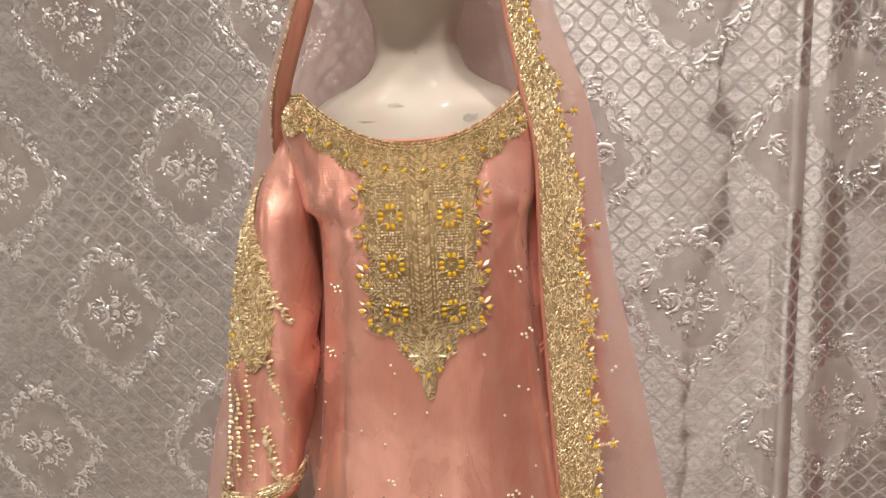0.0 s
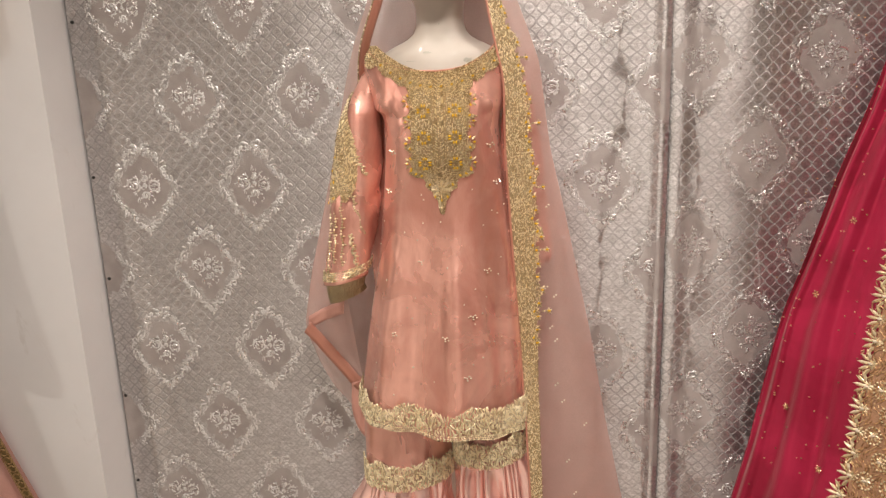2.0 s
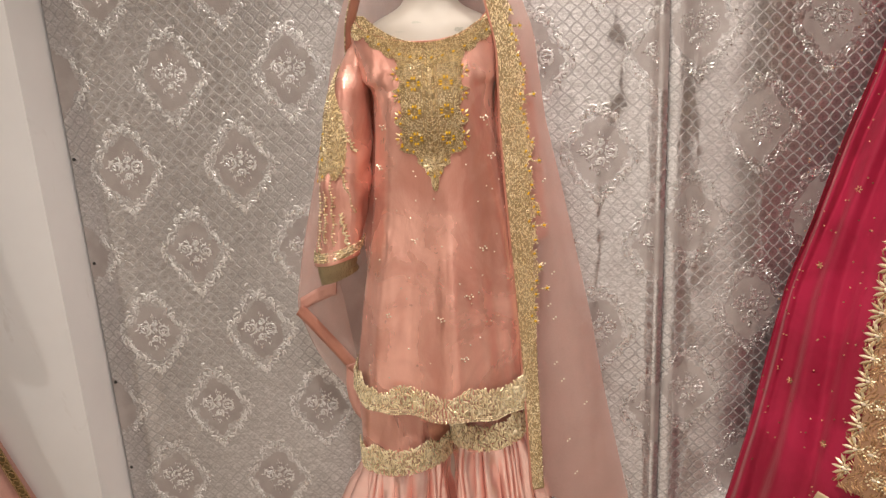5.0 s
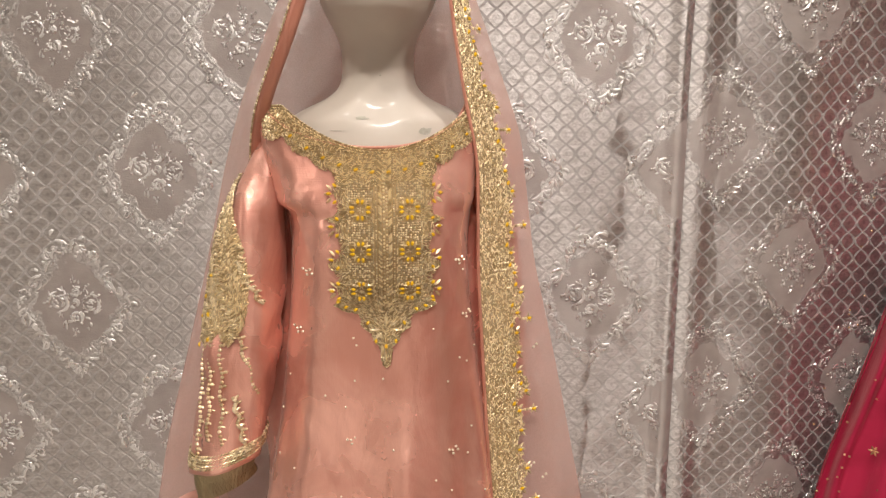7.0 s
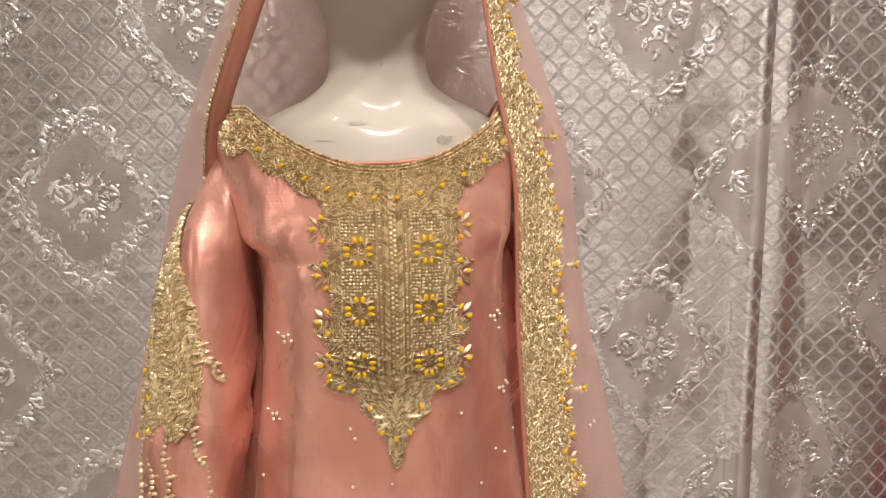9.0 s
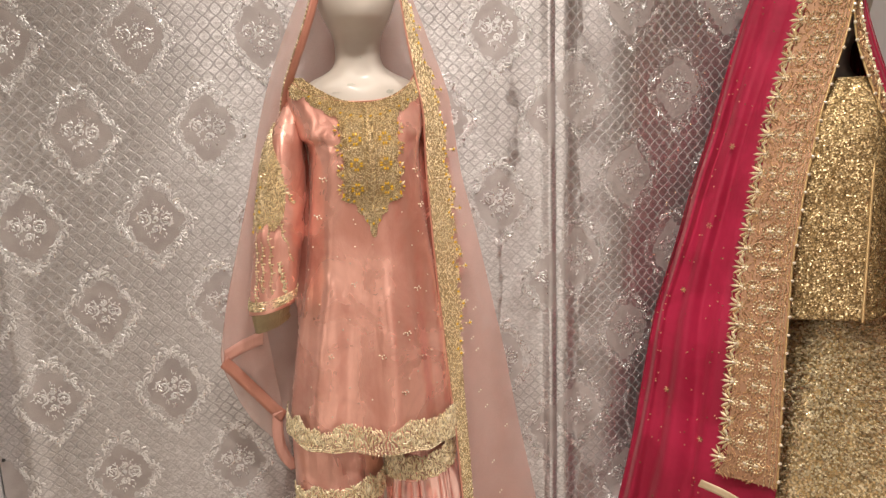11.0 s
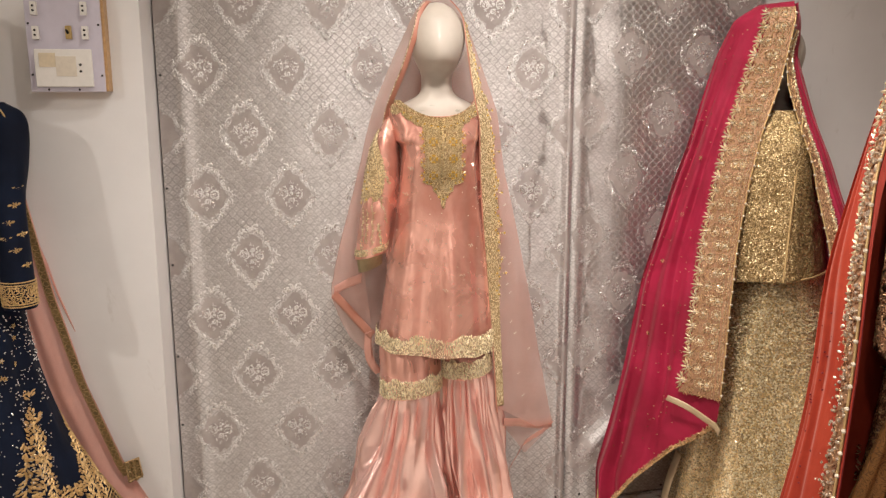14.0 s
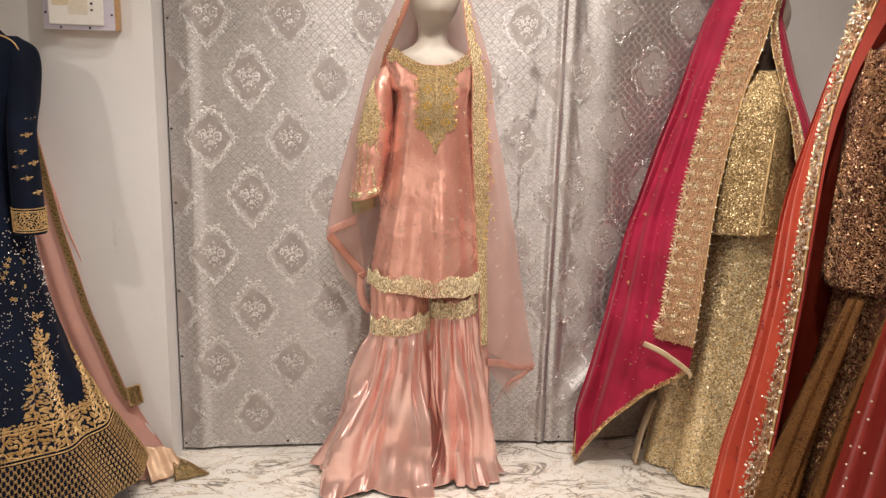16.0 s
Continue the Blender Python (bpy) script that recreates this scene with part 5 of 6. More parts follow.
def ribbon(name, points, width, material, parent, label="", across=(0, 0, 1), count=60, twist=0.0):
    """A flat strip along a curve."""
    p = spline(points, count)
    a = np.array(across, float)
    w = np.linspace(-0.5, 0.5, 4)
    tilt = np.linspace(0, twist, count)
    off = a[None, :] * np.cos(tilt)[:, None] + np.array([0, 1.0, 0])[None, :] * np.sin(tilt)[:, None]
    pts = p[:, None] + off[:, None] * (w * width)[None, :, None]
    pts[:, :, 1] += 0.0015 * np.sin(np.arange(count) * 0.45)[:, None]
    return thick(part(name, grid(name, pts), material, parent, label), 0.0012)


# satin hems at the scarf's two hanging ends
ribbon("satin_hem", [(-0.335, 0.985, 0.945), (-0.38, 1.0, 0.925), (-0.432, 1.005, 0.897)], 0.035, PEACH_EDGE, scarf, "peach satin hem ribbon", (0.1, 0, 1), 30)
ribbon("satin_hem", [(-0.434, 1.0, 0.888), (-0.39, 0.998, 0.838), (-0.335, 0.99, 0.772), (-0.30, 0.985, 0.735)], 0.032, PEACH_DEEP, scarf, "peach satin hem ribbon", (0.55, 0, 0.8), 30)
ribbon("satin_hem", [(-0.315, 0.985, 0.75), (-0.318, 0.985, 0.69), (-0.308, 0.98, 0.64), (-0.28, 0.975, 0.60)], 0.03, PEACH_EDGE, scarf, "peach satin hem ribbon", (0.9, 0, 0.3), 30)
ribbon("satin_hem", [(0.15, 0.86, 0.435), (0.20, 0.88, 0.425), (0.26, 0.90, 0.405), (0.31, 0.925, 0.392), (0.348, 0.945, 0.385)], 0.03, PEACH_EDGE, scarf, "peach satin hem ribbon", (0, 0, 1))
ribbon("satin_hem", [(0.348, 0.945, 0.382), (0.30, 0.95, 0.345), (0.25, 0.955, 0.31), (0.215, 0.955, 0.25), (0.185, 0.955, 0.20)], 0.034, PEACH_EDGE, scarf, "peach satin hem ribbon", (0.5, 0, 0.85))
scatter = Sewn(lambda u, z: right_edge(z, u))
for z, u in ((1.02, 0.07), (1.0, 0.09), (0.93, 0.075), (0.90, 0.085), (0.8, 0.08), (0.76, 0.095), (0.62, 0.1), (0.54, 0.115), (0.70, 0.15), (1.2, 0.09)):
    scatter.lay("bead", np.array([u, u + 0.006]), np.array([z, z + 0.004]), 0, 0.005, 0.005, 0.003)
scatter.made("net_dots", PEARL, scarf)

# flakes of paint gone from the dummy's chest
for x, z, w, h, seed in ((-0.014, 1.518, 0.030, 0.016, 1), (-0.098, 1.535, 0.030, 0.007, 2), (-0.13, 1.518, 0.030, 0.002, 3), (-0.158, 1.513, 0.012, 0.003, 4), (-0.072, 1.592, 0.004, 0.004, 5)):
    r = np.random.RandomState(seed)
    n = 11
    a = np.linspace(0, 2 * math.pi, n, endpoint=False)
    rad = r.uniform(0.4, 1.0, n)
    pts = [(x + w / 2 * rad[i] * math.cos(a[i]), 0, z + h / 2 * rad[i] * math.sin(a[i])) for i in range(n)]
    ob = part("paint_chip", from_lists("paint_chip", pts, [tuple(range(n))], False), CHIPPED)
    tagged(ob, "grey patch of flaked paint on the chest", "paint chip", "paint chips")
    mod = ob.modifiers.new("lie", "SHRINKWRAP")
    mod.target, mod.wrap_method, mod.use_project_y, mod.use_positive_direction, mod.use_negative_direction, mod.offset = bpy.data.objects["mannequin"], "PROJECT", True, True, False, 0.0006
    mod.use_project_x = mod.use_project_z = False
    ob.location = (0, 0.5, 0)

# ---- the gold outfit under a crimson scarf ----
RED_AT, RED_TURN = (1.12, 0.86, 0.0), -39.0
mannequin("mannequin", (1.14, 0.965, -0.045), RED_TURN, "glossy ivory mannequin hidden under the crimson scarf", "mannequins")


def robe(name, table, parent, material, z_top, z_low, label="", cx=0.0, cy=0.0, folds=0.0, lobes=9, seed=1, rows=90, cols=200, lean=0.0, power=0.9):
    """A closed garment: height, half left, half right, front, back."""
    r = np.random.RandomState(seed)
    t = np.linspace(0, 2 * math.pi, cols, endpoint=False)[None, :]
    v = np.linspace(0, 1, rows)[:, None]
    z = z_top + (z_low - z_top) * v + lean * np.sin(t) * v
    l, rr, f, b = lookup(table, z, 0.03)
    s, c = np.sin(t), np.cos(t)
    p1, p2 = r.uniform(0, 6.28, 2)
    rip = folds * v * (np.sin(lobes * t + p1 + 0.8 * np.sin(2 * t)) + 0.6 * np.sin((lobes + 5) * t + p2 + v)) + 0.003 * wave(s * 0.2, c * 0.2, z, 30, seed)
    x = cx + (np.where(s < 0, l, rr) + rip) * np.sign(s) * np.abs(s) ** power
    y = cy - (np.where(c > 0, f, b) + rip) * np.sign(c) * np.abs(c) ** power
    pts = np.stack(np.broadcast_arrays(x, y, z), -1)
    return thick(part(name, grid(name, pts, True), material, parent, label), 0.002), pts


gold_suit = thing("gold_dress", RED_AT, "gold sequinned blouse over a matching long skirt", "dress", "bridal dresses", turn=RED_TURN)
robe("skirt", [(1.05, 0.10, 0.13, 0.16, 0.1), (0.8, 0.17, 0.18, 0.2, 0.12), (0.4, 0.27, 0.26, 0.27, 0.16), (0.0, 0.34, 0.34, 0.315, 0.2)], gold_suit, GOLD_SEQUIN, 1.04, 0.006, "heavy gold sequinned skirt", 0.015, 0.05, 0.016, 8, 3)
robe("blouse", [(1.53, 0.10, 0.03, 0.065, 0.05), (1.49, 0.15, 0.055, 0.098, 0.065), (1.44, 0.175, 0.085, 0.125, 0.075), (1.39, 0.18, 0.098, 0.145, 0.08), (1.25, 0.19, 0.110, 0.17, 0.09), (1.08, 0.20, 0.132, 0.195, 0.1), (0.92, 0.215, 0.157, 0.22, 0.12)], gold_suit, GOLD_TISSUE, 1.515, 0.945, "boxy gold beaded blouse with a plain hem", 0.012, 0.03, 0.004, 5, 4, lean=0.028, power=0.7)
t = np.linspace(-1.3, 1.3, 50)
l, rr, f, b = lookup([(1.08, 0.16, 0.132, 0.19, 0.1), (0.92, 0.182, 0.159, 0.218, 0.12)], 0.945 + 0.028 * np.sin(t))
pts = np.stack([0.03 + np.where(t < 0, l, rr) * np.sign(np.sin(t)) * np.abs(np.sin(t)) ** 0.7, 0.05 - f * np.abs(np.cos(t)) ** 0.7 - 0.003, 0.949 + 0.028 * np.sin(t)], -1)
part("hem_band", pipe("hem_band", pts, 0.0035, 6, 90), GOLD_FLAT, gold_suit)
placket = [(0.068, -0.062 - 0.17 * k, 1.49 - 0.53 * k) for k in (0, 0.25, 0.5, 0.75, 1)]
part("front_seam", pipe("front_seam", placket, 0.004, 6, 40), GOLD_FLAT, gold_suit)
# a side slit shows the pale lining of the skirt
sl = spline([(-0.27, -0.13, 0.26), (-0.295, -0.18, 0.13), (-0.305, -0.215, 0.012)], 24)
pts = np.stack([sl + np.array([w * 0.03, -w * 0.03, 0]) for w in (0, 0.5, 1)], 1)
thick(part("lining", grid("lining", pts), CREAM_CLOTH, gold_suit, "pale cream lining at the skirt's slit"), 0.0015)

red_scarf = thing("scarf", RED_AT, "crimson chiffon scarf with a wide scalloped gold border", "scarf", "bridal scarves", turn=RED_TURN)
RL_IN = [(1.88, 0.0, 0.03), (1.823, 0.019, -0.02), (1.602, -0.013, -0.05), (1.451, -0.05, -0.09), (1.263, -0.075, -0.14), (1.072, -0.091, -0.18), (0.83, -0.09, -0.25), (0.576, -0.086, -0.325), (0.2, -0.12, -0.335), (0.0, -0.16, -0.335)]
RL_OUT = [(1.88, -0.10, 0.09), (1.867, -0.14, 0.07), (1.844, -0.19, 0.06), (1.708, -0.25, 0.05), (1.548, -0.289, 0.03), (1.384, -0.324, 0.0), (1.177, -0.372, -0.05), (0.923, -0.43, -0.1), (0.584, -0.462, -0.17), (0.322, -0.502, -0.22), (0.188, -0.525, -0.25), (0.0, -0.49, -0.31)]
R_BACK = [(1.88, -0.06, 0.11), (1.85, -0.05, 0.17), (1.75, -0.03, 0.19), (0.0, 0.0, 0.18)]
RR_OUT = [(1.88, 0.0, 0.09), (1.82, 0.02, 0.08), (1.678, 0.03, 0.05), (1.47, 0.10, 0.03), (1.303, 0.167, -0.01), (1.14, 0.232, -0.05), (0.9, 0.29, -0.06), (0.3, 0.36, -0.1)]
RR_IN = [(1.88, 0.01, 0.05), (1.80, 0.028, 0.0), (1.70, 0.0, -0.03), (1.602, 0.012, -0.04), (1.508, 0.046, -0.06), (1.342, 0.114, -0.09), (1.232, 0.141, -0.11), (1.073, 0.191, -0.15), (0.9, 0.22, -0.19), (0.3, 0.3, -0.3)]
chiffon, RED_PTS = hood("chiffon", red_scarf, RED_CHIFFON, RL_IN, RL_OUT, RR_OUT, RR_IN, R_BACK, 1.88, [(0, 0.47), (0.06, 0.33), (0.12, 0.12), (0.155, 0.03), (0.18, 0.012), (0.2, 0.04), (0.215, 0.20), (0.25, 0.25), (0.5, 0.5), (0.8, 0.62), (1.0, 0.55)], 420, 130, 0.016, 5, 150.0, 0.09, 0.017)
thick(chiffon, 0.001)


def strip_surface(inner, outer, depth=0.004, bow=0.2):
    """The cloth beside a scarf's front edge: u metres out from the edge, at height z."""
    def surface(u, z):
        ix, iy = lookup(inner, z, 0.025)
        ox, oy = lookup(outer, z, 0.025)
        d = np.stack([ox - ix, oy - iy - 0.02, 0 * ix], -1)
        d /= np.linalg.norm(d, axis=-1, keepdims=True)
        u = np.asarray(u, float)
        return np.stack([ix, iy - depth - bow * np.abs(u), np.broadcast_to(z, ix.shape)], -1) + d * u[..., None]
    return surface


def gold_border(surface, z0, z1, width, parent, ground, bead, flip, pitch, seed, scal=0.012, period=0.034, label="", crystals=2):
    """A scalloped border: ground ribbon, rows of coils, flower heads and an edging cord."""
    r = np.random.RandomState(seed)
    z, k = np.meshgrid(np.linspace(z0, z1, 160), np.linspace(0, 1, 8), indexing="ij")
    wid = np.broadcast_to(width(z), z.shape)
    base = part("border", grid("border", surface(k * wid, z)), ground, parent, label)
    s = Sewn(surface, flip)
    out = lambda zz: width(zz) + scal * np.abs(np.sin(zz * math.pi / period))
    fill(s, r, 0.006, 0.24, z0, z1, lambda u, zz: (u < out(zz)) & (r.rand(*u.shape) < 0.62), pitch, lambda u, zz: 1.57 + 0.9 * np.sin(zz * 120 + u * 50), (pitch * 1.5, pitch * 0.42, pitch * 0.4))
    proud = Sewn(surface, flip)
    spots = np.arange(z0 + 0.02, z1 - 0.01, period)
    pearls = []
    for i, zz in enumerate(spots):
        w, mid = float(width(np.array(zz))), zz + period / 2
        flower(proud, np.array([w - 0.002]), np.array([mid]), 0.0125, 7, 0.2)
        # each scallop is a spray of five leaves round a drop
        for k in range(-2, 3):
            a = 0.52 * k
            proud.lay("leaf", np.array([w - 0.004 + scal * (0.1 + 0.75 * math.cos(a))]), np.array([mid + 0.36 * period * math.sin(a) * 1.3]), a, 0.55 * period, 0.2 * period, 0.005)
        pearls.append((w, mid, 0.0))
        if crystals > 1:
            for col in ((0.36, 0.74) if i % 2 else (0.36, 0.56)):
                proud.lay("bead", w * col + 0.0165 * np.cos(np.linspace(0, 5.8, 14)), mid + 0.0165 * np.sin(np.linspace(0, 5.8, 14)), 0, 0.0050, 0.0050, 0.006)
                flower(proud, np.array([w * col]), np.array([mid]), 0.0125, 7, 0.5)
                pearls.append((w * col, mid, 0.0))
    zz = np.arange(z0, z1, 0.006)
    if crystals > 1:
        for u in (0.009, 0.016, 0.030):
            proud.lay("rice", u + 0 * zz, zz, 1.57, 0.0055, 0.0022, 0.003)
    ob = s.made("border_embroidery", bead, parent, "fine gold coils over the border")
    proud.made("flower_embroidery", GOLD_PALE, parent, "pale gold flower heads and scalloped leaf sprays")
    gems(surface, pearls, 0.0105, PEARL, ob, "pearl", flip, 0.003)
    c = np.linspace(z0, z1, 40)
    part("edge_cord", pipe("edge_cord", surface(0 * c - 0.001, c), 0.003, 6, 120), GOLD_FLAT, parent)
    hung = Sewn(surface, flip)
    zz = np.arange(z0 + 0.02, z1 - 0.02, 0.042)
    hung.lay("bead", 0 * zz - 0.006, zz, 0, 0.009, 0.009, 0.008)
    hung.made("pearl_edging", PEARL, parent, "pearls hung along the edge")
    return base


RED_GOLD = thread("rose_gold_thread", (0.40, 0.235, 0.115), (0.80, 0.57, 0.33), 0.3, 0.7)
ROSE_BASE = thread("rose_gold_ground", (0.34, 0.185, 0.105), (0.43, 0.25, 0.145), 0.5, 0.35)
gold_border(strip_surface(RL_IN, RL_OUT), 0.555, 1.86, lambda z: np.interp(z, [0.55, 0.6, 1.2, 1.6, 1.8, 1.87], [0.155, 0.126, 0.110, 0.112, 0.09, 0.07]), red_scarf, ROSE_BASE, RED_GOLD, -1.0, 0.0062, 41, 0.024, 0.046, "wide rose-gold border with scalloped beadwork")
gold_border(strip_surface(RR_IN, RR_OUT), 0.95, 1.78, lambda z: np.interp(z, [0.9, 1.6, 1.8], [0.05, 0.035, 0.02]), red_scarf, ROSE_BASE, RED_GOLD, 1.0, 0.006, 42, 0.006, 0.03, "rose-gold border ribbon", 1)

# gold piping round the hem, a pale turned-back corner, and scattered sequins
hemline_red = RED_PTS[-1, :92:2]
part("hem_piping", pipe("hem_piping", hemline_red[::3] + np.array([0, -0.004, 0]), 0.007, 7, 120), GOLD_FLAT, red_scarf, "fringed gold hem")
hem_sew = Sewn(lambda u, v: np.stack([np.interp(u, np.linspace(0, 1, len(hemline_red)), hemline_red[:, 0]), np.interp(u, np.linspace(0, 1, len(hemline_red)), hemline_red[:, 1]) - 0.010, np.interp(u, np.linspace(0, 1, len(hemline_red)), hemline_red[:, 2]) + v], -1), -1.0)
rr = np.random.RandomState(44)
u = rr.uniform(0, 1, 420)
hem_sew.lay("rice", u, rr.uniform(-0.006, 0.014, 420), rr.uniform(0, 6.3, 420), 0.011, 0.003, 0.004)
hem_sew.made("hem_fringe", RED_GOLD, red_scarf)
ribbon("turned_corner", [(-0.262, -0.335, 0.535), (-0.18, -0.345, 0.515), (-0.10, -0.35, 0.475), (-0.078, -0.352, 0.452)], 0.022, CREAM_CLOTH, red_scarf, "pale folded ribbon at the corner", (0.35, 0, 0.9), 24)
red_face = strip_surface(RL_IN, RL_OUT, 0.012, 0.05)
dots = Sewn(red_face, -1.0)
for _ in range(170):
    z = rr.uniform(0.25, 1.8)
    dots.lay("bead", np.array([rr.uniform(0.15, 0.38)]), np.array([z]), 0, 0.0042, 0.0042, 0.004)
for z, u in ((1.35, 0.2), (0.98, 0.27), (0.72, 0.3), (0.62, 0.2), (1.15, 0.22)):
    flower(dots, np.array([u]), np.array([z]), 0.009, 6)
dots.made("sequin_dots", RED_GOLD, red_scarf)
sk = Sewn(lambda u, z: np.stack([0.015 + u, 0.05 - np.interp(z, [0, 0.4, 0.8, 1.05], [0.315, 0.27, 0.2, 0.16]) * np.sqrt(np.clip(1 - (u / np.interp(z, [0, 0.4, 0.8, 1.05], [0.34, 0.265, 0.175, 0.115])) ** 2, 0.01, 1)) - 0.012, z], -1))
z = rr.uniform(0.01, 0.93, 5200)
sk.lay("gem", rr.uniform(-0.95, 0.95, 5200) * np.interp(z, [0, 0.4, 0.8, 1.05], [0.33, 0.255, 0.165, 0.1]), z, rr.uniform(0, 6.28, 5200), rr.uniform(0.005, 0.009, 5200), 0.0055, rr.uniform(0.006, 0.013, 5200))
sk.made("loose_sequin_work", GOLD_PALE, gold_suit, "loose gold sequins")

# ---- the copper outfit under a vermilion scarf ----
BROWN_AT, BROWN_TURN = (0.86, -0.38, 0.0), -62.0
mannequin("mannequin", (0.90, -0.36, 0), BROWN_TURN, "glossy ivory mannequin under the vermilion scarf", "mannequins")
copper_suit = thing("copper_dress", BROWN_AT, "copper and maroon beaded blouse with a draped skirt", "dress", "bridal dresses", turn=BROWN_TURN)
robe("skirt", [(1.12, 0.18, 0.15, 0.18, 0.1), (0.8, 0.19, 0.19, 0.25, 0.13), (0.4, 0.2, 0.26, 0.33, 0.18), (0.0, 0.22, 0.34, 0.4, 0.2)], copper_suit, COPPER_SATIN, 1.12, 0.006, "draped copper brocade skirt", 0.02, -0.02, 0.034, 11, 13, power=0.7)
robe("blouse", [(1.58, 0.10, 0.09, 0.08, 0.06), (1.54, 0.165, 0.15, 0.11, 0.08), (1.45, 0.19, 0.17, 0.15, 0.09), (1.3, 0.182, 0.16, 0.19, 0.1), (1.15, 0.175, 0.16, 0.21, 0.1), (1.05, 0.18, 0.17, 0.215, 0.1)], copper_suit, BROWN_BEADED, 1.575, 1.06, "stiff copper beaded blouse", 0.0, -0.03, 0.003, 5, 14, power=0.62)
BROWN_THREAD = thread("copper_thread", (0.15, 0.04, 0.02), (0.66, 0.42, 0.24), 0.3, 0.75)


def blouse_front(u, z):
    f = np.interp(z, [1.05, 1.15, 1.3, 1.45, 1.54], [0.215, 0.21, 0.19, 0.15, 0.11])
    s = np.clip(np.abs(u) / 0.178, 0, 0.995) ** (1 / 0.62)
    return np.stack([u, -0.03 - (f + 0.004) * (1 - s * s) ** 0.31, z], -1)


beadwork = Sewn(blouse_front)
rb = np.random.RandomState(51)
fill(beadwork, rb, -0.17, 0.10, 1.07, 1.53, lambda u, z: np.sin(u * 130 + np.sin(z * 60)) * np.sin(z * 110) > -0.6, 0.0042, lambda u, z: 3 * np.sin(u * 90 + 2 * np.sin(z * 70)) + 3 * np.cos(z * 80), (0.0068, 0.0021, 0.0026))
for _ in range(60):
    flower(beadwork, np.array([rb.uniform(-0.16, 0.1)]), np.array([rb.uniform(1.08, 1.5)]), rb.uniform(0.008, 0.016), 6, rb.rand())
beadwork.made("beadwork", BROWN_THREAD, copper_suit, "copper coils and silver flower heads")
gather = Sewn(lambda u, z: np.stack([u, -0.02 - np.interp(z, [0, 0.4, 0.8, 1.12], [0.38, 0.32, 0.24, 0.18]) * (1 - np.clip(np.abs(u - 0.02) / np.interp(z, [0, 0.4, 0.8, 1.12], [0.29, 0.23, 0.18, 0.15]), 0, 0.97) ** 2.6) ** 0.45 - 0.014, z], -1))
stripe = lambda u, z: (np.sin((u * 0.9 + z * 0.16) * 70) > 0.1) & (np.sin(u * 300 + z * 40) * np.sin(z * 160) > -0.5)
fill(gather, rb, -0.2, 0.22, 0.12, 1.05, stripe, 0.0055, lambda u, z: 1.3 + 1.6 * np.sin(z * 90 + u * 60), (0.0085, 0.0027, 0.0034))
gather.made("skirt_beadwork", BROWN_THREAD, copper_suit, "slanting bands of copper beadwork")
def gold_fold(points, radius, name, label):
    """A heavy hanging fold of figured silk."""
    p = spline(points, 60)
    t = np.linspace(0, 2 * math.pi, 40, endpoint=False)
    rad = np.interp(np.linspace(0, 1, 60), np.linspace(0, 1, len(radius)), radius)[:, None] * (1 + 0.26 * np.sin(3 * t + 3 * p[:, 2:3]) + 0.14 * np.sin(5 * t - 5 * p[:, 2:3]) + 0.05 * np.sin(11 * t + 9 * p[:, 2:3]))
    pts = np.stack([p[:, :1] + rad * np.sin(t), p[:, 1:2] - 0.55 * rad * np.cos(t), np.broadcast_to(p[:, 2:3], rad.shape)], -1)
    return part(name, grid(name, pts, True), FIGURED_SILK, copper_suit, label)


n = Nodes("figured_copper_silk")
curl = n.noise(24, 2, 0.5, None, 2.4)
lines = n.step(n.math("ABSOLUTE", n.math("SINE", n.math("MULTIPLY", curl, 26.0))), 0.25, 0.6)
tone = n.mix(n.noise(14, 3), (0.15, 0.065, 0.022), (0.36, 0.18, 0.06))
FIGURED_SILK = n.done(n.mix(lines, (0.12, 0.05, 0.02), tone), 0.3, 0.75, n.bump(lines, 0.35, 0.002))
gold_fold([(-0.05, -0.25, 1.05), (-0.095, -0.30, 0.8), (-0.125, -0.355, 0.55), (-0.138, -0.40, 0.25), (-0.145, -0.43, 0.012)], [0.014, 0.030, 0.044, 0.058, 0.072], "front_fold", "hanging fold of figured copper silk")
gold_fold([(0.02, -0.24, 1.04), (-0.01, -0.30, 0.8), (-0.035, -0.355, 0.5), (-0.05, -0.41, 0.2), (-0.055, -0.43, 0.012)], [0.012, 0.020, 0.030, 0.040, 0.046], "front_fold", "hanging fold of figured copper silk")
flap = thing("net_scarf", BROWN_AT, "sheer red net panel hanging over the copper skirt", "scarf", "bridal scarves", turn=BROWN_TURN)
u, z = np.meshgrid(np.linspace(0, 1, 40), np.linspace(0, 1, 60))
fx = 0.03 * (1 - z) - 0.06 * z + u * (0.14 + 0.12 * z)
fy = -0.285 - 0.17 * z + 0.010 * np.sin(u * 26)
part("net", grid("net", np.stack([fx, fy, 1.06 - 1.0 * z], -1)), RED_NET, flap)
nd = Sewn(lambda a, b: np.stack([a, -0.30 - 0.17 * (1.06 - b), b], -1))
nd.lay("bead", rb.uniform(0.02, 0.24, 150), rb.uniform(0.02, 1.0, 150), 0, 0.005, 0.005, 0.004)
nd.made("sequin_dots", PEARL, flap)
orange_scarf = thing("scarf", BROWN_AT, "vermilion chiffon scarf with a knobbly beaded border", "scarf", "bridal scarves", turn=BROWN_TURN)
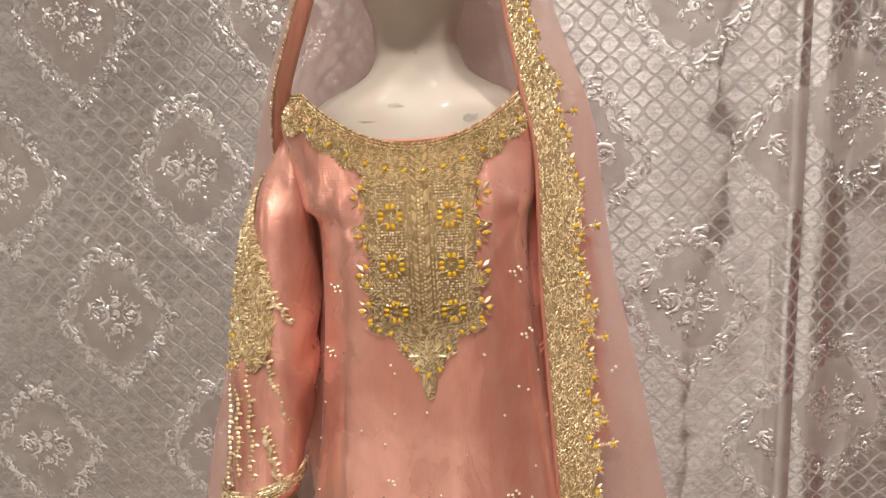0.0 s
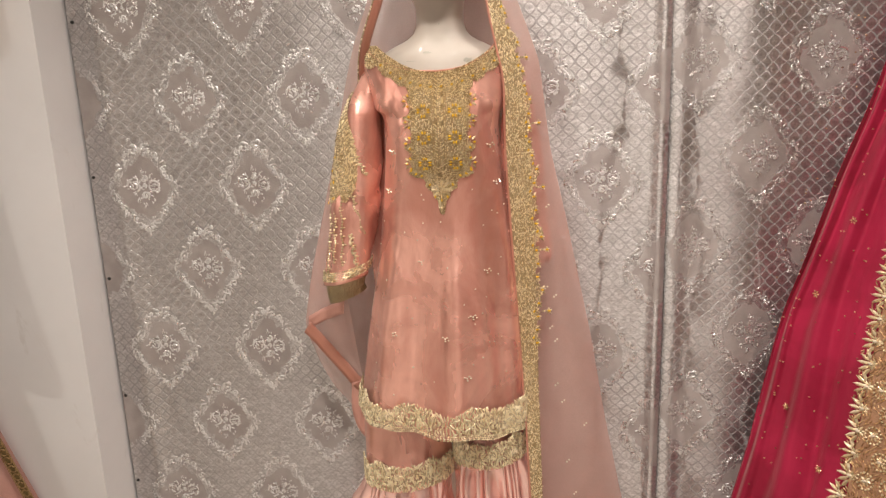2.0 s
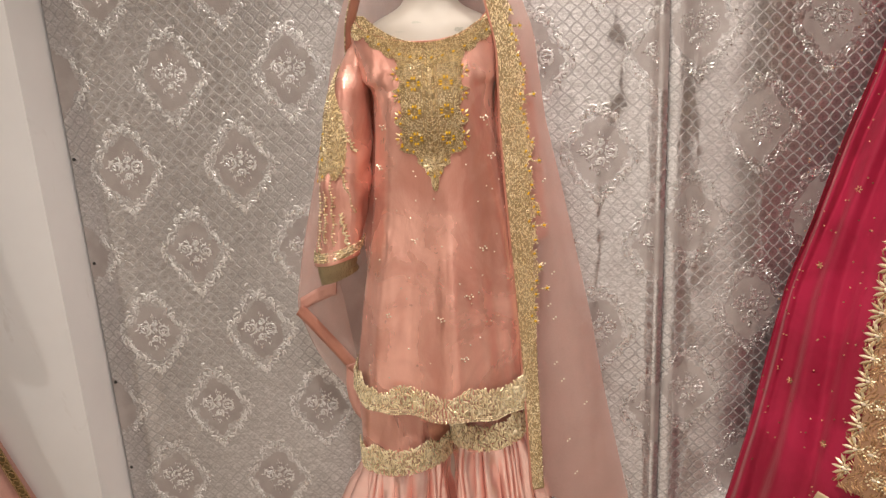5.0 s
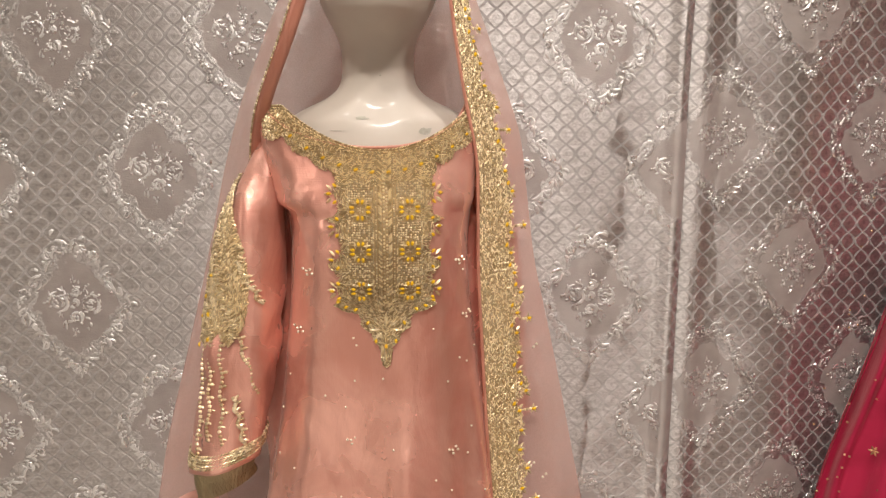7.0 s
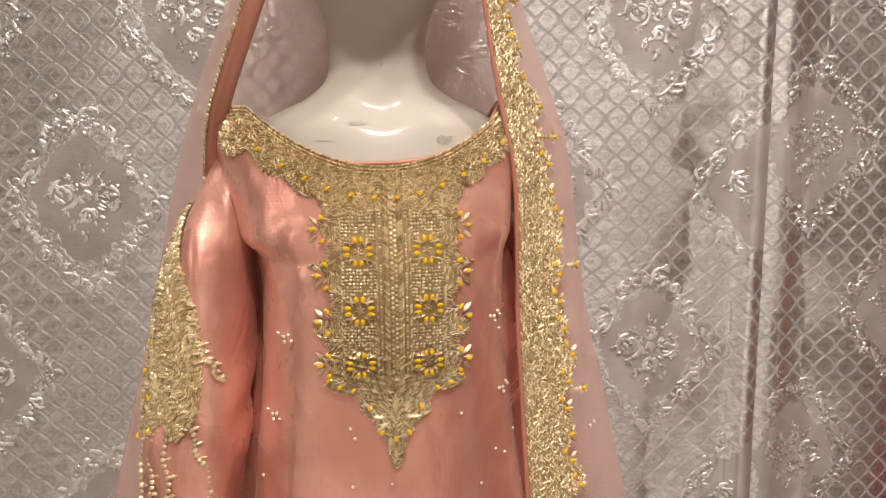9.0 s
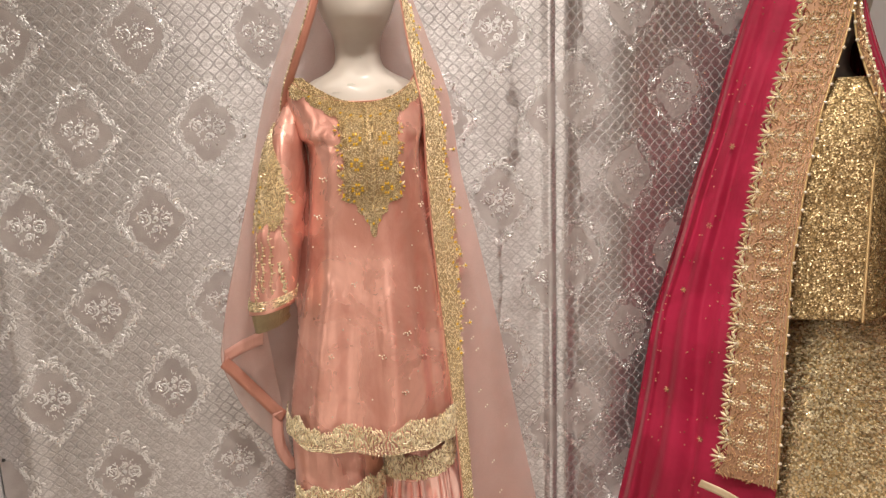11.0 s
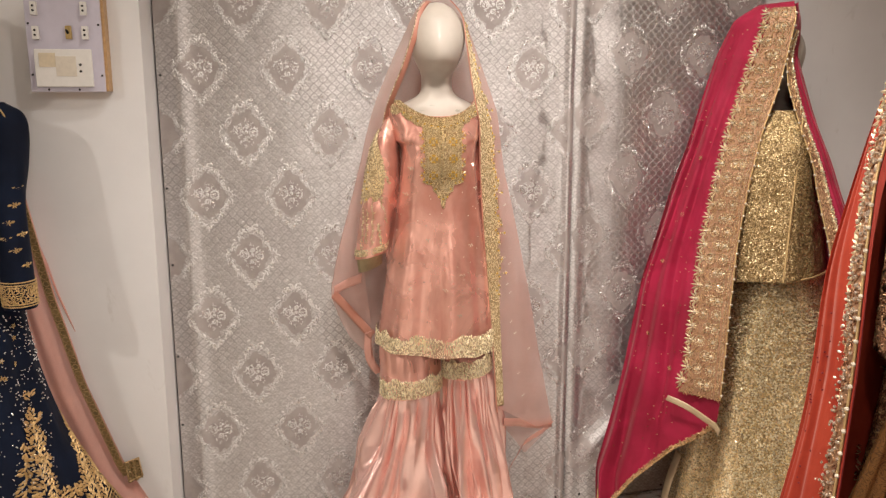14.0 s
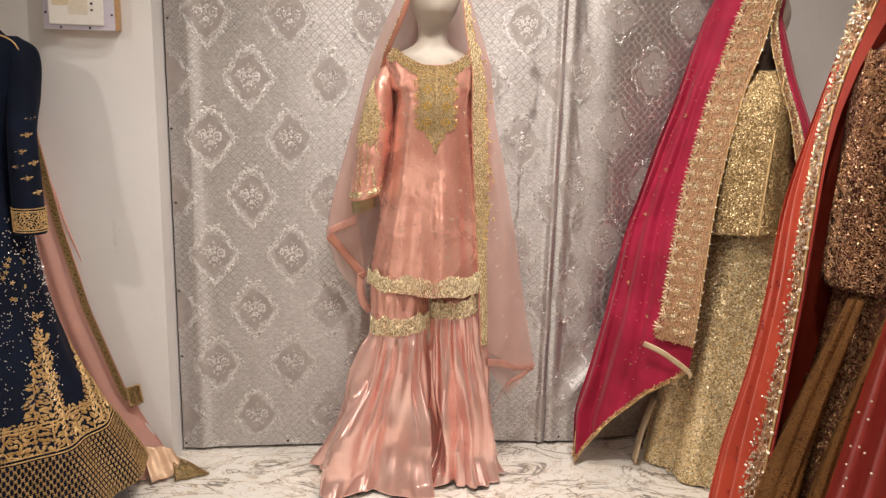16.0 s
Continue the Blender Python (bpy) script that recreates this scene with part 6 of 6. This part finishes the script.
OL_IN = [(1.90, -0.05, -0.05), (1.75, -0.135, -0.07), (1.596, -0.178, -0.09), (1.505, -0.192, -0.12), (1.392, -0.195, -0.16), (1.256, -0.176, -0.21), (1.037, -0.155, -0.26), (0.885, -0.149, -0.29), (0.756, -0.142, -0.32), (0.613, -0.137, -0.35), (0.2, -0.14, -0.42), (0.0, -0.14, -0.44)]
OL_OUT = [(1.90, -0.07, -0.02), (1.80, -0.16, -0.03), (1.637, -0.212, -0.05), (1.461, -0.240, -0.08), (1.338, -0.254, -0.1), (1.201, -0.263, -0.13), (1.024, -0.264, -0.16), (0.824, -0.274, -0.2), (0.661, -0.278, -0.24), (0.512, -0.278, -0.27), (0.2, -0.28, -0.34), (0.0, -0.28, -0.36)]
O_BACK = [(1.90, 0.0, 0.08), (1.8, 0.0, 0.14), (0.0, 0.0, 0.16)]
OR_OUT = [(1.90, 0.06, 0.0), (1.8, 0.12, 0.0), (1.5, 0.24, 0.0), (0.0, 0.4, 0.0)]
OR_IN = [(1.90, 0.05, -0.05), (1.8, 0.1, -0.06), (1.5, 0.19, -0.1), (0.0, 0.36, -0.2)]
veil, OR_PTS = hood("chiffon", orange_scarf, ORANGE_CHIFFON, OL_IN, OL_OUT, OR_OUT, OR_IN, O_BACK, 1.90, [(0, 0.05), (0.2, 0.03), (0.3, 0.2), (0.5, 0.5), (1.0, 0.5)], 240, 100, 0.008, 9, 60.0, 0.0, 0.010)
thick(veil, 0.001)
orange_face = strip_surface(OL_IN, OL_OUT, 0.004, 0.12)
gold_border(orange_face, 0.06, 1.80, lambda z: np.interp(z, [0.0, 0.6, 1.1, 1.4, 1.8], [0.07, 0.06, 0.042, 0.038, 0.036]), orange_scarf, ROSE_BASE, BROWN_THREAD, -1.0, 0.0075, 61, 0.012, 0.05, "thick copper beadwork border", 1)
knobs = Sewn(orange_face, -1.0)
z = rb.uniform(0.06, 1.8, 620)
knobs.lay("bead", rb.uniform(0.0, 1.0, 620) * np.interp(z, [0, 0.6, 1.1, 1.8], [0.08, 0.07, 0.05, 0.042]), z, 0, 0.008, 0.008, 0.006)
knobs.made("crystal_work", thread("champagne_crystal", (0.5, 0.36, 0.24), (0.86, 0.76, 0.64), 0.12, 0.7), orange_scarf)
dots = Sewn(orange_face, -1.0)
z = rb.uniform(0.1, 1.15, 130)
dots.lay("bead", rb.uniform(0.05, 0.125, 130), z, 0, 0.0045, 0.0045, 0.004)
dots.made("sequin_dots", DARK_RED, orange_scarf, "small dark sequins")
lin = strip_surface(OL_IN, [(z, x + 0.3, y + 0.1) for z, x, y in OL_IN], 0.0, 0.0)
z, k = np.meshgrid(np.linspace(0.05, 1.75, 60), np.linspace(0, 1, 5), indexing="ij")
k2 = np.interp(z, [1.1, 1.3, 1.5, 1.75], [0.003, 0.006, 0.02, 0.05])
part("inner_net", grid("inner_net", lin(0.008 + k * k2, z) + np.array([0, -0.012, 0])), sheer("vermilion_net", (0.56, 0.05, 0.022), 0.85), orange_scarf, "loose vermilion net inside the border")
part("inner_fold", grid("inner_fold", lin(k * 0.008, z)), DARK_RED, orange_scarf, "dark maroon inner fold")

# ---- the navy gown ----
BLUE_AT, BLUE_TURN = (-1.56, 0.78, 0.0), 12.0
mannequin("mannequin", (-1.545, 0.80, 0), BLUE_TURN, "glossy ivory mannequin in the navy gown", "mannequins")
gown = thing("navy_gown", BLUE_AT, "navy velvet gown with gold floral work on its flared skirt", "dress", "bridal dresses", turn=BLUE_TURN)
GOWN = [(1.575, 0.10, 0.10, 0.06, 0.06), (1.55, 0.16, 0.165, 0.075, 0.07), (1.50, 0.18, 0.19, 0.095, 0.08), (1.40, 0.16, 0.165, 0.12, 0.09), (1.2, 0.14, 0.145, 0.11, 0.08), (1.0, 0.16, 0.17, 0.125, 0.09), (0.742, 0.21, 0.205, 0.18, 0.1), (0.524, 0.27, 0.262, 0.25, 0.12), (0.345, 0.36, 0.345, 0.32, 0.14), (0.12, 0.49, 0.475, 0.42, 0.15), (0.08, 0.50, 0.485, 0.43, 0.15)]
robe("body", GOWN, gown, NAVY, 1.565, 0.095, "navy velvet bodice and flared skirt", 0.0, -0.01, 0.010, 9, 71)
g = [(0.155, 0.0, 1.545, 0.03, 0.03), (0.185, 0.0, 1.50, 0.052, 0.055), (0.188, -0.02, 1.38, 0.05, 0.055), (0.182, -0.05, 1.25, 0.042, 0.05), (0.186, -0.08, 1.10, 0.042, 0.048), (0.192, -0.095, 0.945, 0.045, 0.048)]


def plain_sleeve(rows, material, parent):
    p = spline([r[:3] for r in rows], 60)
    w = spline([(r[3], r[4], 0) for r in rows], 60)
    t = np.linspace(0, 2 * math.pi, 40, endpoint=False)
    k = 1 + 0.04 * np.sin(4 * t[None] + 18 * p[:, 2:3])
    pts = np.stack(np.broadcast_arrays(p[:, :1] + w[:, :1] * np.sin(t)[None] * k, p[:, 1:2] - w[:, 1:2] * np.cos(t)[None] * k, p[:, 2:3]), -1)
    return thick(part("sleeve", grid("sleeve", pts, True), material, parent), 0.0015)


plain_sleeve(g, NAVY, gown)
plain_sleeve([(-x, *rest) for x, *rest in g], NAVY, gown)


def blue_sleeve(u, z):
    t = u / 0.045
    cx, cy = np.interp(z, [0.945, 1.1, 1.25, 1.38], [0.192, 0.186, 0.182, 0.188]), np.interp(z, [0.945, 1.1, 1.25, 1.38], [-0.095, -0.08, -0.05, -0.02])
    return np.stack([cx + 0.047 * np.sin(t), cy - 0.051 * np.cos(t), z], -1)


cuff = Sewn(blue_sleeve)
rc = np.random.RandomState(72)
for zc in (0.955, 0.962, 1.018, 1.026):
    u = np.arange(-0.1, 0.1, 0.005)
    cuff.lay("rice", u, zc, 0.2, 0.007, 0.004, 0.003)
fill(cuff, rc, -0.1, 0.1, 0.965, 1.018, lambda u, z: np.ones_like(u, bool), 0.006, lambda u, z: 6 * np.sin(u * 110) + 3 * np.cos(z * 110), (0.010, 0.0035, 0.003))
for u, z in ((0.02, 1.25), (0.0, 1.20), (0.035, 1.165), (-0.01, 1.155), (0.012, 1.12), (0.04, 1.075), (0.03, 1.30)):
    flower(cuff, np.array([u]), np.array([z]), 0.010, 6, u * 50)
    cuff.lay("leaf", np.array([u - 0.012, u + 0.012]), np.array([z, z + 0.003]), 0.3, 0.013, 0.008, 0.003)
cuff.made("cuff_embroidery", GOLD_FLAT, gown, "gold cuff band and sprigs")


def gown_front(u, z):
    """By arc from the middle of the front."""
    l, r, f, b = lookup(GOWN, z, 0.03)
    a = np.where(u < 0, l, r)
    t = u / (0.5 * (a + f))
    s, c = np.sin(t), np.cos(t)
    t0 = t
    v = (1.565 - z) / 1.47
    p1, p2 = np.random.RandomState(71).uniform(0, 6.28, 2)
    rip = 0.010 * v * (np.sin(9 * t0 + p1 + 0.8 * np.sin(2 * t0)) + 0.6 * np.sin(14 * t0 + p2 + v)) + 0.004
    return np.stack([(a + rip) * np.sign(s) * np.abs(s) ** 0.9, -0.01 - (np.where(c > 0, f, b) + rip) * np.sign(c) * np.abs(c) ** 0.9, np.broadcast_to(z, np.shape(s))], -1)


def plume(u, z):
    """Gold trees that rise from the hem band on the navy."""
    k = np.abs(((u + 0.125) / 0.23) % 1 - 0.5) * 2
    top = 0.38 + 0.34 * np.clip(1 - (k * 1.55) ** 2, 0, 1) * (0.85 + 0.15 * np.sin(z * 95)) + 0.02 * np.sin(z * 120)
    return z < top


work = Sewn(gown_front)
fill(work, rc, -0.25, 0.62, 0.30, 0.74, lambda u, z: plume(u, z) & (np.sin(u * 210) * np.sin(z * 190) > -0.55), 0.0085, lambda u, z: 1.57 + 1.4 * np.sin(u * 70), (0.017, 0.0085, 0.004), 0.5, "leaf")
for zc in (0.285, 0.295, 0.365, 0.375):
    u = np.arange(-0.3, 0.75, 0.008)
    work.lay("rice", u, zc, 0.15, 0.010, 0.005, 0.0035)
for _ in range(12):
    u, z = rc.uniform(0.08, 0.2), rc.uniform(0.7, 0.95)
    flower(work, np.array([u]), np.array([z]), 0.009, 5, rc.rand())
work.made("floral_embroidery", GOLD_FLAT, gown, "dull gold floral plumes above the hem")
trellis = Sewn(gown_front)
for i, zc in enumerate(np.arange(0.10, 0.282, 0.0125)):
    u = np.arange(-0.35, 0.80, 0.019) + (0.0095 if i % 2 else 0)
    trellis.lay("rice", u, zc, 0.75, 0.017, 0.005, 0.004)
    trellis.lay("rice", u, zc, -0.75, 0.017, 0.005, 0.004)
trellis.made("trellis_embroidery", LATTICE_GOLD, gown, "antique gold trellis on the deep hem")
spark = Sewn(gown_front)
spark.lay("bead", rc.uniform(-0.15, 0.3, 900), rc.uniform(0.42, 1.0, 900), 0, 0.0055, 0.0055, 0.0035)
spark.made("crystal_dots", CRYSTAL, gown, "tiny crystals scattered over the navy")
part("neck_piping", pipe("neck_piping", [(0.10 * math.sin(a), -0.01 - 0.062 * math.cos(a), 1.566) for a in np.linspace(0, 6.28, 30)], 0.005, 6, 90), GOLD_FLAT, gown)
part("shoulder_cord", pipe("shoulder_cord", [(0.12, -0.075, 1.555), (0.185, -0.055, 1.52), (0.215, -0.055, 1.40), (0.212, -0.075, 1.25)], 0.0025, 6, 60), GOLD_FLAT, gown)

blush = thing("scarf", BLUE_AT, "blush net scarf trailing to the floor with a gold chain border", "scarf", "bridal scarves", turn=BLUE_TURN)
EDGE = [(1.30, 0.19, 0.08), (1.246, 0.204, 0.08), (0.929, 0.256, 0.10), (0.623, 0.326, 0.10), (0.316, 0.425, 0.09), (0.15, 0.505, 0.08), (0.06, 0.555, 0.06), (0.012, 0.60, 0.02)]
z, k = np.meshgrid(np.linspace(0.012, 1.30, 90), np.linspace(0, 1, 50), indexing="ij")
ex, ey = lookup(EDGE, z, 0.02)
wid = np.interp(z, [0, 0.3, 1.3], [0.17, 0.22, 0.1])
part("net", grid("net", np.stack([ex - wid * (1 - k) + 0.06 * k * np.clip(0.5 - z, 0, 1) * 0, ey + 0.02 - 0.08 * (1 - k) + 0.012 * np.sin(k * 15 + z * 3), z], -1)), BLUSH_NET, blush)
part("net", grid("net", np.stack([ex - 0.01 + 0.10 * k * np.clip((1.1 - z) * 1.2, 0, 1) * np.clip((z - 0.3) * 2.5, 0, 1), ey + 0.055 + 0.01 * np.sin(k * 9 + z * 6), z], -1)), BLUSH_NET, blush)


def chain(u, z):
    x, y = lookup(EDGE, z, 0.02)
    return np.stack([x + u, y - 0.006 + 0 * u, z], -1)


links = Sewn(chain)
z = np.arange(0.30, 1.28, 0.024)
for k in range(7):
    a = 2 * math.pi * k / 7
    links.lay("rice", -0.012 + 0.008 * math.cos(a) + 0 * z, z + 0.009 * math.sin(a), a + 1.57, 0.008, 0.0035, 0.003)
zz = np.arange(0.28, 1.29, 0.007)
for u in (-0.023, -0.001):
    links.lay("rice", u + 0 * zz, zz, 1.57, 0.008, 0.003, 0.003)
links.made("chain_border", LATTICE_GOLD, blush, "gold chain-link border")
cz, ck = np.meshgrid(np.linspace(0.28, 1.29, 50), np.array([-0.023, -0.001]), indexing="ij")
part("border_ribbon", grid("border_ribbon", chain(ck, cz) + np.array([0, 0.003, 0])), plain("olive_ribbon", (0.26, 0.185, 0.08), 0.5, 0.35, 300, 0.45, 0.6), blush)
OLIVE = bpy.data.materials["olive_ribbon"]


def patch(points, name, material, label, seed):
    """A small crumpled corner of cloth between four corners."""
    a, b, c, d = (np.array(p, float) for p in points)
    u, v = np.meshgrid(np.linspace(0, 1, 16), np.linspace(0, 1, 16))
    p = (1 - u)[..., None] * ((1 - v)[..., None] * a + v[..., None] * d) + u[..., None] * ((1 - v)[..., None] * b + v[..., None] * c)
    p[..., 2] = np.maximum(p[..., 2] + 0.006 * wave(p[..., 0] * 3, p[..., 1] * 3, p[..., 2] * 3, 22, seed), 0.004)
    p[..., 1] += 0.005 * np.sin(u * 14 + seed)
    return thick(part(name, grid(name, p), material, blush, label), 0.0015)


patch([(0.425, 0.085, 0.325), (0.472, 0.09, 0.335), (0.482, 0.09, 0.265), (0.435, 0.085, 0.25)], "gold_corner", OLIVE, "olive-gold worked corner", 3)
patch([(0.47, 0.02, 0.12), (0.57, 0.05, 0.09), (0.62, 0.0, 0.012), (0.50, -0.05, 0.012)], "foil_end", GOLD_LEAF_CLOTH, "crumpled gold foil end on the floor", 5)
patch([(0.57, 0.05, 0.06), (0.63, 0.03, 0.03), (0.70, -0.03, 0.006), (0.58, -0.05, 0.006)], "olive_end", OLIVE, "olive-gold worked end on the floor", 6)


def corner_rings(points, name):
    """Rows of gold rings and edging coils on a corner of cloth."""
    p0, p1, p2, p3 = (np.array(p, float) for p in points)

    def surface(u, v):
        u, v = np.asarray(u, float)[..., None], np.asarray(v, float)[..., None]
        p = (1 - u) * ((1 - v) * p0 + v * p3) + u * ((1 - v) * p1 + v * p2)
        return p + np.array([0, -0.004, 0.006])

    sewn = Sewn(surface, -1.0)
    for cu in (0.18, 0.5, 0.82):
        for cv in (0.25, 0.7):
            a = np.linspace(0, 2 * math.pi, 11)[:-1]
            sewn.lay("rice", cu + 0.12 * np.cos(a), cv + 0.17 * np.sin(a), a + 1.57, 0.008, 0.003, 0.003)
            sewn.lay("bead", np.array([cu]), np.array([cv]), 0, 0.005, 0.005, 0.003)
    k = np.linspace(0.03, 0.97, 16)
    for u, v in ((k, 0 * k + 0.03), (k, 0 * k + 0.97), (0 * k + 0.03, k), (0 * k + 0.97, k)):
        sewn.lay("rice", u, v, 0.4, 0.007, 0.003, 0.003)
    sewn.made(name, LATTICE_GOLD, blush, "gold rings worked on the corner")


corner_rings([(0.425, 0.085, 0.325), (0.472, 0.09, 0.335), (0.482, 0.09, 0.265), (0.435, 0.085, 0.25)], "ring_embroidery")
corner_rings([(0.57, 0.05, 0.06), (0.63, 0.03, 0.03), (0.70, -0.03, 0.006), (0.58, -0.05, 0.006)], "ring_embroidery")
# a dark round foot of the stand shows under the gown
foot = thing("stand_base", (-1.18, 0.70, 0), "dark grey round metal stand foot", "mannequin stand")
bm = bmesh.new()
bmesh.ops.create_cone(bm, cap_ends=True, segments=40, radius1=0.08, radius2=0.07, depth=0.09, matrix=Matrix.Translation((0, 0, 0.046)))
bmesh.ops.bevel(bm, geom=[x for x in bm.edges], offset=0.006, segments=2, affect="EDGES")
part("drum", bm, plain("grey_metal", (0.10, 0.10, 0.105), 0.4, 0.6, 40, 0.2, 0.1), foot)

# ---- the switchboard on the white wall ----
board = thing("switchboard", (-1.228, 0.985, 1.715), "lavender switchboard with sockets on a wooden back box", "switchboard")
part("back_box", box("back_box", (-0.108, -0.045, -0.135), (0.116, -0.0005, 0.150), 0.003), TAN_WOOD, board, "varnished wooden back box")
part("face_plate", box("face_plate", (-0.112, -0.052, -0.137), (0.108, -0.044, 0.152), 0.002), LAVENDER, board, "lavender laminate face")


def socket(x, z, w, h, holes, parent):
    ob = part("socket", box("socket", (x - w / 2, -0.066, z - h / 2), (x + w / 2, -0.051, z + h / 2), 0.003), SOCKET_WHITE, parent, "white two-pin socket")
    for hx, hz in holes:
        bm = bmesh.new()
        bmesh.ops.create_cone(bm, cap_ends=True, segments=14, radius1=0.0035, radius2=0.0035, depth=0.003, matrix=Matrix.Translation((x + hx, -0.0662, z + hz)) @ Matrix.Rotation(math.pi / 2, 4, "X"))
        part("pin_hole", bm, DARK, ob)
    return ob


socket(-0.082, 0.040, 0.019, 0.040, [(0, 0.007), (0, -0.007)], board)
socket(0.062, 0.041, 0.019, 0.040, [(0, 0.007), (0, -0.007)], board)
socket(-0.082, 0.112, 0.019, 0.040, [(0, 0.007), (0, -0.007)], board)
socket(0.062, 0.113, 0.019, 0.040, [(0, 0.007), (0, -0.007)], board)
switch = part("switch", box("switch", (0.004, -0.062, 0.022), (0.022, -0.051, 0.062), 0.003), BRASS, board, "old brass toggle switch")
bm = bmesh.new()
bmesh.ops.create_cone(bm, cap_ends=True, segments=12, radius1=0.004, radius2=0.003, depth=0.016, matrix=Matrix.Translation((0.012, -0.068, 0.044)) @ Matrix.Rotation(1.1, 4, "X"))
part("toggle", bm, DARK, switch)
plate = part("outlet_plate", box("outlet_plate", (-0.092, -0.064, -0.122), (0.076, -0.051, -0.008), 0.004), SOCKET_WHITE, board, "wide white outlet plate, stained and taped")
part("tape", box("tape", (-0.078, -0.0658, -0.062), (-0.03, -0.0635, -0.02), 0.0008), YELLOWED, plate, "strip of yellowed tape")
part("tape", box("tape", (-0.03, -0.0655, -0.09), (0.03, -0.0636, -0.03), 0.0008), plain("masking_tape", (0.66, 0.60, 0.50), 0.5, 0, 60, 0.1, 0.1), plate, "torn piece of masking tape")
for z in (-0.055, -0.075):
    bm = bmesh.new()
    bmesh.ops.create_cone(bm, cap_ends=True, segments=14, radius1=0.004, radius2=0.004, depth=0.003, matrix=Matrix.Translation((0.042, -0.0645, z)) @ Matrix.Rotation(math.pi / 2, 4, "X"))
    part("pin_hole", bm, DARK, plate)
for x, z in ((-0.104, 0.068), (0.10, 0.066), (-0.104, -0.085), (0.10, -0.087), (-0.06, -0.13), (0.03, -0.13)):
    bm = bmesh.new()
    bmesh.ops.create_uvsphere(bm, u_segments=8, v_segments=5, radius=0.0035, matrix=Matrix.Translation((x, -0.0525, z)))
    part("screw", bm, DARK, board)
